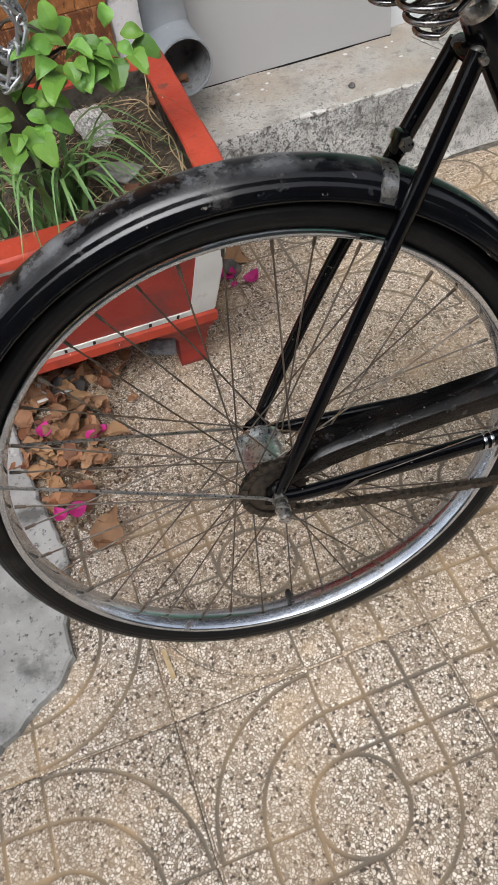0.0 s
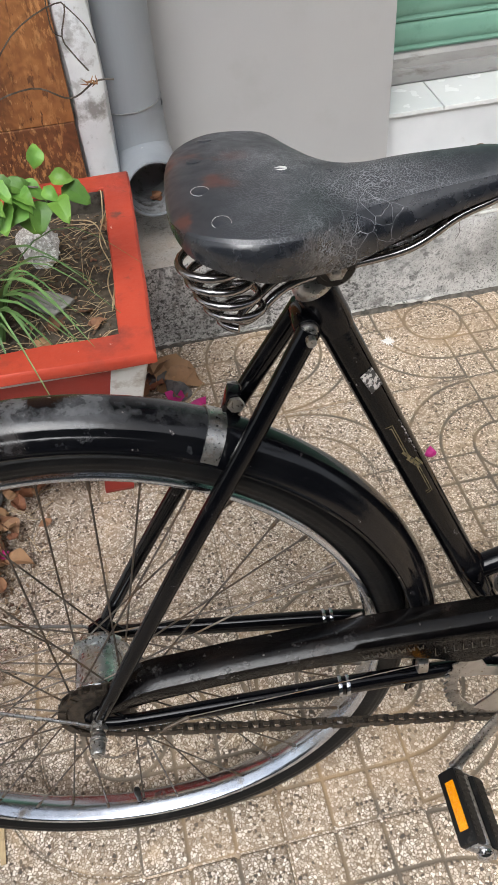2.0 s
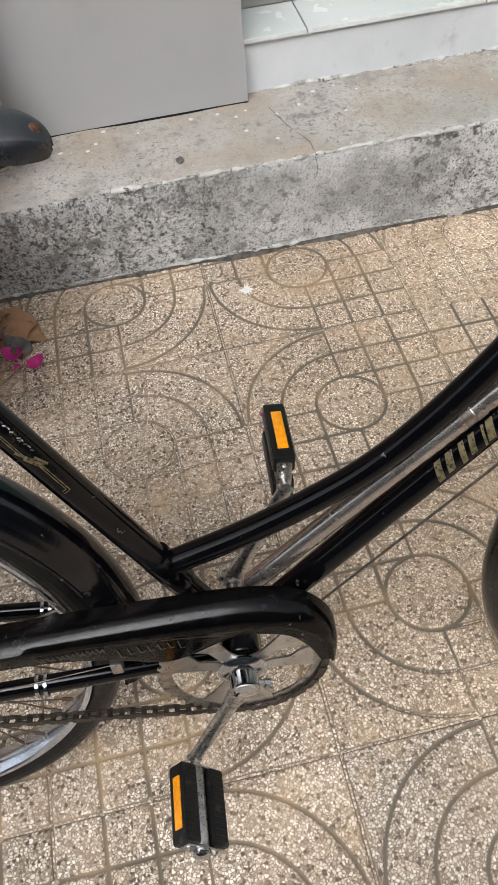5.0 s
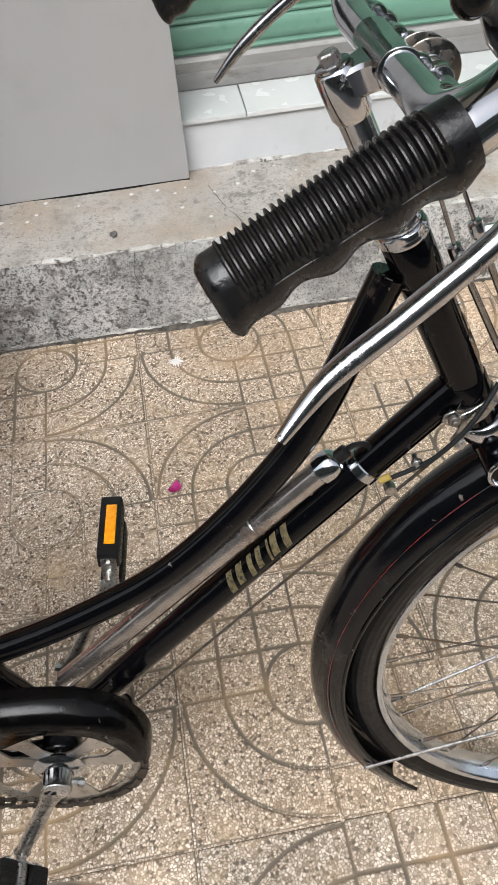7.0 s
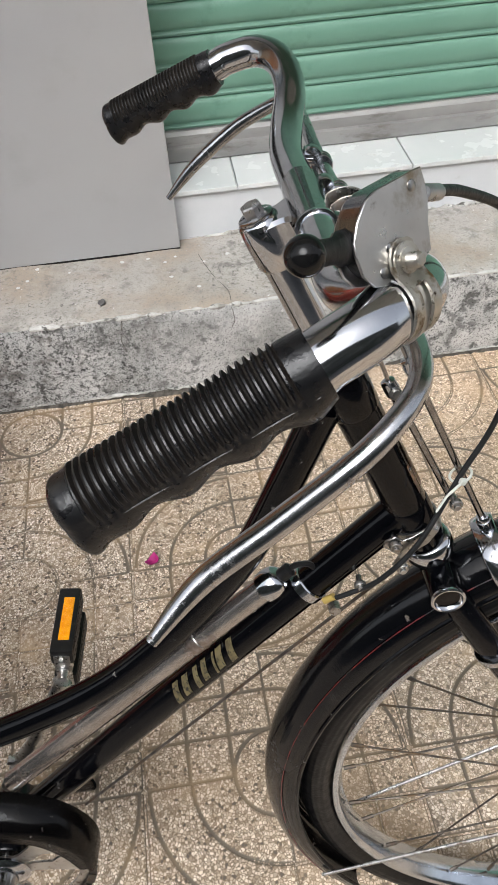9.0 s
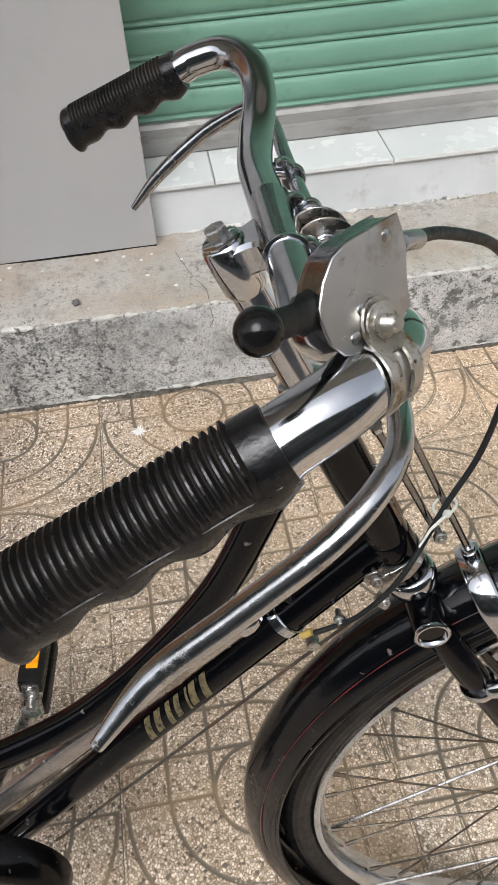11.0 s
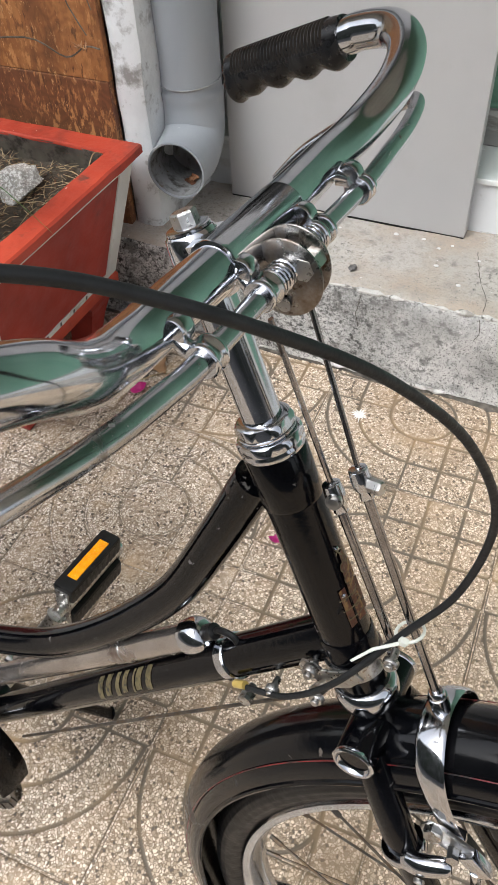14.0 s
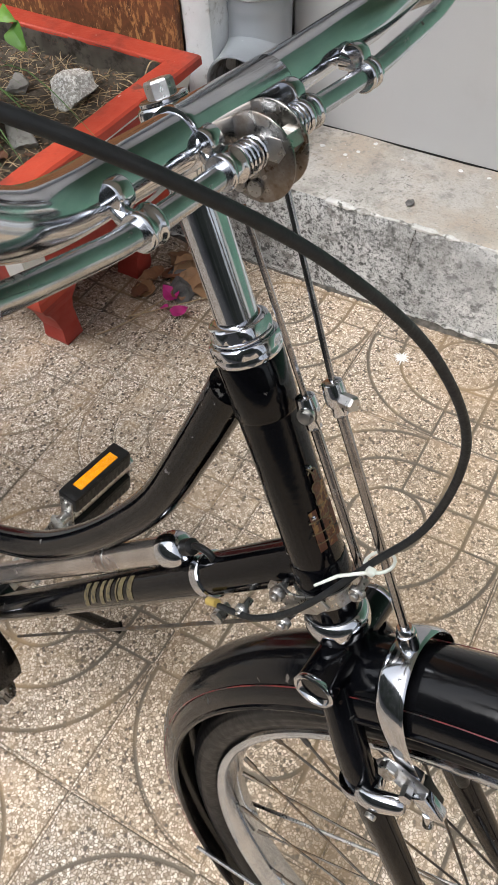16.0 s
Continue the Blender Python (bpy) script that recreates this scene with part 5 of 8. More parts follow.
part("gilt_scroll", gl, M_GOLD, badge, "thin gilt scrolls")
for hgt, w_ in ((0.0578, -31), (0.0872, -9)):
    n_ = math.cos(radians(w_)) * side + math.sin(radians(w_)) * Vector((0, 1, 0))
    part("rivet", lathe([(0.0015, -0.001), (0.0015, 0.0006), (0.0004, 0.0012)], HB + HA * hgt + n_ * 0.0168, n_, 10), M_CHROME, badge)
# fork
CR = Vector((0.9195, 0, 0.6722))
straight("steerer", HB - HA * 0.036, HB - HA * 0.056, 0.0150)
crown = part("fork_crown", lathe([(0.0125, -0.038), (0.0130, -0.036), (0.0134, 0.0), (0.0130, 0.036), (0.0125, 0.038)], CR, (0, 1, 0), 28), M_ENAMEL, bike, "tubular black fork crown")
for sgn in (-1, 1):
    part("crown_end", lathe([(0.0126, -0.001), (0.0136, 0.001), (0.0136, 0.0026), (0.0126, 0.0034), (0.0112, 0.0030), (0.0104, 0.0010), (0.0070, -0.0012), (0.001, -0.0018)], CR + Vector((0, sgn * 0.0376, 0)), (0, sgn, 0), 28), M_CHROME, crown, "chrome ring in the crown's open end")
    bl = [(0.9240, sgn * 0.0215, 0.664), (0.956, sgn * 0.0375, 0.614), (0.994, sgn * 0.043, 0.549), (1.036, sgn * 0.046, 0.476), (1.077, sgn * 0.049, 0.412), (1.118, sgn * 0.052, 0.369), (1.154, sgn * 0.053, 0.3535)]
    part("fork_blade", tube(bl, [0.0135, 0.0130, 0.0122, 0.0112, 0.0098, 0.0082, 0.0072], 18, 5, flat=0.82), M_ENAMEL, bike)
    part("blade_clip", lathe([(0.0142, -0.004), (0.0150, -0.003), (0.0150, 0.003), (0.0142, 0.004)], (0.9625, sgn * 0.0388, 0.603), (0.50, 0, -0.866), 26), M_CHROME, bike, "chrome clip round the fork blade")
    guide = part("brake_guide", sweep(bmesh.new(), spline([(0.966, sgn * 0.049, 0.607), (0.975, sgn * 0.0505, 0.613), (0.984, sgn * 0.0488, 0.6175), (0.993, sgn * 0.0465, 0.6205)], 4), [0.0060, 0.0072, 0.0076, 0.0078, 0.0078, 0.0078, 0.0078, 0.0078, 0.0076, 0.0074, 0.0070, 0.0062, 0.0044], 18, flat=0.8), M_CHROME, bike, "rounded chrome brake guide arm")
    part("guide_screw", lathe([(0.0032, 0.0), (0.0036, 0.0006), (0.0034, 0.0030), (0.0010, 0.0034)], (0.978, sgn * 0.0565, 0.608), (0, sgn, -0.3), 14), M_STEEL, guide)
    link_ = part("guide_link", plate([(-0.020, -0.006), (-0.014, -0.010), (0.010, -0.009), (0.020, -0.003), (0.020, 0.005), (0.010, 0.009), (-0.012, 0.008), (-0.020, 0.003)], 0.0032, pose(0.988, sgn * 0.040, 0.638, 90, 24, 0), 0.0008), M_PLATE, bike, "stained steel link plate")
    part("link_bolt", lathe([(0.0062, 0.0), (0.0062, 0.0048), (0.0050, 0.0056), (0.0010, 0.0058)], (0.976, sgn * 0.0415, 0.645), (0, sgn, 0.2), 6), M_STEEL, link_, "rusty hexagon bolt", smooth=False)
    part("guide_fork", box((0.020, 0.009, 0.012), pose(1.005, sgn * 0.042, 0.632, 0, 40, 0), 0.003), M_CHROME, link_)
    part("guide_stud", lathe([(0.0034, 0.0), (0.0034, 0.014), (0.0026, 0.015)], (1.006, sgn * 0.044, 0.626), (0.2, 0, -1), 14), M_CHROME, link_)
    part("brake_block", box((0.024, 0.009, 0.011), pose(1.000, sgn * 0.0235, 0.606, 0, 50, 0), 0.002), M_TYRE, bike, "rubber brake block")
# front brake stirrup over the mudguard
ar = bmesh.new()
half_ = [(0.9915, -0.0345, 0.630), (0.9815, -0.0362, 0.650), (0.9715, -0.0358, 0.669), (0.9630, -0.0315, 0.686), (0.9570, -0.0185, 0.6985)]
arch = spline(half_ + [(0.955, 0.0, 0.7030)] + [(x, -y, z) for x, y, z in half_[::-1]], 6)
wide_ = [v.x for v in spline([(q, 0, 0) for q in (0.0062, 0.0064, 0.0075, 0.0090, 0.0096, 0.0092, 0.0096, 0.0090, 0.0075, 0.0064, 0.0062)], 6)]
sweep(ar, arch, wide_, 18, flat=0.24, up=(0.90, 0, 0.43))
part("brake_stirrup", ar, M_CHROME, bike, "chrome brake stirrup arched over the front mudguard")
for sgn in (-1, 1):
    part("stirrup_bolt", lathe([(0.0068, -0.006), (0.0068, 0.004), (0.004, 0.004), (0.004, 0.014)], (0.990, sgn * 0.0360, 0.634), (0.1, sgn, 0.15), 6), M_CHROME, bike, smooth=False)


# ---- handlebar, levers and gear shifter ----
BAR_R = 0.0110
bar_pts = [(0.716, -0.2332, 0.975), (0.789, -0.2187, 1.008), (0.803, -0.2152, 1.0158), (0.8215, -0.2065, 1.0222), (0.8385, -0.186, 1.0218), (0.8415, -0.158, 1.0105), (0.8345, -0.129, 0.991), (0.8262, -0.100, 0.9785), (0.8242, -0.0605, 0.9770), (0.8225, -0.0036, 0.9765), (0.819, 0.051, 0.9765), (0.8175, 0.0896, 0.9775), (0.821, 0.1245, 0.983), (0.827, 0.158, 0.998), (0.823, 0.1855, 1.010), (0.808, 0.205, 1.014), (0.786, 0.2118, 1.009), (0.769, 0.2135, 1.001), (0.691, 0.2275, 0.967)]
handlebar = part("handlebar", tube(bar_pts, BAR_R, 28, 7), M_CHROME, bike, "swept-back chrome handlebar")
part("bar_sleeve", sweep(bmesh.new(), [(0.8234, -0.0325, 0.9767), (0.8234, -0.0318, 0.9767), (0.8234, -0.0300, 0.9767), (0.8233, -0.0288, 0.9767), (0.8211, 0.0335, 0.9765), (0.8210, 0.035, 0.9765)], [0.0111, 0.0124, 0.0126, 0.0120, 0.0120, 0.0111], 40), M_CHROME, handlebar, "thicker chrome sleeve at the middle of the bar")
stem = part("stem", sweep(bmesh.new(), [HT + HA * 0.01, HT + HA * 0.118], 0.0106, 24), M_CHROME, bike, "chrome stem")
TOPST = Vector((0.7945, 0, 0.968))
hd = lathe([(0.0108, -0.026), (0.0126, -0.022), (0.0128, -0.006), (0.0122, 0.004), (0.0108, 0.0055)], TOPST, HA, 28)
part("stem_head", hd, M_CHROME, stem)
FW = Vector((0.921, 0, 0.390))
web = [(-0.002, 0.0118), (0.006, 0.0118), (0.012, 0.0124), (0.017, 0.0150), (0.021, 0.0200), (0.0245, 0.0275), (0.0285, 0.0330)]
part("stem_web", plate(web + [(u, -v) for u, v in web[::-1]], 0.0180, Matrix.Translation(TOPST - HA * 0.0055) @ Matrix((FW, Vector((0, 1, 0)), HA)).transposed().to_4x4(), 0.0022), M_CHROME, stem, "broad forged web between stem and bar")
part("washer", lathe([(0.0100, 0.0055), (0.0106, 0.006), (0.0106, 0.0072), (0.0098, 0.0078)], TOPST, HA, 24), M_CHROME, stem)
part("bolt", lathe([(0.0064, 0.0075), (0.0064, 0.0135), (0.0056, 0.0145), (0.001, 0.0145)], TOPST, HA, 6), M_STEEL, stem, "hexagonal expander bolt", smooth=False)


def grip(inner, outer):
    """A ribbed rubber grip with finger waves on its under side and a flared end."""
    a, b = Vector(inner), Vector(outer)
    t = (b - a).normalized()
    upv = Vector((0, 0, 1))
    upv = (upv - t * upv.dot(t)).normalized()
    lat = t.cross(upv)
    bm, rings, steps = bmesh.new(), [], 140
    long = (b - a).length
    for i in range(steps + 1):
        f = i / steps
        ring = []
        rib = 0.0015 if (i % 4 < 2 and 0.10 < f < 0.90) else (-0.0006 if 0.10 < f < 0.90 else 0.0005)
        for k in range(32):
            w = 2 * math.pi * k / 32
            c, s = math.cos(w), math.sin(w)
            r = 0.0129
            if f < 0.08:
                r = 0.0125 + 0.0004 * f / 0.08
            if c > -0.08:
                r += rib * min(1.0, (c + 0.08) * 3.5)
            if c < 0:
                wave = 0.5 - 0.5 * math.cos(2 * math.pi * (f * 4.1 + 0.1))
                r += -c * (0.0008 + 0.0036 * wave)
                if f > 0.84:
                    r += -c * 0.0085 * ((f - 0.84) / 0.16) ** 1.5
            if f > 0.95:
                r *= 1 - 0.30 * ((f - 0.95) / 0.05) ** 2.2
            ring.append(bm.verts.new(a + t * long * f + r * (c * upv + s * lat * 0.94)))
        rings.append(ring)
    for p, q in zip(rings, rings[1:]):
        for k in range(32):
            bm.faces.new((p[k], p[(k + 1) % 32], q[(k + 1) % 32], q[k]))
    bm.faces.new(rings[0][::-1])
    bm.faces.new(rings[-1])
    for fc in bm.faces:
        if len(fc.verts) == 4:
            c = fc.calc_center_median() - a
            f = c.dot(t) / long
            k = (f * steps) % 4
            if 0.10 < f < 0.90 and 2.0 < k < 4.0 and c.dot(upv) > 0.0:
                fc.material_index = 1
    g = part("grip", bm, M_GRIP, handlebar, "ribbed black rubber grip with finger waves, dusty between the ribs")
    g.data.materials.append(M_GRIPDUST)
    for sg in (-1, 1):
        seam = [a + t * long * f + 0.0131 * (sg * lat * 0.93 - upv * 0.20) for f in (0.05, 0.3, 0.6, 0.9)]
        part("mould_seam", sweep(bmesh.new(), seam, 0.0004, 5), M_GRIP, g)
    return g


grip((0.8015, -0.2158, 1.0150), (0.7140, -0.2340, 0.9760))
grip((0.7760, 0.2126, 1.0040), (0.6880, 0.2282, 0.9655))
near_lever = [(0.8440, -0.0100, 0.971), (0.8475, -0.0787, 0.9715), (0.8487, -0.1103, 0.975), (0.8488, -0.1447, 0.980), (0.8451, -0.1777, 0.9845), (0.8365, -0.1981, 0.9825), (0.8172, -0.2126, 0.9713), (0.7853, -0.2194, 0.9483), (0.7552, -0.2265, 0.9287), (0.7341, -0.2394, 0.9116)]
far_lever = [(0.8426, 0.0158, 0.972), (0.8400, 0.0860, 0.970), (0.8380, 0.1240, 0.972), (0.8363, 0.1600, 0.9755), (0.8325, 0.1880, 0.979), (0.8275, 0.2010, 0.979), (0.8172, 0.2125, 0.973), (0.7875, 0.2200, 0.956), (0.7524, 0.2203, 0.9290), (0.7279, 0.2199, 0.9035)]


def bracket(p, sgn, wide):
    """A lug brazed to the front of the bar, its neck, and the barrel that holds the lever's rod."""
    back_ = Vector((0.8230, p.y, 0.9770))
    d = (p - back_).normalized()
    bm = lathe([(0.0040, -0.0042), (0.0056, -0.0040), (0.0062, -0.0030), (0.0062, 0.0030), (0.0056, 0.0040), (0.0040, 0.0042)], back_ + d * 0.0118 + Vector((0, -sgn * 0.0008, 0.0040)), (0, 1, 0), 28)
    sweep(bm, [back_ + d * 0.006 + Vector((0, 0, 0.001)), back_ + d * 0.0118 + Vector((0, 0, 0.0025))], [0.0066, 0.0052], 18)
    sweep(bm, spline([back_ + d * 0.0118 + Vector((0, 0, 0.0020)), back_ + d * 0.0165 + Vector((0, sgn * 0.0010, 0.0)), p], 3), [0.0040, 0.0034, 0.0034, 0.0036, 0.0040, 0.0044, 0.0048], 16)
    h = wide / 2
    ring_ = lathe([(0.0048, -h), (0.0066, -h), (0.0074, -h + 0.0010), (0.0074, -h + 0.0024), (0.0066, -h + 0.0034), (0.0064, h - 0.0036), (0.0072, h - 0.0026), (0.0072, h - 0.0010), (0.0064, h), (0.0048, h)], p, (0.03, sgn, 0), 32)
    return bm, ring_


M_DISC = material("rust_stained_disc", (0.20, 0.195, 0.185), (0.32, 0.31, 0.295), 60, 0.22, 1, [((0.15, 0.10, 0.06), 45, 0.46, 0.66, 0.55), ((0.08, 0.05, 0.03), 150, 0.58, 0.66, 0.7)], 0.05, 400, 0.06)
for sgn, lv in ((-1, near_lever), (1, far_lever)):
    rr = [0.0046, 0.0046, 0.0046, 0.0046, 0.0046, 0.0047, 0.0050, 0.0053, 0.0050, 0.0026]
    lever = part("brake_lever", tube(lv, rr, 18, 6), M_LEVER, bike, "long chrome rod brake lever")
    lug_, ring_ = bracket(Vector(lv[1]), sgn, 0.0095)
    part("pivot_arm", lug_, M_CHROME, lever)
    part("lever_pivot", ring_, M_CHROME, lever, "chrome pivot barrel on the bar")
    sx = 0.8448 if sgn < 0 else 0.8425
    lug_, ring_ = bracket(Vector((sx, sgn * 0.0290, 0.9715)), sgn, 0.0110)
    part("eye_arm", lug_, M_CHROME, lever)
    part("lever_eye", ring_, M_CHROME, lever)
    spr = [(sx + 0.0060 * math.cos(k * 0.5), sgn * (0.0095 + 0.00020 * k), 0.9712 + 0.0062 * math.sin(k * 0.5)) for k in range(74)]
    part("return_spring", sweep(bmesh.new(), spr, 0.0009, 7), M_CHROME, lever, "coiled return spring")
    disc_c = Vector((sx + 0.0002, sgn * 0.0066 - 0.0034, 0.9685))
    part("lever_disc", lathe([(0.0040, -0.0009), (0.0168, -0.0009), (0.0175, -0.0004), (0.0175, 0.0004), (0.0168, 0.0009), (0.0040, 0.0009)], disc_c, (-0.05, 1, 0.0), 56), M_DISC, lever, "round steel plate, rust-stained on its face")
    part("disc_screw", lathe([(0.0014, 0.0008), (0.0030, 0.0010), (0.0034, 0.0018), (0.0030, 0.0028), (0.0008, 0.0030)], disc_c + Vector((-0.0065, 0, -0.0118)), (0, sgn, 0), 16), M_STEEL, lever)
part("disc_nut", lathe([(0.0052, -0.0085), (0.0052, 0.0085)], (0.8530, -0.003, 0.9745), (0, 1, 0), 6), M_STEEL, bike, smooth=False)
part("disc_pin", lathe([(0.0034, -0.0125), (0.0034, 0.0125)], (0.846, 0, 0.957), (0, 1, 0), 10), M_STEEL, bike)


def brake_rod(top, joint, low, name, label):
    rod = part(name, sweep(bmesh.new(), [top, joint], 0.0015, 8), M_SPRING, bike, label)
    top, joint, low = Vector(top), Vector(joint), Vector(low)
    d = (low - joint).normalized()
    part("lower_rod", sweep(bmesh.new(), [joint + d * 0.004, joint + d * 0.010, low], [0.0030, 0.0027, 0.0027], 12), M_SPRING, rod)
    part("adjuster", lathe([(0.0032, -0.0085), (0.0050, -0.0075), (0.0055, -0.002), (0.0055, 0.003), (0.0040, 0.005), (0.0040, 0.010), (0.0030, 0.011)], joint, d, 16), M_CHROME, rod, "chrome rod adjuster")
    return rod


rl = brake_rod((0.8385, -0.009, 0.946), (0.8752, -0.001, 0.8470), (0.9235, -0.004, 0.746), "rear_brake_rod", "slim chrome rod running down beside the head tube")
rr_ = brake_rod((0.850, 0.005, 0.952), (0.8875, 0.000, 0.8620), (0.9545, 0.000, 0.711), "front_brake_rod", "slim chrome rod running down to the front brake")
part("adjuster_bolt", lathe([(0.0044, 0.004), (0.0044, 0.0065), (0.0030, 0.0065), (0.0030, 0.0085), (0.0005, 0.0088)], (0.8757, -0.001, 0.8460), (0.15, -1, 0.25), 14), M_STEEL, rl)
part("adjuster_bolt", lathe([(0.0030, 0.003), (0.0040, 0.0055), (0.0040, 0.0120), (0.0032, 0.0130)], (0.8875, 0.000, 0.8615), (0.85, -0.25, 0.25), 6), M_STEEL, rr_, smooth=False)
part("rod_socket", lathe([(0.0042, 0.008), (0.0050, 0.007), (0.0052, 0.004), (0.0060, 0.0035), (0.0060, -0.008), (0.0056, -0.012)], (0.9535, 0.000, 0.7130), HA, 20), M_CHROME, rr_)
# bell-crank clip round the lower head
cl = lathe([(0.0173, -0.006), (0.0188, -0.006), (0.0188, 0.005), (0.0173, 0.005)], HB - HA * 0.0015, HA, 40, closed=True)
clip2 = part("head_clip", cl, M_STEEL, bike, "grey steel clip round the lower head lug")
part("clip_arm", plate([(0.871, 0.7155), (0.8725, 0.7225), (0.8800, 0.7260), (0.8860, 0.7215), (0.8920, 0.7240), (0.9040, 0.7330), (0.9120, 0.7290), (0.9050, 0.7160), (0.8940, 0.7080), (0.8880, 0.6930), (0.8820, 0.6890), (0.8790, 0.6960), (0.8850, 0.7080), (0.8780, 0.7110)], 0.0018, Matrix.Translation((0, -0.0195, 0)) @ Euler((radians(90), 0, 0)).to_matrix().to_4x4(), 0.0005), M_STEEL, clip2, "bent steel arm")
for q in ((0.8797, -0.0215, 0.7189), (0.8862, -0.0215, 0.6945), (0.8548, -0.0190, 0.6758), (0.9240, -0.0140, 0.7500)):
    part("clip_bolt", lathe([(0.0022, -0.0062), (0.0025, -0.0058), (0.0025, -0.0040), (0.0042, -0.0038), (0.0048, -0.0030), (0.0048, 0.0), (0.0024, 0.0), (0.0024, 0.008)], q, (0, 1, 0), 12), M_STEEL, clip2)
straight("rear_brake_wire", (0.580, -0.020, 0.372), (0.8862, -0.0180, 0.6935), 0.0014, M_RUSTY, "thin steel brake rod under the down tube", 8)

# gear shifter on the bar: its plates lie in the plane (u, v)
SU, SV, SN = Vector((0.778, 0.628, 0.0)), Vector((-0.217, 0.269, 0.938)), Vector((0.589, -0.730, 0.346))
S0 = Vector((0.837, -0.182, 1.057))


def sh(u, v, n=0.0):
    return S0 + (SU * u + SV * v + SN * n) / 1000


def sh_pose(u, v, n=0.0):
    return Matrix.Translation(sh(u, v, n)) @ Matrix((SU, SV, SN)).transposed().to_4x4()


bar_dir = Vector((0.65, 0.75, 0.0))
shifter = part("gear_shifter", lathe([(0.0112, -0.0055), (0.0119, -0.0055), (0.0119, 0.0055), (0.0112, 0.0055)], (0.8305, -0.1975, 1.0225), bar_dir, 28), M_PLATE, bike, "gear shifter of two steel plates with a black knob")
sh_out = [(4.2, 4.6), (4.8, -0.1), (4.8, -5.0), (2.5, -13.0), (1.2, -21.6), (-6.0, -25.5), (-15.2, -26.3), (-21.0, -26.0), (-27.3, -24.1), (-31.2, -19.3), (-32.3, -12.3), (-31.9, -8.4), (-28.6, -3.1), (-23.3, 1.7), (-17.5, 3.6), (-7.9, 4.2), (0.6, 4.6)]
sh_out = [(u / 1000, v / 1000) for u, v in sh_out[::-1]]
for n in (-0.7, -9.5):
    pl = part("shifter_plate", plate(sh_out, 0.0013, sh_pose(0, 0, n), 0.0003), M_PLATE, shifter, "scratched steel plate")
    if n > -2:
        for u, v in ((-2.0, 0.4), (-22.2, -21.2), (-17.4, -14.9)):
            part("plate_rivet", lathe([(0.0019, -0.0004), (0.0019, 0.0002), (0.0016, 0.0004), (0.0003, 0.0005)], sh(u, v), SN, 14), M_STEEL, pl)
part("shifter_drum", lathe([(0.0005, -0.0088), (0.0140, -0.0088), (0.0140, -0.0015), (0.0005, -0.0015)], sh(-16, -11), SN, 28), M_PLASTIC, shifter)
part("shifter_spacer", box((0.010, 0.009, 0.008), sh_pose(-2, -10, -5.0), 0.001), M_STEEL, shifter)
KNOB = Vector((0.797, -0.224, 1.056))
part("shifter_arm", sweep(bmesh.new(), spline([sh(-16, -11, -5), sh(-30, -9.5, -5), KNOB + Vector((0.010, 0.014, -0.006)), KNOB], 4), [0.0075] * 4 + [0.0055] * 4 + [0.0040] * 5, 14, flat=0.55, up=tuple(SV)), M_PLASTIC, shifter)
kb = bmesh.new()
bmesh.ops.create_uvsphere(kb, u_segments=28, v_segments=18, radius=0.0061)
bmesh.ops.transform(kb, matrix=Matrix.Translation(KNOB), verts=kb.verts)
part("knob", kb, M_KNOB, shifter, "glossy black ball knob")
band_pts = [sh(u * 1000, v * 1000, -5.1) for u, v in sh_out[:6]]
band = bmesh.new()
rows = [[band.verts.new(p + SN * n_) for n_ in (-0.0043, 0.0043)] for p in spline(band_pts, 3)]
for a, b in zip(rows, rows[1:]):
    band.faces.new((a[0], a[1], b[1], b[0]))
bmesh.ops.solidify(band, geom=band.faces[:], thickness=0.0009)
part("casing_band", band, M_CHROME, shifter, "chromed edge band between the plates")
part("clamp_bolt", lathe([(0.0060, 0.0022), (0.0060, 0.0030), (0.0043, 0.0032), (0.0043, 0.0038), (0.0026, 0.0040)] + [(0.0026 - 0.0006 * (k % 2), 0.0042 + 0.00055 * k) for k in range(8)] + [(0.0018, 0.0088), (0.0005, 0.0089)], sh(-14.0, -20.0), SN, 22), M_STAINED, shifter, "washer and threaded bolt end through the clamp strap", smooth=False)
strap_run = [(-13.0, 1.4, 0.6), (-13.5, 1.4, 3.0), (-15.0, 1.4, 5.0), (-18.0, 1.4, 6.1), (-21.5, 1.8, 6.3), (-24.5, 4.0, 6.3), (-27.0, 6.6, 6.3)]


def strap_grid(stations, inner):
    """A bent steel strip from rows of (v, n, half width); inner: where a prong's inner edge lies, None for the whole width."""
    bm, prev_ = bmesh.new(), None
    for v, n_, half in stations:
        u0 = -13.6 + 0.12 * (v + 18.0)
        edges = [-half, -half / 2, 0.0, half / 2, half] if inner is None else sorted((inner, math.copysign(half, inner)))
        row = [bm.verts.new(sh(u0 + e, v, n_)) for e in edges]
        if prev_:
            for a, b, c, d in zip(prev_, prev_[1:], row[1:], row):
                bm.faces.new((a, b, c, d))
        prev_ = row
    bmesh.ops.recalc_face_normals(bm, faces=bm.faces)
    bmesh.ops.solidify(bm, geom=bm.faces[:], thickness=0.0012)
    return bm


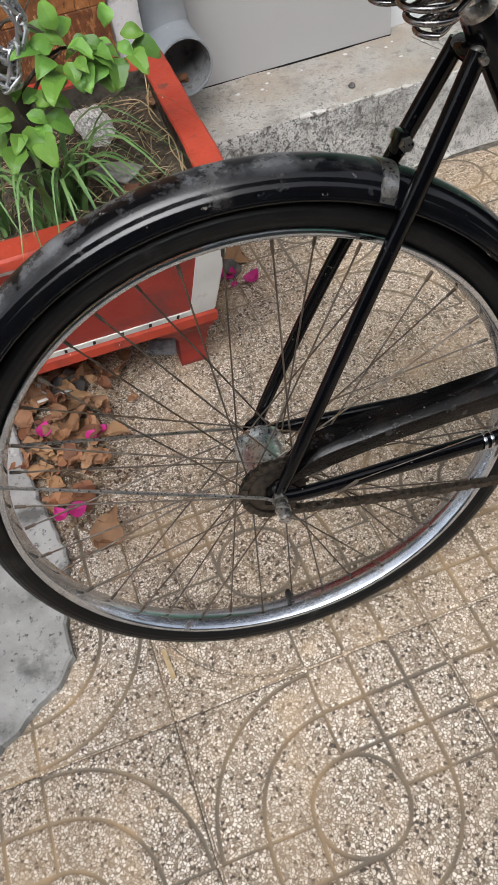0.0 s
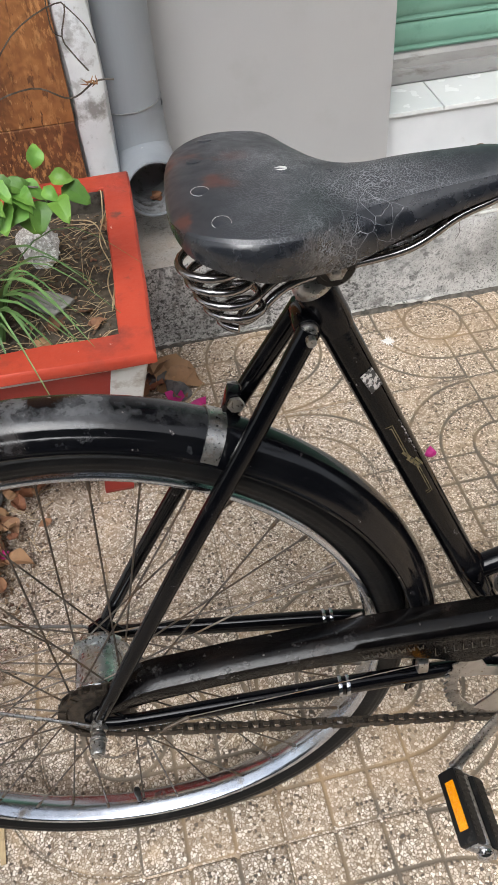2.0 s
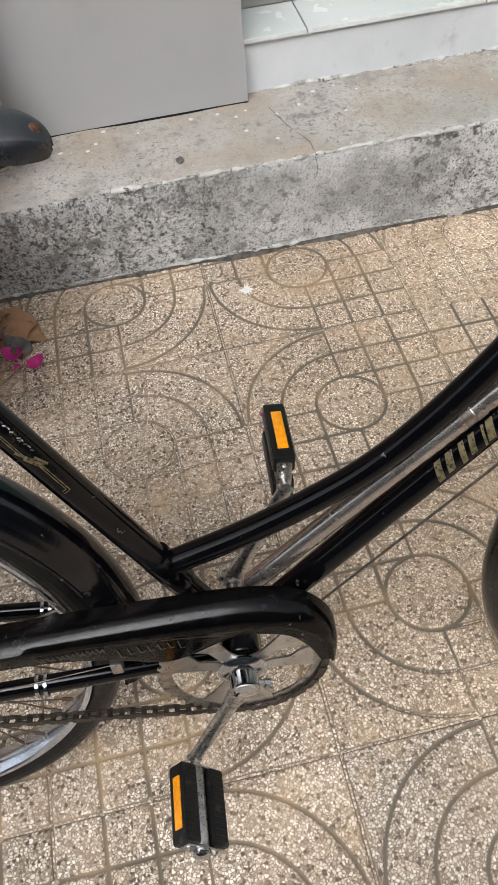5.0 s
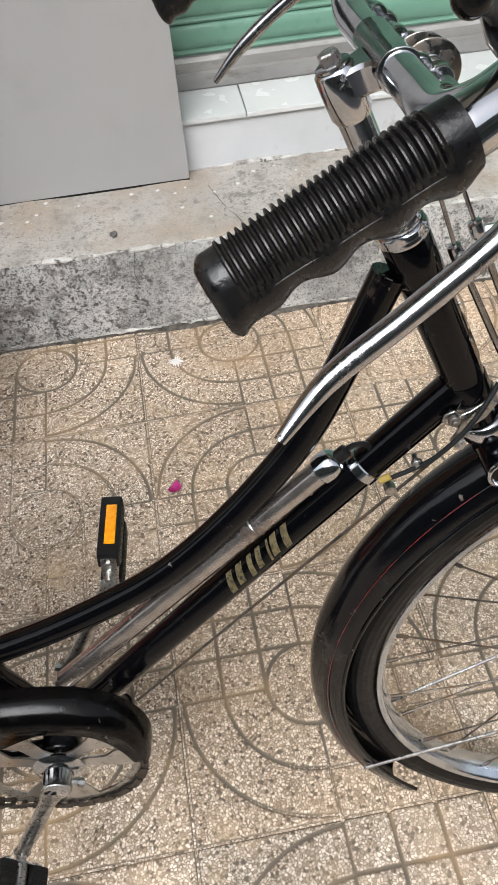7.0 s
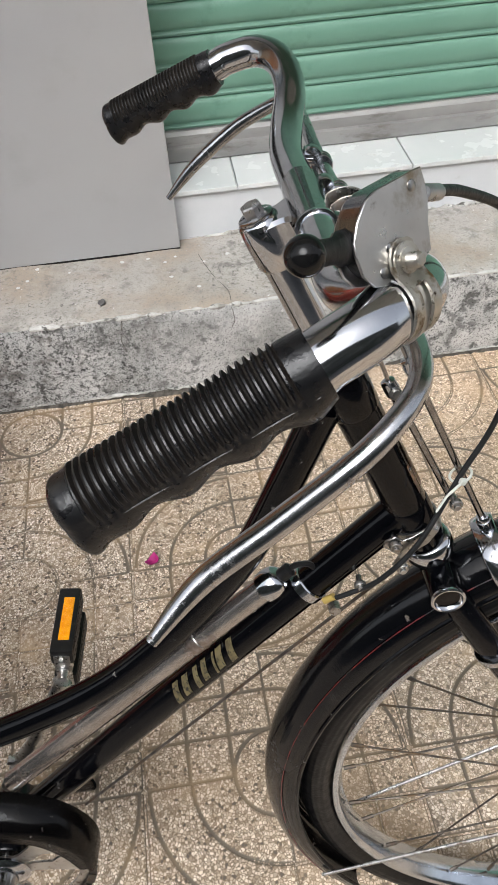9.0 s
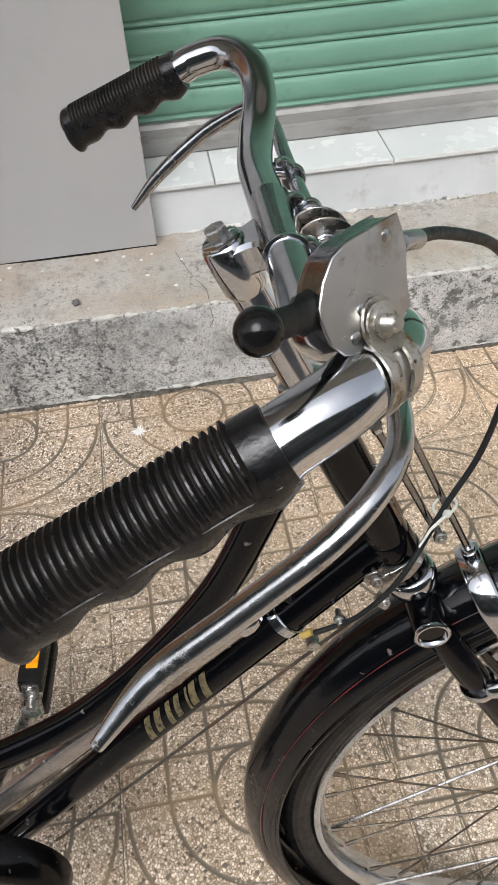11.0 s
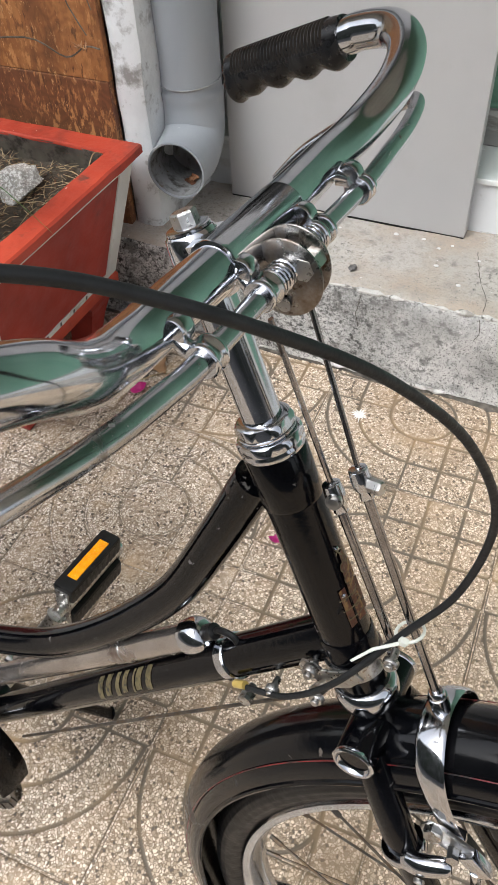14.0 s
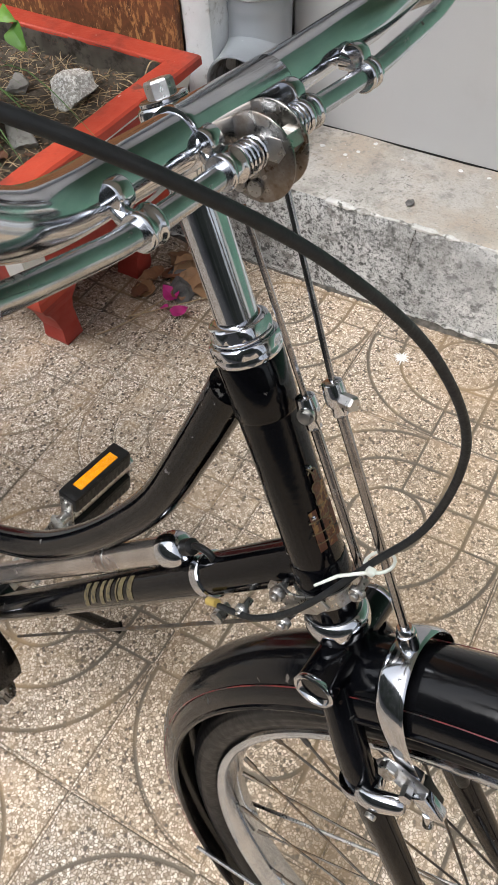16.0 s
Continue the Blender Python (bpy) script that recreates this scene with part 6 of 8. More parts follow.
strap = part("clamp_strap", strap_grid(strap_run, None), M_STAINED, shifter, "bent steel strap, stained brown")
for inner in (-2.3, 2.3):
    prong = [(v.x * 1000, v.y * 1000, 6.3) for v in spline([(-0.0268, 0.0065, 0), (-0.031, 0.0090, 0), (-0.036, 0.0092, 0), (-0.041, 0.0070, 0), (-0.0448, 0.0025, 0), (-0.0462, -0.0030, 0), (-0.0455, -0.0085, 0)], 3)]
    part("strap_prong", strap_grid(prong, inner), M_STAINED, strap)
fd = (Vector((0.848, -0.170, 1.049)) - Vector((0.842, -0.177, 1.052))).normalized()
part("ferrule", lathe([(0.0024, -0.002), (0.0030, 0.0), (0.0030, 0.0085), (0.0025, 0.010)], (0.842, -0.177, 1.052), fd, 16), M_ZINC, shifter, "grey metal cable ferrule")
cable_pts = [(0.8473, -0.1700, 1.0494), (0.8620, -0.1506, 1.0405), (0.8900, -0.1190, 1.0190), (0.9160, -0.0780, 0.9840), (0.9392, -0.0370, 0.9348), (0.9540, -0.0110, 0.8768), (0.9472, -0.0040, 0.8145), (0.9264, -0.0090, 0.772), (0.8970, -0.0240, 0.722), (0.870, -0.026, 0.688), (0.848, -0.022, 0.670), (0.829, -0.018, 0.658)]
cable = part("gear_cable", tube(cable_pts, 0.0021, 12, 8), M_CABLE, bike, "dark grey gear cable looping ahead of the bar")
part("ferrule", lathe([(0.0030, 0), (0.0030, 0.010)], (0.8345, -0.0195, 0.664), (-0.7, 0.1, -0.5), 10), M_YELLOW, cable, "yellow cable ferrule")
zt = bmesh.new()
sweep(zt, [(0.9285 + 0.0075 * math.cos(a * math.pi / 8), -0.0035 + 0.0080 * math.sin(a * math.pi / 8), 0.768 + 0.003 * math.cos(a * math.pi / 8)) for a in range(16)], 0.0010, 6, closed=True)
box((0.0048, 0.0040, 0.0045), pose(0.9275, -0.0125, 0.7690, 10, 20, 15), 0.0008, zt)
sweep(zt, [(0.926, -0.0135, 0.768), (0.914, -0.022, 0.765), (0.905, -0.030, 0.758)], [0.0011, 0.0010, 0.0008], 6)
part("cable_tie", zt, M_WHITE, bike, "white nylon cable tie")
DTD = (DT - BB).normalized()
part("cable_clip", lathe([(0.0155, -0.005), (0.0165, -0.004), (0.0165, 0.004), (0.0155, 0.005)], BB + DTD * 0.484, DTD, 24), M_CHROME, bike, "chrome clip round the down tube")
part("clip_screw", lathe([(0.005, -0.006), (0.005, 0.002), (0.003, 0.002), (0.003, 0.008)], (0.835, -0.016, 0.648), (0, 1, 0), 8), M_STEEL, bike)

# pump along the down tube
PA, PB = Vector((0.5085, -0.002, 0.3975)), Vector((0.784, -0.002, 0.664))
pd = (PB - PA).normalized()
pump = part("pump", sweep(bmesh.new(), [PA, PA + pd * 0.30, PB], 0.0108, 22), M_BRONZE, bike, "tarnished metal pump along the down tube")
part("pump_cap", lathe([(0.0108, -0.006), (0.0132, -0.004), (0.0135, 0.004), (0.0115, 0.011), (0.0075, 0.0145), (0.002, 0.0150)], PB, pd, 28), M_CHROME, pump, "domed chrome pump end")
part("pump_joint", lathe([(0.0108, -0.001), (0.0113, 0.0), (0.0108, 0.001)], PA + pd * 0.298, pd, 24), M_STEEL, pump)
part("pump_nozzle", lathe([(0.006, 0.012), (0.006, 0.024), (0.003, 0.026)], PB, pd, 12), M_PLASTIC, pump)
part("pump_hose", tube([PB + pd * 0.024, (0.807, -0.003, 0.686), (0.818, -0.004, 0.686), (0.825, -0.005, 0.672)], 0.0026, 8, 5), M_PLASTIC, pump, "short black hose")
part("pump_peg", sweep(bmesh.new(), [PA - pd * 0.012, PA], [0.006, 0.010], 12), M_STEEL, pump)


def lettering(a, b, count, high, wide, mat, normal, parent, name="letter_bar", slant=0.0):
    """Plain bars in a row from a to b, lying on a surface with that outward normal."""
    a, b, n = Vector(a), Vector(b), Vector(normal).normalized()
    t = (b - a).normalized()
    n = (n - t * n.dot(t)).normalized()
    u = n.cross(t)
    base = Matrix((t, u, n)).transposed().to_4x4()
    r = random.Random(count)
    for k in range(count):
        c = a + (b - a) * ((k + 0.5) / count)
        h = high * r.choice((1.0, 1.0, 0.92))
        part(name, box((wide * r.uniform(0.75, 1.0), h, 0.0006), Matrix.Translation(c) @ base @ pose(0, 0, 0, 0, 0, slant)), mat, parent, smooth=False)


down_tube = [o for o in bike.children if o.name.startswith("down_tube")][0]
seat_tube = [o for o in bike.children if o.name.startswith("seat_tube")][0]
nrm = Vector((-0.25, -0.86, 0.45)).normalized()
nd = (nrm - DTD * nrm.dot(DTD)).normalized()
s_ = 0.310
for k, w_ in enumerate((0.0150, 0.0160, 0.0120, 0.0130, 0.0055, 0.0155, 0.0150)):
    up_, low_, sl = -0.0095, 0.0090 - 0.002 * (k % 2), 0.0095
    mark = bmesh.new()
    for j in range(5):
        o_ = (j - 2) * w_ * 0.105
        painted_line(mark, BB, DTD, nd, 0.0151, [(s_ + o_, low_), (s_ + sl + o_, up_)], w_ * 0.085 if j in (1, 3) else w_ * 0.10)
    part("gilt_mark", mark, M_GOLD, down_tube, "worn gilt slanted mark")
    s_ += w_ * 0.62 + 0.0048
ns = Vector((0.3, -0.90, 0.2))
ns = (ns - st * ns.dot(st)).normalized()
for pts_, w_ in (([(0.150, 0.009), (0.150, 0.003), (0.192, 0.003)], 0.0009), ([(0.153, 0.007), (0.153, 0.005), (0.190, 0.005)], 0.0009), ([(0.205, -0.001), (0.247, -0.001), (0.247, 0.005)], 0.0009), ([(0.207, 0.001), (0.244, 0.001), (0.244, 0.005)], 0.0009), ([(0.186, 0.006), (0.200, 0.001)], 0.0030), ([(0.196, 0.004), (0.210, -0.001)], 0.0042), ([(0.200, -0.002), (0.212, -0.005)], 0.0022)):
    part("gilt_line", painted_line(bmesh.new(), SEAT, st, ns, 0.0148, pts_, w_), M_GOLD, seat_tube)
dots_ = bmesh.new()
for k in range(11):
    painted_line(dots_, SEAT, st, ns, 0.0148, [(0.150 + 0.0042 * k, -0.0045 - 0.0012 * (k % 2)), (0.1522 + 0.0042 * k, -0.0058)], 0.0012)
part("worn_writing", dots_, M_STICKER, seat_tube, "row of worn pale flecks")
lettering(SEAT + st * 0.082 + ns * 0.0149, SEAT + st * 0.108 + ns * 0.0149, 1, 0.013, 0.024, M_STICKER, ns, seat_tube, "worn_patch", slant=5)

# ---- chainset ----
CL = -0.047
ring = bmesh.new()
N_T = 46
prev = None
first = None
for k in range(N_T * 4):
    a = 2 * math.pi * k / (N_T * 4)
    ro = 0.0935 if k % 4 in (0, 1) else 0.0895
    quad = [ring.verts.new(BB + Vector((r * math.cos(a), CL + y, r * math.sin(a)))) for r, y in ((ro, -0.0011), (0.0775, -0.0011), (0.0775, 0.0011), (ro, 0.0011))]
    if prev:
        for j in range(4):
            ring.faces.new((prev[j], prev[(j + 1) % 4], quad[(j + 1) % 4], quad[j]))
    else:
        first = quad
    prev = quad
for j in range(4):
    ring.faces.new((prev[j], prev[(j + 1) % 4], first[(j + 1) % 4], first[j]))
chainring = part("chainring", ring, M_STEEL, bike, "dull steel toothed chainring with broad arms")
for k in range(3):
    m_arm = Matrix.Translation(BB + Vector((0, CL, 0))) @ Euler((radians(90), 0, 0)).to_matrix().to_4x4() @ pose(0, 0, 0, 0, 0, 120 * k + 20)
    for side_ in (-1, 1):
        part("ring_arm", plate([(0.012, side_ * 0.002), (0.034, side_ * 0.003), (0.052, side_ * 0.010), (0.066, side_ * 0.004), (0.079, side_ * 0.004), (0.076, side_ * 0.022), (0.068, side_ * 0.041), (0.055, side_ * 0.033), (0.044, side_ * 0.026), (0.028, side_ * 0.018), (0.010, side_ * 0.016)][::side_], 0.0024, m_arm), M_PLATE, chainring, smooth=False)
part("boss", lathe([(0.026, -0.001), (0.028, -0.004), (0.024, -0.008), (0.0165, -0.010), (0.0160, -0.028), (0.012, -0.031)], BB + Vector((0, CL, 0)), (0, 1, 0), 30), M_CHROME, chainring, "bright chrome boss")


def crank(sgn, d, name_label):
    a, b = BB + Vector((0, sgn * 0.067, 0)), BB + Vector((d[0], sgn * 0.076, d[1]))
    bm = sweep(bmesh.new(), spline([a, a + (b - a) * 0.08, a + (b - a) * 0.5, a + (b - a) * 0.93, b], 4), [0.0135] * 3 + [0.0125] * 3 + [0.0095] * 5 + [0.0085] * 3 + [0.0105] * 3, 14, flat=0.62, up=(d[1], 0, -d[0]))
    lathe([(0.0145, -0.010), (0.0155, -0.008), (0.0155, 0.008), (0.0145, 0.010)], a, (0, 1, 0), 22, bm)
    c = part("crank", bm, M_STEEL, bike, name_label)
    part("cotter_pin", lathe([(0.0038, -0.018), (0.0038, 0.018), (0.0055, 0.018), (0.0055, 0.023)], a + Vector((0.006, 0, 0.004)), (-d[1], 0, d[0]), 8), M_STEEL, c)
    return b


def pedal(end, sgn, tilt, label):
    """Two rubber blocks on an axle between end plates, with amber reflectors set in the outer edges."""
    p = part("pedal", lathe([(0.0062, 0.0), (0.0062, 0.010), (0.0075, 0.011), (0.0075, 0.016), (0.0068, 0.018), (0.0066, 0.098), (0.0098, 0.101), (0.0098, 0.107), (0.007, 0.110), (0.003, 0.111)], end, (0, sgn, 0), 16), M_STEEL, bike, label)
    turn = Matrix.Translation(end) @ Euler((0, radians(tilt), 0)).to_matrix().to_4x4()
    for s2 in (-1, 1):
        blk = box((0.0225, 0.088, 0.025), turn @ pose(s2 * 0.0205, sgn * 0.058, 0), 0.004)
        part("pedal_block", blk, M_PLASTIC, p, "black ribbed rubber block")
        part("reflector", box((0.003, 0.058, 0.012), turn @ pose(s2 * 0.0313, sgn * 0.058, 0.001), 0.001), M_ORANGE, p, "bright amber reflector")
        for k in range(12):
            part("tread_rib", box((0.017, 0.0036, 0.0006), turn @ pose(s2 * 0.0205, sgn * (0.021 + 0.0067 * k), 0.0126)), M_PLASTIC, p, smooth=False)
    for off in (0.0130, 0.1030):
        part("end_plate", box((0.050, 0.0022, 0.017), turn @ pose(0, sgn * off, 0), 0.001), M_STEEL, p, "dull steel end plate")
        for s2 in (-1, 1):
            part("plate_nut", lathe([(0.0040, -0.0005), (0.0040, 0.0026), (0.0020, 0.0030), (0.0018, 0.0046)], turn @ Vector((s2 * 0.0185, sgn * (off + (0.0011 if off > 0.05 else -0.0040)), 0)), (0, sgn, 0), 6), M_STEEL, p, smooth=False)
    part("axle_cap", lathe([(0.0098, 0.0), (0.0104, 0.001), (0.0100, 0.006), (0.0072, 0.0088), (0.001, 0.0096)], turn @ Vector((0, sgn * 0.1042, 0)), (0, sgn, 0), 20), M_CHROME, p, "domed chrome axle cap")
    part("axle_tube", lathe([(0.0092, 0.0), (0.0092, 0.084), (0.0080, 0.086)], turn @ Vector((0, sgn * 0.0155, 0)), (0, sgn, 0), 18), M_STEEL, p, "dull steel axle tube")
    return p


e1 = crank(-1, (-0.075, -0.143), "worn steel crank")
e2 = crank(1, (0.075, 0.143), "worn steel crank")
pedal(e1, -1, 48, "black rubber pedal with amber reflectors")
pedal(e2, 1, 95, "black rubber pedal with amber reflectors")

# chain: lower run, up round the chainring, and back under the guard
ch = []
low = spline([(R_HUB.x, CL, R_HUB.z - 0.0405), (0.12, CL, 0.287), (0.25, CL, 0.260), (0.38, CL, 0.236), (BB.x, CL, BB.z - 0.0915)], 12)
ch += low
ch += [BB + Vector((0.0915 * math.cos(a), CL, 0.0915 * math.sin(a))) for a in np.linspace(-math.pi / 2, math.pi / 2 + 0.1, 24)[1:]]
ch += [Vector((0.30, CL, 0.396)), Vector((R_HUB.x, CL, R_HUB.z + 0.0405))]
ch += [R_HUB + Vector((0.0405 * math.cos(a), CL, 0.0405 * math.sin(a))) for a in np.linspace(math.pi / 2, 3 * math.pi / 2, 12)[1:-1]]
path_len = [0.0]
for a, b in zip(ch, ch[1:]):
    path_len.append(path_len[-1] + (b - a).length)
total = path_len[-1] + (ch[0] - ch[-1]).length
ch.append(ch[0])
path_len.append(total)
cm = bmesh.new()
count = int(total / 0.0127)


def along(s):
    for k in range(len(ch) - 1):
        if path_len[k + 1] >= s:
            return ch[k].lerp(ch[k + 1], (s - path_len[k]) / max(path_len[k + 1] - path_len[k], 1e-9))
    return ch[-1]


for k in range(count):
    a, b = along(total * k / count), along(total * (k + 1) / count)
    mid, t = (a + b) / 2, (b - a).normalized()
    ang = -math.degrees(math.atan2(t.z, t.x))
    wide = 0.0046 if k % 2 else 0.0032
    for s2 in (-1, 1):
        box((0.0195, 0.0011, 0.0084), pose(mid.x, mid.y + s2 * wide, mid.z, 0, ang, 0), 0.0, cm)
    sweep(cm, [a + Vector((0, -0.005, 0)), a + Vector((0, 0.005, 0))], 0.0034, 7)
part("chain", cm, M_GREASE, bike, "rusty greased roller chain", smooth=False)

# chain guard
gu = [(0.0119, 0.3850), (0.0546, 0.4150), (0.1190, 0.4250), (0.1825, 0.4320), (0.2976, 0.4395), (0.4067, 0.4415), (0.4780, 0.4405), (0.5250, 0.4335), (0.5600, 0.4150), (0.5815, 0.3850), (0.5900, 0.3540), (0.5880, 0.3250)]
gd = [(0.0119, 0.3700), (0.0446, 0.3790), (0.1091, 0.3900), (0.1726, 0.3970), (0.2877, 0.4000), (0.3565, 0.3880), (0.4050, 0.3695), (0.4320, 0.3730), (0.4760, 0.3985), (0.5290, 0.3880), (0.5550, 0.3600), (0.5690, 0.3265)]
U = [(v.x, v.y) for v in spline([(x, z, 0) for x, z in gu], 6)]
D = [(v.x, v.y) for v in spline([(x, z, 0) for x, z in gd], 6)]
gb = bmesh.new()
rows = []
for (ux, uz), (dx, dz) in zip(U, D):
    sect = []
    for f, y in ((-0.02, -0.036), (0.03, -0.030), (0.0, -0.034), (0.02, -0.048), (0.10, -0.060), (0.26, -0.0665), (0.38, -0.067), (0.44, -0.0645), (0.52, -0.0640), (0.94, -0.0640), (1.0, -0.0625), (1.0, -0.060)):
        sect.append((ux + (dx - ux) * f, y, uz + (dz - uz) * f))
    sect = sect[2:]
    rows.append([gb.verts.new(q) for q in sect])
for a, b in zip(rows, rows[1:]):
    for k in range(len(a) - 1):
        gb.faces.new((a[k], a[k + 1], b[k + 1], b[k]))
bmesh.ops.solidify(gb, geom=gb.faces[:], thickness=0.0014)
chain_guard = part("chain_guard", gb, M_CASE, bike, "long black chain guard, brown with wear along its side")
for k in range(7):
    x = 0.290 + 0.0098 * k
    part("faded_mark", painted_line(bmesh.new(), (0, 0.1349, 0.3965), (1, 0, 0.045), (0, -1, 0), 0.2, [(x, -0.0034), (x + 0.0028, 0.0034), (x + 0.0040, -0.0006), (x + 0.0066, 0.0026), (x + 0.0058, -0.0034)], 0.0012), M_DIMGOLD, chain_guard)
for k in range(7):
    x = 0.368 + 0.0100 * k
    tall_ = 0.0085 if k in (0, 6) else 0.0048
    part("faded_mark", painted_line(bmesh.new(), (0, 0.1349, 0.3945), (1, 0, 0.02), (0, -1, 0), 0.2, [(x, -0.0056), (x + 0.0015, tall_), (x + 0.0056, tall_ - 0.0012)], 0.0010), M_DIMGOLD, chain_guard)
part("guard_clip", box((0.012, 0.012, 0.018), pose(0.359, -0.056, 0.367), 0.002), M_STEEL, chain_guard)
# kickstand on the far side
part("kickstand", tube([(0.452, 0.030, 0.290), (0.462, 0.055, 0.265), (0.480, 0.120, 0.150), (0.494, 0.178, 0.044), (0.499, 0.189, 0.029)], [0.010, 0.008, 0.008, 0.0078, 0.010], 14, 4), M_ENAMEL, bike, "black prop stand leg")

# ---- saddle ----
saddle = part("saddle", sweep(bmesh.new(), [(0.235, -0.030, 0.8525), (0.235, 0.030, 0.8525)], 0.006, 10), M_STEEL, bike, "cracked black leather sprung saddle")
stations = [(0.155, 0.024, 0.9065, 0.003, 0.004, 0.0), (0.158, 0.050, 0.9115, 0.004, 0.009, 0.0), (0.168, 0.076, 0.9155, 0.005, 0.017, 0.0), (0.188, 0.094, 0.9180, 0.006, 0.024, 0.02), (0.211, 0.100, 0.9170, 0.006, 0.030, 0.03), (0.235, 0.095, 0.9150, 0.006, 0.0345, 0.10), (0.255, 0.080, 0.9110, 0.008, 0.039, 0.20), (0.275, 0.063, 0.9085, 0.009, 0.0400, 0.20), (0.300, 0.049, 0.9080, 0.009, 0.0325, 0.10), (0.330, 0.041, 0.9105, 0.009, 0.0260, 0.05), (0.365, 0.034, 0.9110, 0.008, 0.0185, 0.03), (0.392, 0.029, 0.9110, 0.007, 0.0150, 0.02), (0.410, 0.0225, 0.9070, 0.006, 0.0155, 0.0), (0.4205, 0.0155, 0.9015, 0.005, 0.0135, 0.0), (0.4255, 0.0095, 0.8965, 0.004, 0.0105, 0.0), (0.4280, 0.003, 0.8915, 0.002, 0.006, 0.0)]
cols = []
for c in range(6):
    cols.append([v.z for v in spline([(0, 0, q[c]) for q in stations], 5)])
sb = bmesh.new()
rows = []
for X, hw, top, crown_d, drop, inw in zip(*cols):
    row = []
    rise = min(max((X - 0.235) / 0.055, 0.0), 1.0)
    nose = min(max((X - 0.300) / 0.110, 0.0), 1.0)
    kt = 0.97 - 0.33 * rise * rise * (3 - 2 * rise) + 0.22 * nose
    for k in range(41):
        w = -1 + 2 * k / 40
        u = abs(w)
        sg = 1 if w > 0 else -1
        if u < 0.6:
            q = u / 0.6
            y, z = hw * q * kt, top - crown_d * q * q
        else:
            q = (u - 0.6) / 0.4
            y = hw * (kt + (1.0 - kt) * (1 - (1 - q) ** 1.6) + 0.04 * math.sin(math.pi * q) - inw * q * q)
            z = top - crown_d - drop * (q * 0.70 + 0.30 * q * q)
        row.append(sb.verts.new((X, sg * y, z)))
    rows.append(row)
for a, b in zip(rows, rows[1:]):
    for k in range(40):
        sb.faces.new((a[k], a[k + 1], b[k + 1], b[k])).material_index = 1 if k < 7 or k > 32 else 0
bmesh.ops.recalc_face_normals(sb, faces=sb.faces)
bmesh.ops.solidify(sb, geom=sb.faces[:], thickness=0.0045)
top_ob = part("leather_top", sb, M_LEATHER, saddle, "cracked black leather with red-brown worn patches and smooth flanks")
top_ob.data.materials.append(M_FLANK)


def on_saddle(X, f):
    """The seat's surface at X, at the share f of its half width."""
    k = min(range(len(cols[0])), key=lambda i: abs(cols[0][i] - X))
    return Vector((X, cols[1][k] * 0.97 * f, cols[2][k] - cols[3][k] * f * f))


for X, f in ((0.179, -0.33), (0.189, -0.81), (0.179, 0.33), (0.189, 0.81), (0.2232, -0.95)):
    part("rivet", lathe([(0.0062, -0.001), (0.0062, 0.0003), (0.0048, 0.0006), (0.001, 0.0007)], on_saddle(X, f), (0, f * 0.35, 1), 20), M_LEATHER, saddle, "flat worn saddle rivet")
    if f in (-0.33, -0.81):
        part("rivet_edge", lathe([(0.0060, 0.0001), (0.00622, 0.0001), (0.00622, 0.0005), (0.0060, 0.0005)], on_saddle(X, f), (0, f * 0.35, 1), 24, closed=True), M_TRIM, saddle)
for sgn in (-1, 1):
    part("rivet", lathe([(0.0050, -0.001), (0.0050, 0.0003), (0.001, 0.0005)], (0.3915, sgn * 0.0297, 0.8985), (0.1, sgn, 0.25), 20), M_FLANK, saddle, "flat rusty side rivet")
    part("rivet_edge", lathe([(0.0049, 0.0), (0.0053, 0.0), (0.0053, 0.0007), (0.0049, 0.0007)], (0.3915, sgn * 0.0297, 0.8985), (0.1, sgn, 0.25), 22, closed=True), M_RUSTRED, saddle)
part("nose_plate", lathe([(0.0062, -0.004), (0.0056, -0.0008), (0.0036, 0.0006), (0.001, 0.0010)], (0.4222, -0.0070, 0.8975), (0.80, -0.50, 0.45), 22), M_RUSTRED, saddle, "bare rusty nose plate")
for X, w in ((0.237, 0.0044), (0.270, 0.0040), (0.308, 0.0040)):
    q = on_saddle(X, 0.0) + Vector((0, 0, -0.0004))
    part("vent_slot", sweep(bmesh.new(), [q + Vector((w * math.cos(k * math.pi / 8), 0.0022 * math.sin(k * math.pi / 8), 0)) for k in range(16)], 0.0007, 6, closed=True), M_TRIM if X < 0.24 else M_LEATHER, saddle, "small metal-edged vent slot")
part("cantle_plate", tube([(0.200, -0.090, 0.8880), (0.176, -0.072, 0.8935), (0.166, -0.045, 0.8970), (0.163, 0.0, 0.8990), (0.166, 0.045, 0.8970), (0.176, 0.072, 0.8935), (0.200, 0.090, 0.8880)], 0.0040, 10, 6), M_STEEL, saddle)
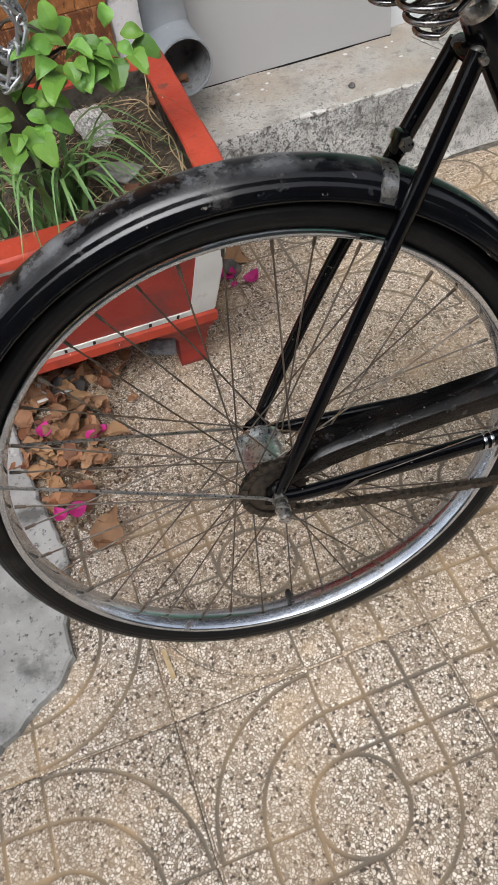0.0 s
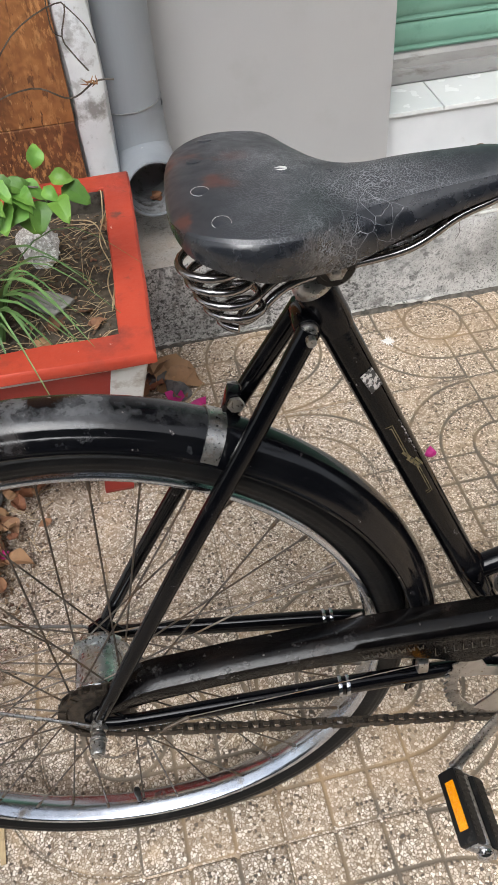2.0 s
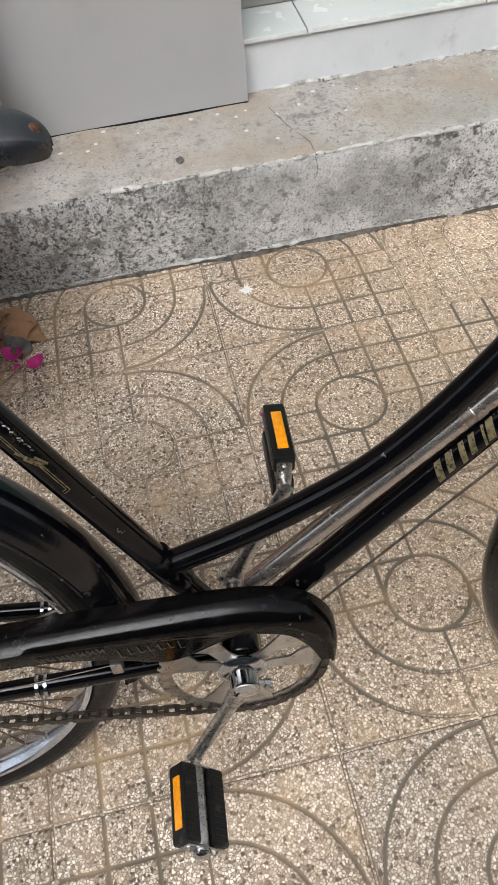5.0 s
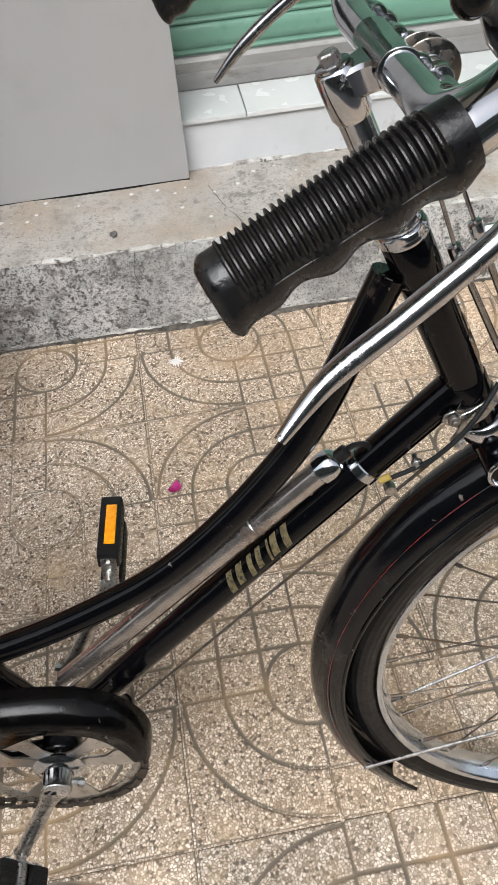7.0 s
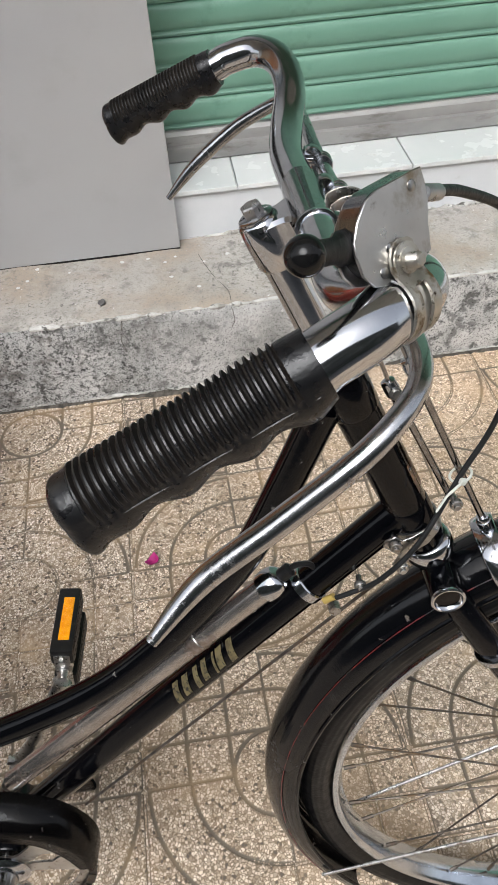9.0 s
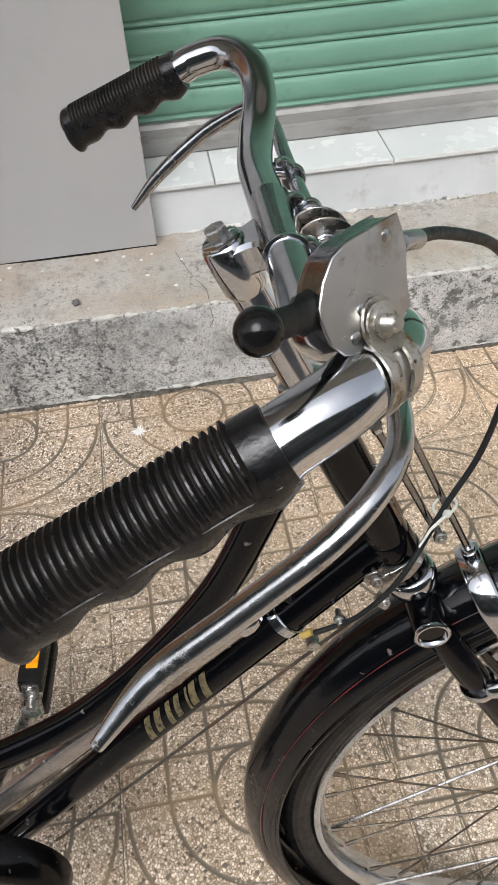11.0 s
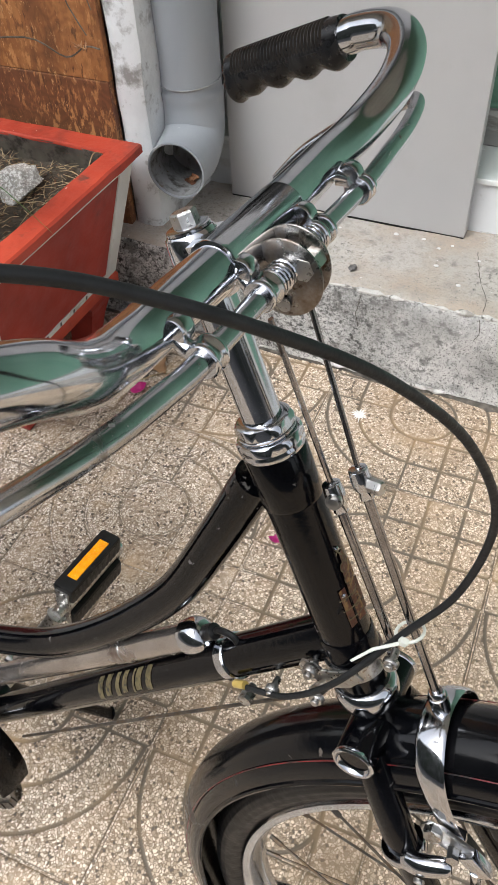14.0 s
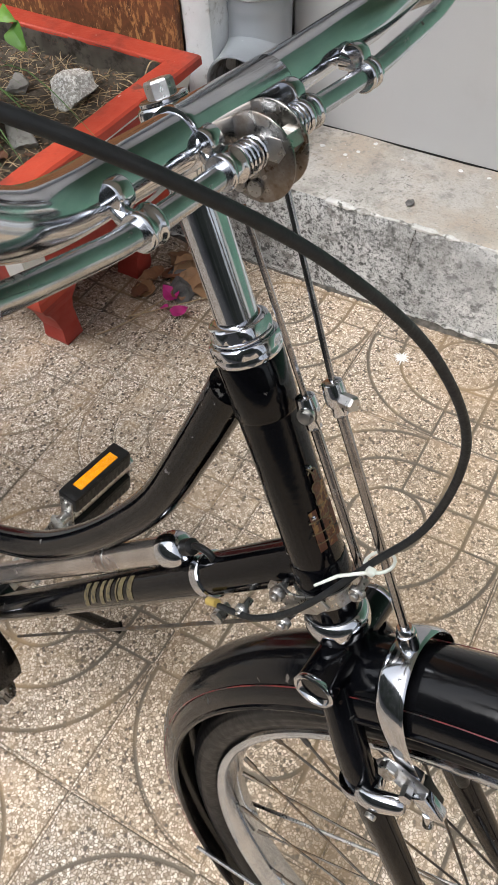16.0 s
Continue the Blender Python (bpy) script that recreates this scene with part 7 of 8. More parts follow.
for sgn in (-1, 1):
    coil = []
    for k in range(90):
        a = k / 89 * 2 * math.pi * 4.7
        r = 0.0205 - 0.005 * max(0, (k - 60) / 29)
        coil.append((0.1765 + r * math.cos(a) + 0.022 * k / 89, sgn * (0.056 - 0.004 * k / 89) + r * math.sin(a), 0.8860 - 0.0550 * k / 89))
    part("coil_spring", sweep(bmesh.new(), coil, 0.0030, 10), M_SPRING, saddle, "chromed steel coil spring")
    for dz, dy in ((0.0, 0.0), (0.012, 0.012)):
        rail = [(0.196, sgn * 0.052, 0.8285 + dz * 0.3), (0.206, sgn * (0.048 - dy * 0.3), 0.8280 + dz * 0.8), (0.232, sgn * (0.038 - dy * 0.4), 0.8430 + dz * 0.6), (0.270, sgn * (0.029 - dy * 0.5), 0.8475 + dz * 0.3), (0.325, sgn * (0.024 - dy * 0.5), 0.8535 + dz * 0.3), (0.360, sgn * (0.023 - dy * 0.5), 0.8730 + dz * 0.3), (0.385, sgn * (0.022 - dy * 0.5), 0.8820), (0.400, sgn * (0.013 - dy * 0.4), 0.8830)]
        part("rail", tube(rail, 0.0032, 10, 5), M_SPRING, saddle, "chromed wire rail")
    part("rail_clamp", lathe([(0.0155, -0.005), (0.0165, -0.004), (0.0165, 0.004), (0.0155, 0.005)], (0.268, sgn * 0.030, 0.8525), (0, 1, 0), 28), M_DARKSTEEL, saddle, "round blackened rail clamp")
    part("clamp_washer", lathe([(0.0118, 0.0), (0.0122, 0.0006), (0.0118, 0.0016), (0.0070, 0.0018)], (0.268, sgn * 0.035, 0.8525), (0, sgn, 0), 24), M_DARKSTEEL, saddle)
    part("clamp_nut", lathe([(0.0080, 0.0010), (0.0080, 0.0070), (0.0066, 0.0082), (0.0036, 0.0084), (0.0034, 0.0112), (0.0010, 0.0118)], (0.268, sgn * 0.035, 0.8525), (0, sgn, 0), 6), M_STEEL, saddle, smooth=False)


# ---- planter and what grows in it ----
PM = pose(0.100, 0.523, 0, 0, 0, 3.0)
W_P, D_P, Z_RIM = 0.92, 0.548, 0.440
planter = new("planter")
planter.matrix_world = PM
tagged(planter, "red-painted concrete planter with white trim, on short legs", "planter")


def corner(k, z):
    """Corner of the tapering body at that height: 0 front right, 1 back right, 2 back left, 3 front left."""
    t = 0.021 + 0.068 * (0.395 - z) / 0.30
    return Vector(((-t, t, z), (-t, D_P - t, z), (-W_P + t, D_P - t, z), (-W_P + t, t, z))[k])


rim_bm = bmesh.new()
out_r, in_r = [], []
for (x0, y0), (x1, y1) in (((0, 0), (0, D_P)), ((0, D_P), (-W_P, D_P)), ((-W_P, D_P), (-W_P, 0)), ((-W_P, 0), (0, 0))):
    for i in range(14):
        f = i / 14
        out_r.append((x0 + (x1 - x0) * f, y0 + (y1 - y0) * f))
        xi = [-0.051 if x == 0 else -W_P + 0.055 for x in (x0, x1)]
        yi = [0.055 if y == 0 else D_P - 0.050 for y in (y0, y1)]
        in_r.append((xi[0] + (xi[1] - xi[0]) * f, yi[0] + (yi[1] - yi[0]) * f))
loops = []
for ring_, z, inset in ((in_r, 0.432, 0), (in_r, Z_RIM - 0.003, 0), (in_r, Z_RIM, 0.003), (out_r, Z_RIM, 0.004), (out_r, Z_RIM - 0.004, 0), (out_r, 0.421, 0), (out_r, 0.418, 0.004), (in_r, 0.418, 0)):
    row = []
    for x, y in ring_:
        cx, cy = -W_P / 2, D_P / 2
        s = -1 if ring_ is in_r else 1
        d = Vector((x - cx, y - cy)).normalized() * inset * s
        row.append(rim_bm.verts.new((x - d.x, y - d.y, z)))
    loops.append(row)
for a, b in zip(loops, loops[1:]):
    for k in range(len(a)):
        rim_bm.faces.new((a[k], a[(k + 1) % len(a)], b[(k + 1) % len(a)], b[k]))
roughen(rim_bm, 0.0022, 14)
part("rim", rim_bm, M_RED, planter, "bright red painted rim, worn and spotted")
wall_bm = bmesh.new()
rows = [[wall_bm.verts.new((x, y, z)) for x, y in in_r] for z in (0.355, 0.385, 0.410, 0.436)]
for a, b in zip(rows, rows[1:]):
    for k in range(len(a)):
        wall_bm.faces.new((a[k], a[(k + 1) % len(a)], b[(k + 1) % len(b)], b[k]))
roughen(wall_bm, 0.0022, 14)
bmesh.ops.solidify(wall_bm, geom=wall_bm.faces[:], thickness=-0.006)
part("inner_wall", wall_bm, M_EARTHY, planter, "bare earth-stained concrete inside")


def frustum(z0, z1, off=0.0):
    bm = bmesh.new()
    rows = []
    for z in (z0, z1):
        rows.append([bm.verts.new(corner(k, z) + Vector((off, -off, 0)) * 0) for k in range(4)])
    for k in range(4):
        bm.faces.new((rows[0][k], rows[0][(k + 1) % 4], rows[1][(k + 1) % 4], rows[1][k]))
    bm.faces.new(rows[0])
    return bm


part("body", frustum(0.160, 0.4195), M_REDDARK, planter, "tapering side in a darker red than the rim")


def trim_strip(a, b, u0, u1, z0, z1, thick=0.003):
    """A painted strip, proud of the side between corners a and b."""
    q = [corner(a, z).lerp(corner(b, z), u) for u, z in ((u0, z0), (u1, z0), (u1, z1), (u0, z1))]
    n = (q[1] - q[0]).cross(q[3] - q[0]).normalized()
    mid = Vector((-W_P / 2, D_P / 2, 0.25))
    if n.dot(q[0] - mid) < 0:
        n = -n
    bm = bmesh.new()
    lo, hi = [bm.verts.new(p - n * 0.002) for p in q], [bm.verts.new(p + n * thick) for p in q]
    bm.faces.new(lo)
    bm.faces.new(hi)
    for k in range(4):
        bm.faces.new((lo[k], lo[(k + 1) % 4], hi[(k + 1) % 4], hi[k]))
    return bm


for a, b, ln in ((0, 3, W_P), (0, 1, D_P)):
    f = 0.050 / ln
    part("trim", trim_strip(a, b, 0.0, f * 1.1, 0.176, 0.416), M_TRIM, planter, "white painted corner strip", smooth=False)
    part("trim", trim_strip(a, b, 1 - f, 1.0, 0.176, 0.416), M_TRIM, planter, "white painted corner strip", smooth=False)
    part("trim", trim_strip(a, b, f * 1.1, 1 - f, 0.176, 0.188, 0.0028), M_TRIM, planter, "white painted line", smooth=False)
    part("trim", trim_strip(a, b, f * 1.1, 1 - f, 0.405, 0.416, 0.0028), M_TRIM, planter, "white painted line under the rim", smooth=False)
    for k in range(6):
        u = f * 1.6 + k * 0.062 / ln
        part("dark_tick", trim_strip(a, b, u, u + 0.006 / ln, 0.178, 0.187, 0.0036), M_PLASTIC, planter, "dark tick on the white line", smooth=False)
base_bm = bmesh.new()
rows = []
for z, grow in ((0.146, 0.000), (0.149, 0.005), (0.168, 0.006), (0.175, 0.002), (0.176, -0.01)):
    rows.append([base_bm.verts.new(corner(k, 0.170) + Vector((gx_ * grow, gy_ * grow, z - 0.170))) for k, (gx_, gy_) in enumerate(((1, -1), (1, 1), (-1, 1), (-1, -1)))])
for a, b in zip(rows, rows[1:]):
    for k in range(4):
        base_bm.faces.new((a[k], a[(k + 1) % 4], b[(k + 1) % 4], b[k]))
base_bm.faces.new(rows[0][::-1])
part("base_band", base_bm, M_RED, planter, "red painted base moulding", smooth=False)
for k in range(4):
    c = corner(k, 0.170)
    dx, dy = (-1 if k in (0, 1) else 1), (1 if k in (0, 3) else -1)
    lg = bmesh.new()
    rows = []
    for z, inn, wide_ in ((0.150, 0.000, 0.120), (0.130, 0.003, 0.098), (0.112, 0.010, 0.074), (0.085, 0.016, 0.058), (0.045, 0.022, 0.052), (0.012, 0.022, 0.056), (0.0, 0.024, 0.055)):
        x0, y0 = c.x + dx * inn, c.y + dy * inn * 2.4
        rows.append([lg.verts.new((x0 + dx * u, y0 + dy * v, z)) for u, v in ((0, 0), (wide_, 0), (wide_, wide_ * 0.9), (0, wide_ * 0.9))])
    for a, b in zip(rows, rows[1:]):
        for i in range(4):
            lg.faces.new((a[i], a[(i + 1) % 4], b[(i + 1) % 4], b[i]))
    lg.faces.new(rows[-1])
    bmesh.ops.recalc_face_normals(lg, faces=lg.faces)
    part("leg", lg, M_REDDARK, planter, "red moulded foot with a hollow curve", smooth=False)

soil_bm = bmesh.new()
nx, ny = 90, 56
grid = []
for i in range(nx + 1):
    for j in range(ny + 1):
        x, y = -W_P + 0.05 + (W_P - 0.099) * i / nx, 0.052 + (D_P - 0.098) * j / ny
        h = 0.389 + 0.010 * noise.noise(Vector((x * 7, y * 7, 1))) + 0.006 * noise.noise(Vector((x * 30, y * 30, 4))) + 0.003 * noise.noise(Vector((x * 90, y * 90, 7)))
        grid.append(soil_bm.verts.new((x, y, h)))
for i in range(nx):
    for j in range(ny):
        a = i * (ny + 1) + j
        soil_bm.faces.new((grid[a], grid[a + ny + 1], grid[a + ny + 2], grid[a + 1]))
soil = part("soil", soil_bm, M_SOIL)
soil.matrix_world = PM
tagged(soil, "dry brown soil with crumbs, filling the planter", "soil", kind="stuff")


def stone(size, at, seed, mat, label, name="stone"):
    bm = bmesh.new()
    bmesh.ops.create_icosphere(bm, subdivisions=4, radius=1.0)
    r_ = random.Random(int(seed * 10))
    cuts = [(Vector((r_.gauss(0, 1), r_.gauss(0, 1), r_.gauss(0.2, 1))).normalized(), r_.uniform(0.62, 0.95)) for _ in range(11)]
    for v in bm.verts:
        n = v.co.normalized()
        reach = min([1.12] + [d / n.dot(p) for p, d in cuts if n.dot(p) > 0.05])
        v.co = n * (reach + 0.10 * noise.noise(n * 2.2 + Vector((seed, 0, 0))) + 0.07 * noise.noise(n * 6 + Vector((0, seed, 0))))
        v.co = Vector((v.co.x * size[0], v.co.y * size[1], max(v.co.z, -0.55) * size[2]))
    ob = part(name, bm, mat)
    ob.matrix_world = pose(at[0], at[1], at[2], 0, 0, seed * 77 % 180)
    tagged(ob, label, "stone", "stones round the planter")
    return ob


stone((0.055, 0.038, 0.030), (-0.098, 0.893, 0.408), 1.3, M_CHUNK, "white-speckled broken terrazzo lump on the planter soil")
stone((0.046, 0.026, 0.018), (-0.075, 0.728, 0.400), 2.1, M_STONE, "flat grey stone half sunk in the planter soil")
stone((0.030, 0.024, 0.018), (-0.21, 0.86, 0.400), 3.7, M_STONE, "small grey stone lying on the planter soil")
stone((0.030, 0.028, 0.024), (0.100, 0.895, 0.016), 4.4, M_DARKSTONE, "dark rounded stone on the pavement beside the planter")
stone((0.038, 0.032, 0.026), (-0.288, 0.668, 0.018), 5.2, M_DARKSTONE, "dark grey stone among the dry leaves")
stone((0.040, 0.032, 0.024), (-0.350, 0.690, 0.018), 6.6, M_STONE, "pale blotched stone among the dry leaves")
stone((0.030, 0.022, 0.015), (0.060, 0.950, 0.012), 7.1, M_DARKSTONE, "dark stone at the foot of the kerb")
stone((0.013, 0.008, 0.005), (0.490, 1.150, 0.2245), 8.2, M_DARKSTONE, "small dark chip of stone lying on the ledge")


def leaf_mesh(length, width, fold, curl, seed, tipped=True, n=8, crumple=0.0):
    """A leaf blade folded along its midrib and curled along its length, 1 mm thick at most."""
    r = random.Random(seed)
    bm = bmesh.new()
    rows = []
    ph = r.uniform(0, 6)
    for i in range(n + 1):
        f = i / n
        w = width * (math.sin(math.pi * min(1, f ** 0.75)) ** 0.9 if tipped else math.sin(math.pi * (0.08 + 0.9 * f)) ** 0.6)
        z0 = curl * length * (f - 0.5) ** 2 * 4
        row = []
        for k in (-2, -1, 0, 1, 2):
            u = k / 2
            row.append(bm.verts.new((f * length, u * w / 2, z0 + fold * abs(u) * w + 0.04 * width * math.sin(ph + f * 9 + k))))
        rows.append(row)
    for a, b in zip(rows, rows[1:]):
        for k in range(4):
            bm.faces.new((a[k], a[k + 1], b[k + 1], b[k]))
    bmesh.ops.remove_doubles(bm, verts=bm.verts, dist=0.0002)
    if crumple:
        for v in bm.verts:
            v.co += noise.noise_vector(v.co * 38 + Vector((seed, 0, 0))) * crumple + noise.noise_vector(v.co * 110 + Vector((0, seed, 0))) * crumple * 0.5
    bmesh.ops.solidify(bm, geom=bm.faces[:], thickness=0.0005)
    return bm


rnd2 = random.Random(11)
shrub = new("bougainvillea_shrub")
shrub.location = (-0.19, 0.72, 0.40)
tagged(shrub, "young shrub with fresh green pointed leaves, rooted in the planter", "shrub")


def at_shrub(p):
    return Vector(p) - Vector((-0.19, 0.72, 0.40))


part("trunk", sweep(bmesh.new(), spline([at_shrub(p) for p in ((-0.20, 0.73, 0.38), (-0.205, 0.725, 0.50), (-0.225, 0.715, 0.64), (-0.215, 0.72, 0.80), (-0.24, 0.74, 1.0))], 6), [0.040 - 0.0006 * i for i in range(25)], 12), M_BARK, shrub, "dark rough trunk")
leaf_kinds = [leaf_mesh(0.053, 0.036, 0.20, -0.26, s, True, 8, 0.004) for s in range(3)]
leaf_obs = []
tmp_leaves = [part("leaf", bm, M_LEAF, shrub) for bm in leaf_kinds]
for k, o in enumerate(tmp_leaves):
    leaf_obs.append(o)
placed = 0
# leaves spread in clumps round the ends of the twigs, their faces turned to the street's light
clumps = [((-0.205, 0.725, 0.52), (-0.15, 0.70, 0.60), (-0.108, 0.676, 0.640), 0.054, 16), ((-0.205, 0.725, 0.56), (-0.12, 0.70, 0.63), (-0.034, 0.700, 0.622), 0.044, 10), ((-0.205, 0.725, 0.47), (-0.19, 0.68, 0.54), (-0.192, 0.655, 0.572), 0.052, 17), ((-0.22, 0.72, 0.62), (-0.17, 0.72, 0.68), (-0.090, 0.690, 0.628), 0.036, 6)]
for p, q, r_, spread, count_ in clumps:
    pts = spline([at_shrub(p), at_shrub(q), at_shrub(r_)], 8)
    part("twig", sweep(bmesh.new(), pts, [0.0042 - 0.00018 * i for i in range(len(pts))], 7), M_BARK, shrub)
    for k in range(count_):
        a = radians(k * 137.5 + rnd2.uniform(-20, 20))
        out = spread * ((k + 0.5) / count_) ** 0.5
        n_ = Vector((0.12 + rnd2.uniform(-0.32, 0.32), -0.58 + rnd2.uniform(-0.45, 0.45), 0.72)).normalized()
        across = Vector((1, 0, 0)) - n_ * n_.x
        across.normalize()
        up_ = n_.cross(across)
        d_ = (across * math.cos(a) + up_ * (math.sin(a) - 0.75)).normalized()
        c = pts[-1] + (across * math.cos(a) + up_ * math.sin(a)) * out * 0.8 + n_ * (0.022 * (1 - k / count_) - 0.01)
        m = Matrix((d_, n_.cross(d_), n_)).transposed().to_4x4()
        m = Matrix.Translation(c) @ m @ Matrix.Scale(rnd2.uniform(0.55, 1.12), 4)
        if placed < 3:
            leaf_obs[placed].matrix_local = m
        else:
            share(leaf_obs[placed % 3], "leaf", shrub, m)
        placed += 1
part("flower", leaf_mesh(0.022, 0.020, 0.3, 0.5, 5), M_PETAL, shrub, "magenta bract", at=Matrix.Translation(at_shrub((-0.175, 0.79, 0.68))) @ pose(0, 0, 0, 30, -40, 60))

dead = new("dead_twig")
dead.location = (-0.06, 0.98, 0.40)
tagged(dead, "bare thorny dead twig hanging over the planter", "twig")


def at_dead(p):
    return Vector(p) - Vector((-0.06, 0.98, 0.40))


for pts, r0 in (([(-0.19, 0.72, 0.60), (-0.13, 0.86, 0.66), (-0.05, 0.95, 0.66), (0.006, 0.98, 0.625), (0.052, 0.98, 0.648), (0.083, 0.98, 0.648)], 0.0015), ([(-0.13, 0.86, 0.66), (-0.06, 0.95, 0.74), (0.022, 1.0, 0.765), (0.012, 1.0, 0.715), (0.022, 1.0, 0.690), (0.043, 1.0, 0.658)], 0.0013), ([(0.012, 1.0, 0.715), (-0.002, 1.0, 0.73), (0.0, 1.0, 0.80)], 0.0010), ([(0.022, 1.0, 0.765), (0.05, 1.0, 0.73), (0.062, 1.0, 0.70)], 0.0010)):
    part("stem", sweep(bmesh.new(), spline([at_dead(p) for p in pts], 5), r0, 6), M_BARK, dead)
for k in range(9):
    c = at_dead((0.040 + 0.005 * (k % 4), 0.978, 0.645 + 0.002 * (k % 3)))
    part("dry_bract", sweep(bmesh.new(), [c, c + Vector((rnd2.uniform(-0.014, 0.014), rnd2.uniform(-0.01, 0.01), rnd2.uniform(-0.010, 0.012)))], [0.0018, 0.0004], 5), M_DRY, dead)

grass = bmesh.new()
for k in range(58):
    c = rnd2.choice(((-0.165, 0.665, 0.395), (-0.165, 0.665, 0.395), (-0.205, 0.625, 0.395), (-0.285, 0.640, 0.395)))
    b0 = Vector(c) + Vector((rnd2.uniform(-0.022, 0.022), rnd2.uniform(-0.02, 0.02), 0))
    a, ln = rnd2.uniform(0, 2 * math.pi), rnd2.uniform(0.10, 0.27)
    lean = rnd2.uniform(0.35, 0.95)
    d = Vector((math.cos(a), math.sin(a), 0))
    pts = spline([b0, b0 + d * ln * 0.25 * lean + Vector((0, 0, ln * 0.45)), b0 + d * ln * 0.62 * lean + Vector((0, 0, ln * (0.72 - 0.2 * lean))), b0 + d * ln * (0.95 * lean + 0.1) + Vector((0, 0, ln * (0.80 - 0.75 * lean)))], 3)
    side = Vector((-d.y, d.x, 0))
    w = rnd2.uniform(0.0024, 0.0056)
    row0 = None
    for i, p in enumerate(pts):
        ww = w * (1 - (i / (len(pts) - 1)) ** 2) + 0.0002
        row1 = [grass.verts.new(p - side * ww), grass.verts.new(p + Vector((0, 0, -0.0006))), grass.verts.new(p + side * ww)]
        if row0:
            for j in range(2):
                grass.faces.new((row0[j], row0[j + 1], row1[j + 1], row1[j]))
        row0 = row1
grass_ob = part("grass", grass, M_GRASS)
tagged(grass_ob, "tuft of long green grass growing in the planter soil", "grass", kind="stuff")

chain_ob = new("steel_chain")
chain_ob.location = (-0.19, 0.68, 0.66)
tagged(chain_ob, "galvanised steel chain hung round the shrub's trunk", "chain")


def link_mesh():
    pts = []
    for k in range(20):
        a = 2 * math.pi * k / 20
        pts.append((0.0085 * math.cos(a) + (0.010 if math.cos(a) > 0 else -0.010), 0.0085 * math.sin(a), 0))
    return sweep(bmesh.new(), pts, 0.0031, 8, closed=True)


first_link = part("link", link_mesh(), M_ZINC, chain_ob)
chain_path = spline([(-0.262, 0.690, 0.735), (-0.215, 0.668, 0.690), (-0.178, 0.660, 0.655), (-0.150, 0.664, 0.690), (-0.165, 0.672, 0.735)], 4)
chain_b = spline([(-0.27, 0.675, 0.70), (-0.225, 0.652, 0.655), (-0.19, 0.647, 0.625), (-0.172, 0.652, 0.66)], 5)
idx = 0
for cp in (chain_path, chain_b):
    last = cp[0]
    for p in cp[1:]:
        step = (p - last)
        m = (p - last).to_track_quat("X", "Z").to_matrix().to_4x4()
        mm = Matrix.Translation((p + last) / 2 - Vector((-0.19, 0.68, 0.66))) @ m @ pose(0, 0, 0, 90 * (idx % 2) + 20, 0, 0)
        if idx == 0:
            first_link.matrix_local = mm
        else:
            share(first_link, "link", chain_ob, mm)
        idx += 1
        last = p

# ---- litter ----
straw = bmesh.new()
for k in range(560):
    inside = k < 450
    if inside:
        q = PM @ Vector((-rnd2.uniform(0.07, 0.45), rnd2.uniform(0.07, D_P - 0.07), 0.396))
    else:
        q = Vector((rnd2.uniform(-0.42, -0.15), rnd2.uniform(0.30, 0.78), 0.004))
    a, ln = rnd2.uniform(0, math.pi), rnd2.uniform(0.012, 0.055)
    d = Vector((math.cos(a), math.sin(a), rnd2.uniform(-0.05, 0.12))) * ln
    sweep(straw, [q, q + d * 0.5 + Vector((0, 0, rnd2.uniform(0, 0.005))), q + d], rnd2.uniform(0.0003, 0.0008), 5)
for pts in ([(0.030, 0.985, 0.425), (0.010, 0.90, 0.402), (0.034, 0.80, 0.398), (0.030, 0.70, 0.396)], [(0.030, 0.82, 0.398), (0.024, 0.76, 0.402), (0.036, 0.70, 0.397), (0.040, 0.66, 0.396)], [(0.034, 0.80, 0.398), (0.040, 0.75, 0.404), (0.030, 0.69, 0.398)], [(-0.05, 0.99, 0.396), (0.0, 0.955, 0.405), (0.024, 0.87, 0.400)], [(0.012, 1.02, 0.43), (0.022, 0.98, 0.45), (0.018, 0.95, 0.41)]):
    sweep(straw, spline(pts, 6), 0.0012, 6)
for pts in ([(0.05, 0.78, 0.004), (0.10, 0.83, 0.010), (0.16, 0.92, 0.005)], [(0.03, 0.70, 0.004), (0.06, 0.76, 0.006), (0.08, 0.86, 0.004)]):
    sweep(straw, spline(pts, 5), 0.0013, 6)
straw_ob = part("straw", straw, M_STRAW)
tagged(straw_ob, "dry straw and stems scattered in and round the planter", "straw", kind="stuff")
crumbs = bmesh.new()
for k in range(2900):
    if k < 1300:
        q = PM @ Vector((-rnd2.uniform(0.065, 0.5), rnd2.uniform(0.06, D_P - 0.06), 0.393))
    else:
        q = Vector((rnd2.gauss(-0.31, 0.05), rnd2.gauss(0.52, 0.10), 0.003))
    s = rnd2.uniform(0.0012, 0.0046) if k < 1300 else rnd2.uniform(0.0014, 0.0050)
    box((s * rnd2.uniform(1, 2.4), s, s * 0.3), Matrix.Translation(q) @ pose(0, 0, 0, rnd2.uniform(-40, 40), rnd2.uniform(-40, 40), rnd2.uniform(0, 180)), 0, crumbs)
crumbs_ob = part("leaf_crumbs", crumbs, M_CRUMB, smooth=False)
tagged(crumbs_ob, "crumbled brown leaf litter", "litter", kind="stuff")
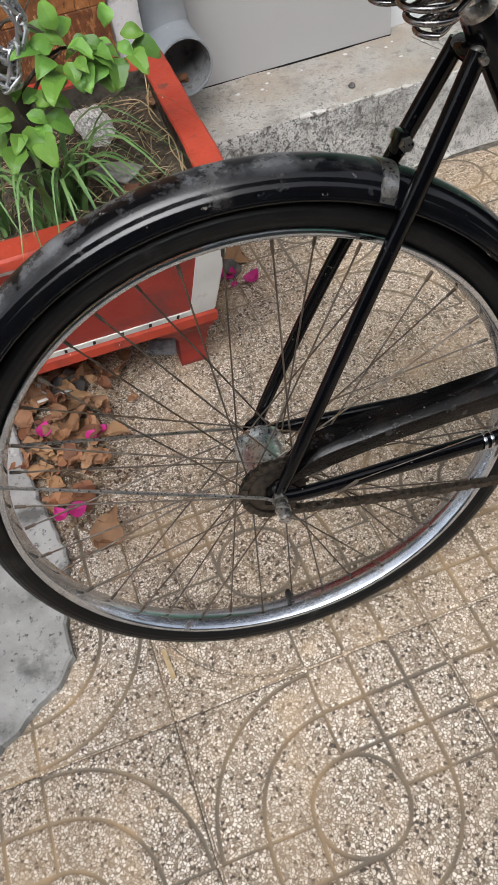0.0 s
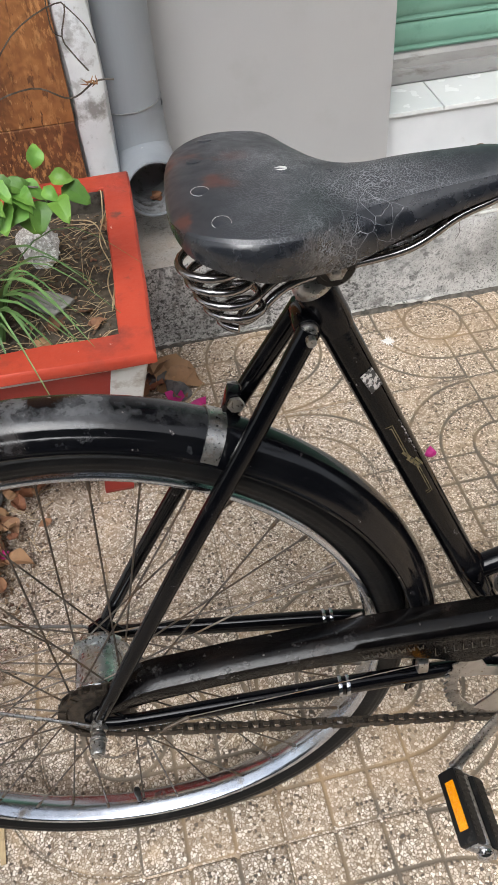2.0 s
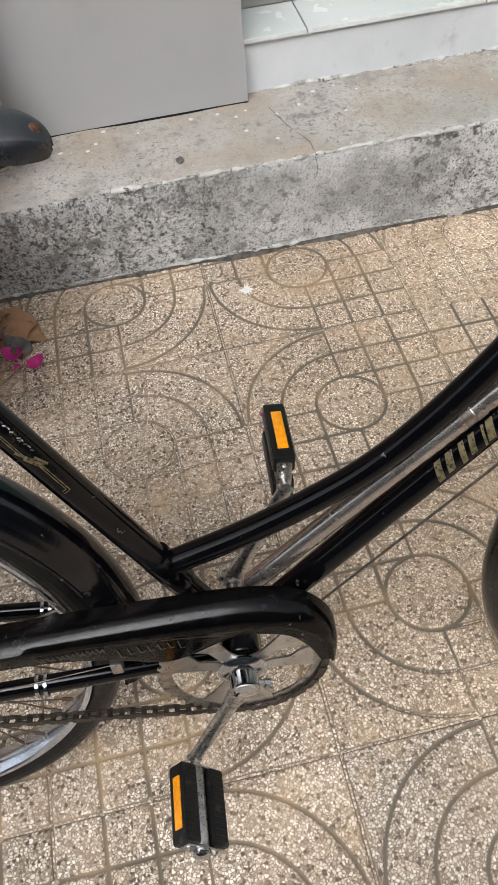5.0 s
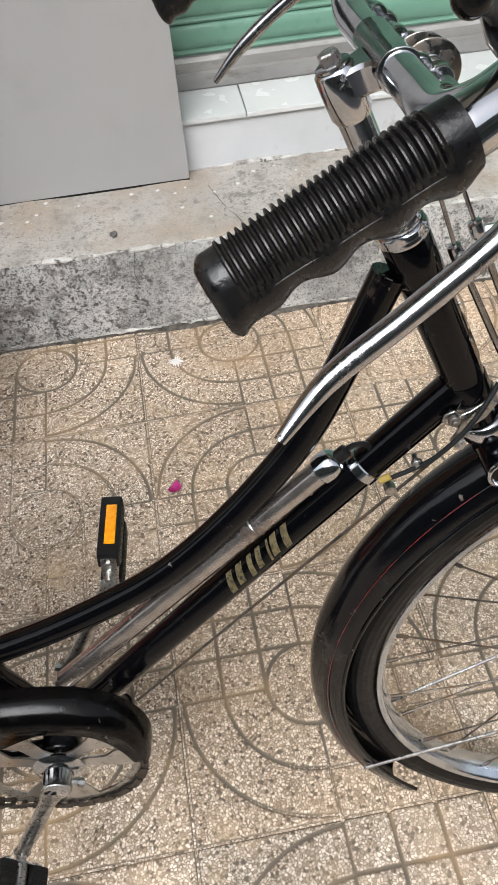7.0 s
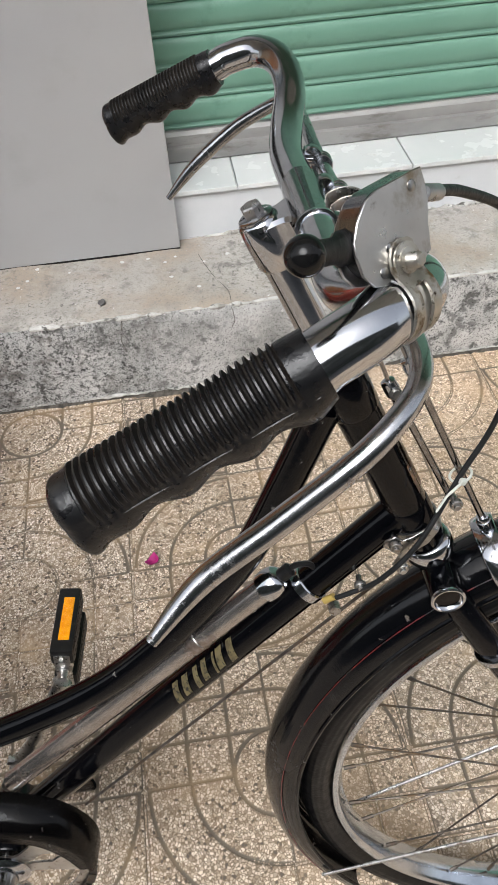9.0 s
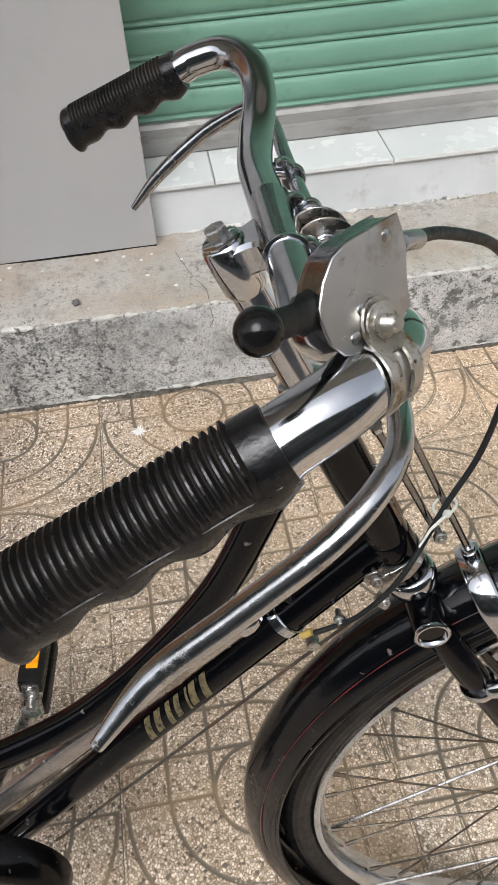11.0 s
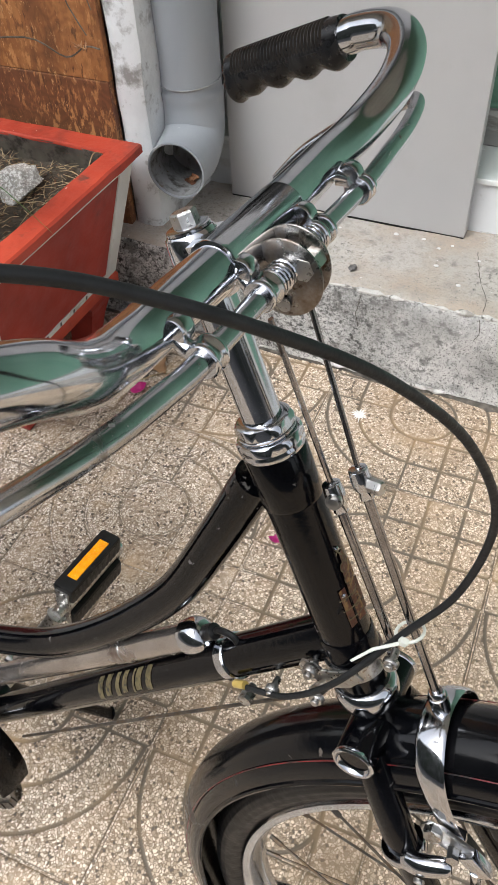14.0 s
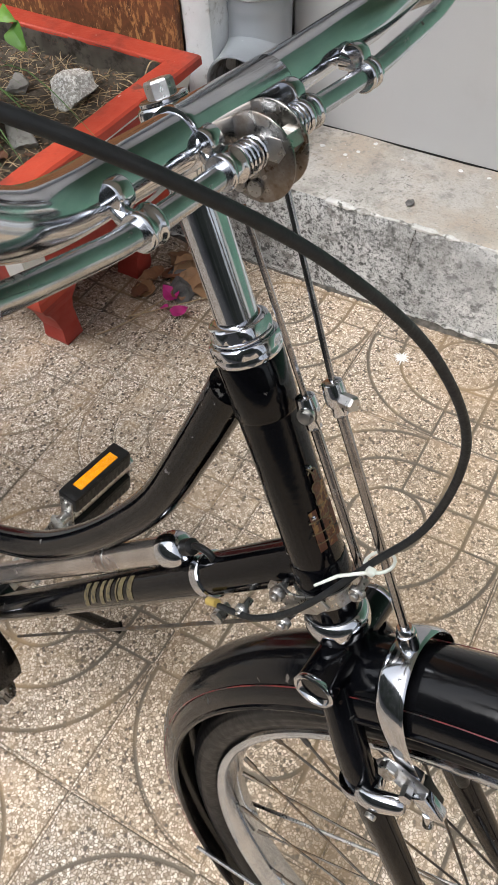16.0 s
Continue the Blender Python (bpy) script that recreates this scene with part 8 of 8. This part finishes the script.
dry_kinds = [leaf_mesh(a_, b_, c_, d_, 40 + k_, True, 12, 0.010) for k_, (a_, b_, c_, d_) in enumerate(((0.068, 0.044, 0.16, 0.22), (0.084, 0.036, 0.22, 0.15), (0.062, 0.048, 0.08, -0.12), (0.076, 0.030, 0.35, -0.20), (0.058, 0.040, 0.20, 0.35)))]
dry_obs = [part("dry_leaf", bm, M_DRY) for bm in dry_kinds]
spots_ = [(-0.265, 0.272, 1.25, 60), (-0.30, 0.545, 1.15, 10), (-0.27, 0.60, 0.9, 75), (-0.24, 0.575, 1.0, 140), (-0.325, 0.50, 0.7, 200), (-0.36, 0.46, 0.7, 110), (-0.38, 0.60, 1.0, 260), (-0.345, 0.63, 0.9, 20), (-0.29, 0.635, 0.9, 310), (-0.22, 0.62, 0.85, 95), (-0.33, 0.42, 0.6, 330), (-0.30, 0.47, 0.6, 60), (-0.375, 0.53, 0.8, 170), (-0.255, 0.66, 0.9, 220), (-0.31, 0.57, 1.0, 120), (-0.36, 0.66, 0.9, 65), (-0.20, 0.655, 0.8, 15), (-0.40, 0.69, 1.0, 145), (-0.225, 0.70, 0.9, 280), (-0.16, 0.69, 0.7, 50), (-0.34, 0.565, 0.8, 250), (-0.28, 0.52, 0.6, 190), (-0.35, 0.385, 0.5, 85)]
rl5 = random.Random(5)
for k in range(78):
    f5 = rl5.random() ** 0.75
    spots_.append((-0.30 + rl5.gauss(0, 0.05) - 0.02 * f5, 0.36 + 0.36 * f5, rl5.uniform(0.35, 1.05), rl5.uniform(0, 360)))
for k, (x, y, s, a) in enumerate(spots_):
    m = pose(x - 0.03 * math.cos(radians(a)), y - 0.03 * math.sin(radians(a)), 0.010 + 0.006 * (k % 5), rnd2.uniform(-32, 32), rnd2.uniform(-24, 24), a) @ Matrix.Scale(s, 4)
    o = dry_obs[k] if k < 5 else new("dry_leaf", dry_obs[k % 5].data)
    o.matrix_world = m
    tagged(o, "curled dry brown leaf lying on the pavement", "leaf", "dry fallen leaves")
for x, y, z, s, a in ((0.06, 0.87, 0.012, 0.9, 200), (0.045, 0.972, 0.024, 1.9, 340), (0.015, 0.955, 0.02, 1.4, 20), (0.10, 0.865, 0.012, 0.7, 75), (0.045, 0.83, 0.010, 0.8, 140), (0.03, 0.93, 0.014, 1.0, 260), (0.075, 0.925, 0.014, 1.1, 20), (0.055, 0.90, 0.010, 0.9, 100), (0.010, 0.945, 0.398, 0.75, 30), (0.02, 0.92, 0.400, 0.6, 80), (-0.055, 0.655, 0.394, 0.55, 120), (-0.01, 0.66, 0.394, 0.5, 10), (0.00, 0.70, 0.394, 0.45, 200), (-0.08, 0.645, 0.394, 0.5, 260), (0.105, 1.15, 0.322, 0.55, 60), (0.125, 1.16, 0.322, 0.45, 130), (-0.18, 0.600, 0.395, 0.5, 20)):
    o = new("dry_leaf", dry_obs[int(a) % 5].data)
    o.matrix_world = pose(x, y, z, rnd2.uniform(-25, 25), rnd2.uniform(-15, 15), a) @ Matrix.Scale(s, 4)
    tagged(o, "small curled dry leaf", "leaf", "dry fallen leaves")
petal_kinds = [leaf_mesh(0.026, 0.022, 0.25, 0.35, 70 + s, True, 6) for s in range(2)]
petals = [part("petal", bm, M_PETAL) for bm in petal_kinds]
for k, (x, y, s, a) in enumerate(((0.130, 0.828, 1.6, 30), (0.112, 0.868, 1.7, 170), (0.583, 0.610, 1.0, 80), (0.589, 0.619, 0.9, 200), (-0.318, 0.330, 1.4, 10), (-0.326, 0.318, 1.2, 120), (-0.352, 0.524, 1.3, 60), (-0.262, 0.500, 1.2, 300), (-0.228, 0.504, 1.0, 200), (0.108, 0.845, 0.8, 250))):
    o = petals[k] if k < 2 else new("petal", petals[k % 2].data)
    o.matrix_world = pose(x, y, 0.007 if k not in (4, 5, 6, 7, 8) else 0.030, rnd2.uniform(-20, 20), rnd2.uniform(-20, 5), a) @ Matrix.Scale(s, 4)
    tagged(o, "crumpled magenta petal fallen on the ground", "petal", "fallen petals")
stick = part("ice_stick", box((0.008, 0.052, 0.002), pose(-0.207, 0.020, 0.003, 0, 0, 8), 0.0007), M_STRAW)
tagged(stick, "thin pale wooden stick lying on the tiles", "stick")
wrap_bm = bmesh.new()
bmesh.ops.create_icosphere(wrap_bm, subdivisions=3, radius=0.03)
for v in wrap_bm.verts:
    v.co = Vector((v.co.x * 1.1, v.co.y * 0.8, v.co.z * 0.45)) + noise.noise_vector(v.co * 60) * 0.009
wrapper = part("crumpled_film", wrap_bm, material("grey_film", (0.20, 0.21, 0.23), (0.34, 0.35, 0.37), 60, 0.2, 0.0, [], 0.3, 90), smooth=False)
wrapper.matrix_world = pose(-0.085, 0.700, 0.016)
tagged(wrapper, "crumpled grey plastic film under the planter", "wrapper")
feather = part("feather", box((0.075, 0.007, 0.0012), pose(-0.315, 0.628, 0.030, 4, 3, 12), 0.0004), M_TRIM)
tagged(feather, "thin white feather-like strip on the leaves", "strip")

# cement patch laid over the tiles, broken along its edge
patch_line = [(-0.347, 0.072), (-0.352, 0.13), (-0.346, 0.19), (-0.334, 0.248), (-0.352, 0.33), (-0.372, 0.40), (-0.388, 0.47), (-0.402, 0.56), (-0.41, 0.66), (-0.42, 0.80), (-1.3, 0.80), (-1.3, -0.5), (-0.70, -0.22), (-0.56, -0.085), (-0.474, -0.038), (-0.440, -0.018), (-0.405, 0.012), (-0.372, 0.035)]
fine = []
for i, (a, b) in enumerate(zip(patch_line, patch_line[1:] + patch_line[:1])):
    k = max(1, int(math.hypot(b[0] - a[0], b[1] - a[1]) / 0.008)) if a[0] > -0.8 else 1
    for j in range(k):
        x, y = a[0] + (b[0] - a[0]) * j / k, a[1] + (b[1] - a[1]) * j / k
        jit = 0.006 if a[0] > -0.8 else 0
        fine.append((x + jit * noise.noise(Vector((x * 60, y * 60, 1))), y + jit * noise.noise(Vector((x * 60, y * 60, 9)))))
patch = part("cement_patch", plate(fine, 0.024, pose(0, 0, 0.008), 0.004), M_PATCH, smooth=False)
tagged(patch, "grey cement patch with a broken edge, laid over the tiles", "cement", kind="structure")

# added dark block across the street, seen only reflected in chrome and paint
far_side = part("street_front", box((60, 1.0, 8.8), pose(0, -9.5, 4.28)), material("dark_backdrop", (0.055, 0.058, 0.055), (0.115, 0.115, 0.11), 0.6, 0.85, 0, [((0.04, 0.05, 0.034), 0.5, 0.44, 0.58, 0.9)]), smooth=False)
tagged(far_side, "unseen dark block added across the street to darken reflections", "building", kind="structure")



# ---- ground ----
M_ASPHALT = material("worn_asphalt", (0.040, 0.040, 0.042), (0.062, 0.061, 0.060), 8, 0.85, 0, [((0.085, 0.082, 0.078), 90, 0.56, 0.68, 0.85)], 0.5, 120)
ground = part("ground", plate([(-40, -40), (40, -40), (40, 40), (-40, 40)], 0.02, pose(0, 0, -0.15)), M_ASPHALT, smooth=False)
tagged(ground, "dark asphalt street running on past the pavement", "ground", kind="structure")
slab = part("pavement_slab", box((80, 3.45, 0.16), pose(0, -0.175, -0.0835), 0.004), M_FAR, smooth=False)
tagged(slab, "terrazzo-paved slab of the pavement, ending in a low kerb", "pavement", kind="structure")
pavement = new("pavement")
tagged(pavement, "pavement of tan terrazzo tiles cast with circles and grid grooves", "pavement", kind="structure")
P_TILE, CORNER = 0.4065, Vector((0.5955, 0.003, 0))
E_U, E_V = Vector((0.99619, 0.08716, 0)), Vector((-0.08716, 0.99619, 0))


def groove_depth(u, v):
    """Depth of the cast grooves of one tile; rings in two opposite quarters, a grid in the others."""
    r = np.hypot(u, v)
    d = np.abs(r - 0.0655)
    rings = (u * v >= 0) & (r > 0.0655)
    for ring in (0.131, 0.1955):
        d = np.where(rings, np.minimum(d, np.abs(r - ring)), d)
    grid = (u * v <= 0) & (r > 0.0655)
    for g in (-0.133, -0.0665, 0.0, 0.0665, 0.133):
        d = np.where(grid, np.minimum(d, np.minimum(np.abs(u - g), np.abs(v - g))), d)
    return 0.0026 * np.clip(1.75 - d / 0.0025, 0, 1)


def tile_mesh(n=168):
    half = P_TILE / 2 - 0.0012
    line = np.linspace(-half, half, n + 1)
    u, v = np.meshgrid(line, line, indexing="ij")
    edge = np.maximum(np.abs(u), np.abs(v))
    z = -groove_depth(u, v) - 0.0030 * np.clip((edge - (half - 0.0035)) / 0.0035, 0, 1)
    co = np.stack([u, v, z], -1).reshape(-1, 3)
    i, j = np.meshgrid(np.arange(n), np.arange(n), indexing="ij")
    a = (i * (n + 1) + j).ravel()
    faces = np.stack([a, a + n + 1, a + n + 2, a + 1], -1)
    me = bpy.data.meshes.new("tile")
    me.from_pydata(co.tolist(), [], faces.tolist())
    me.polygons.foreach_set("use_smooth", [True] * len(me.polygons))
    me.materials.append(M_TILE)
    return me


TILE = tile_mesh()
rnd = random.Random(4)
for i in range(-4, 4):
    for j in range(-3, 3):
        c = CORNER + P_TILE * ((i + 0.5) * E_U + (j + 0.5) * E_V)
        turn = {(0, 0): 0, (1, 0): 90, (1, 1): 180, (0, 1): 270}[(i % 2, j % 2)]
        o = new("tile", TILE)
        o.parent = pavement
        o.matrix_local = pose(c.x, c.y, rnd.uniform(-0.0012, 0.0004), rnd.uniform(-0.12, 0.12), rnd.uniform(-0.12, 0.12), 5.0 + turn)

# a splash of white paint on one tile
sp = bmesh.new()
r6 = random.Random(6)
ring_ = [sp.verts.new((0.590 + (0.009 + r6.uniform(0, 0.014) * (k % 2)) * math.cos(k * math.pi / 13), 0.980 + (0.009 + r6.uniform(0, 0.015) * (k % 2)) * math.sin(k * math.pi / 13), 0.0012)) for k in range(26)]
sp.faces.new(ring_)
splash = part("paint_splash", sp, material("dried_white_paint", (0.70, 0.70, 0.68), (0.80, 0.80, 0.78), 90, 0.6, 0, [((0.5, 0.46, 0.40), 80, 0.6, 0.7, 0.7)]), smooth=False)
tagged(splash, "dried splash of white paint on a pavement tile", "paint", kind="structure")
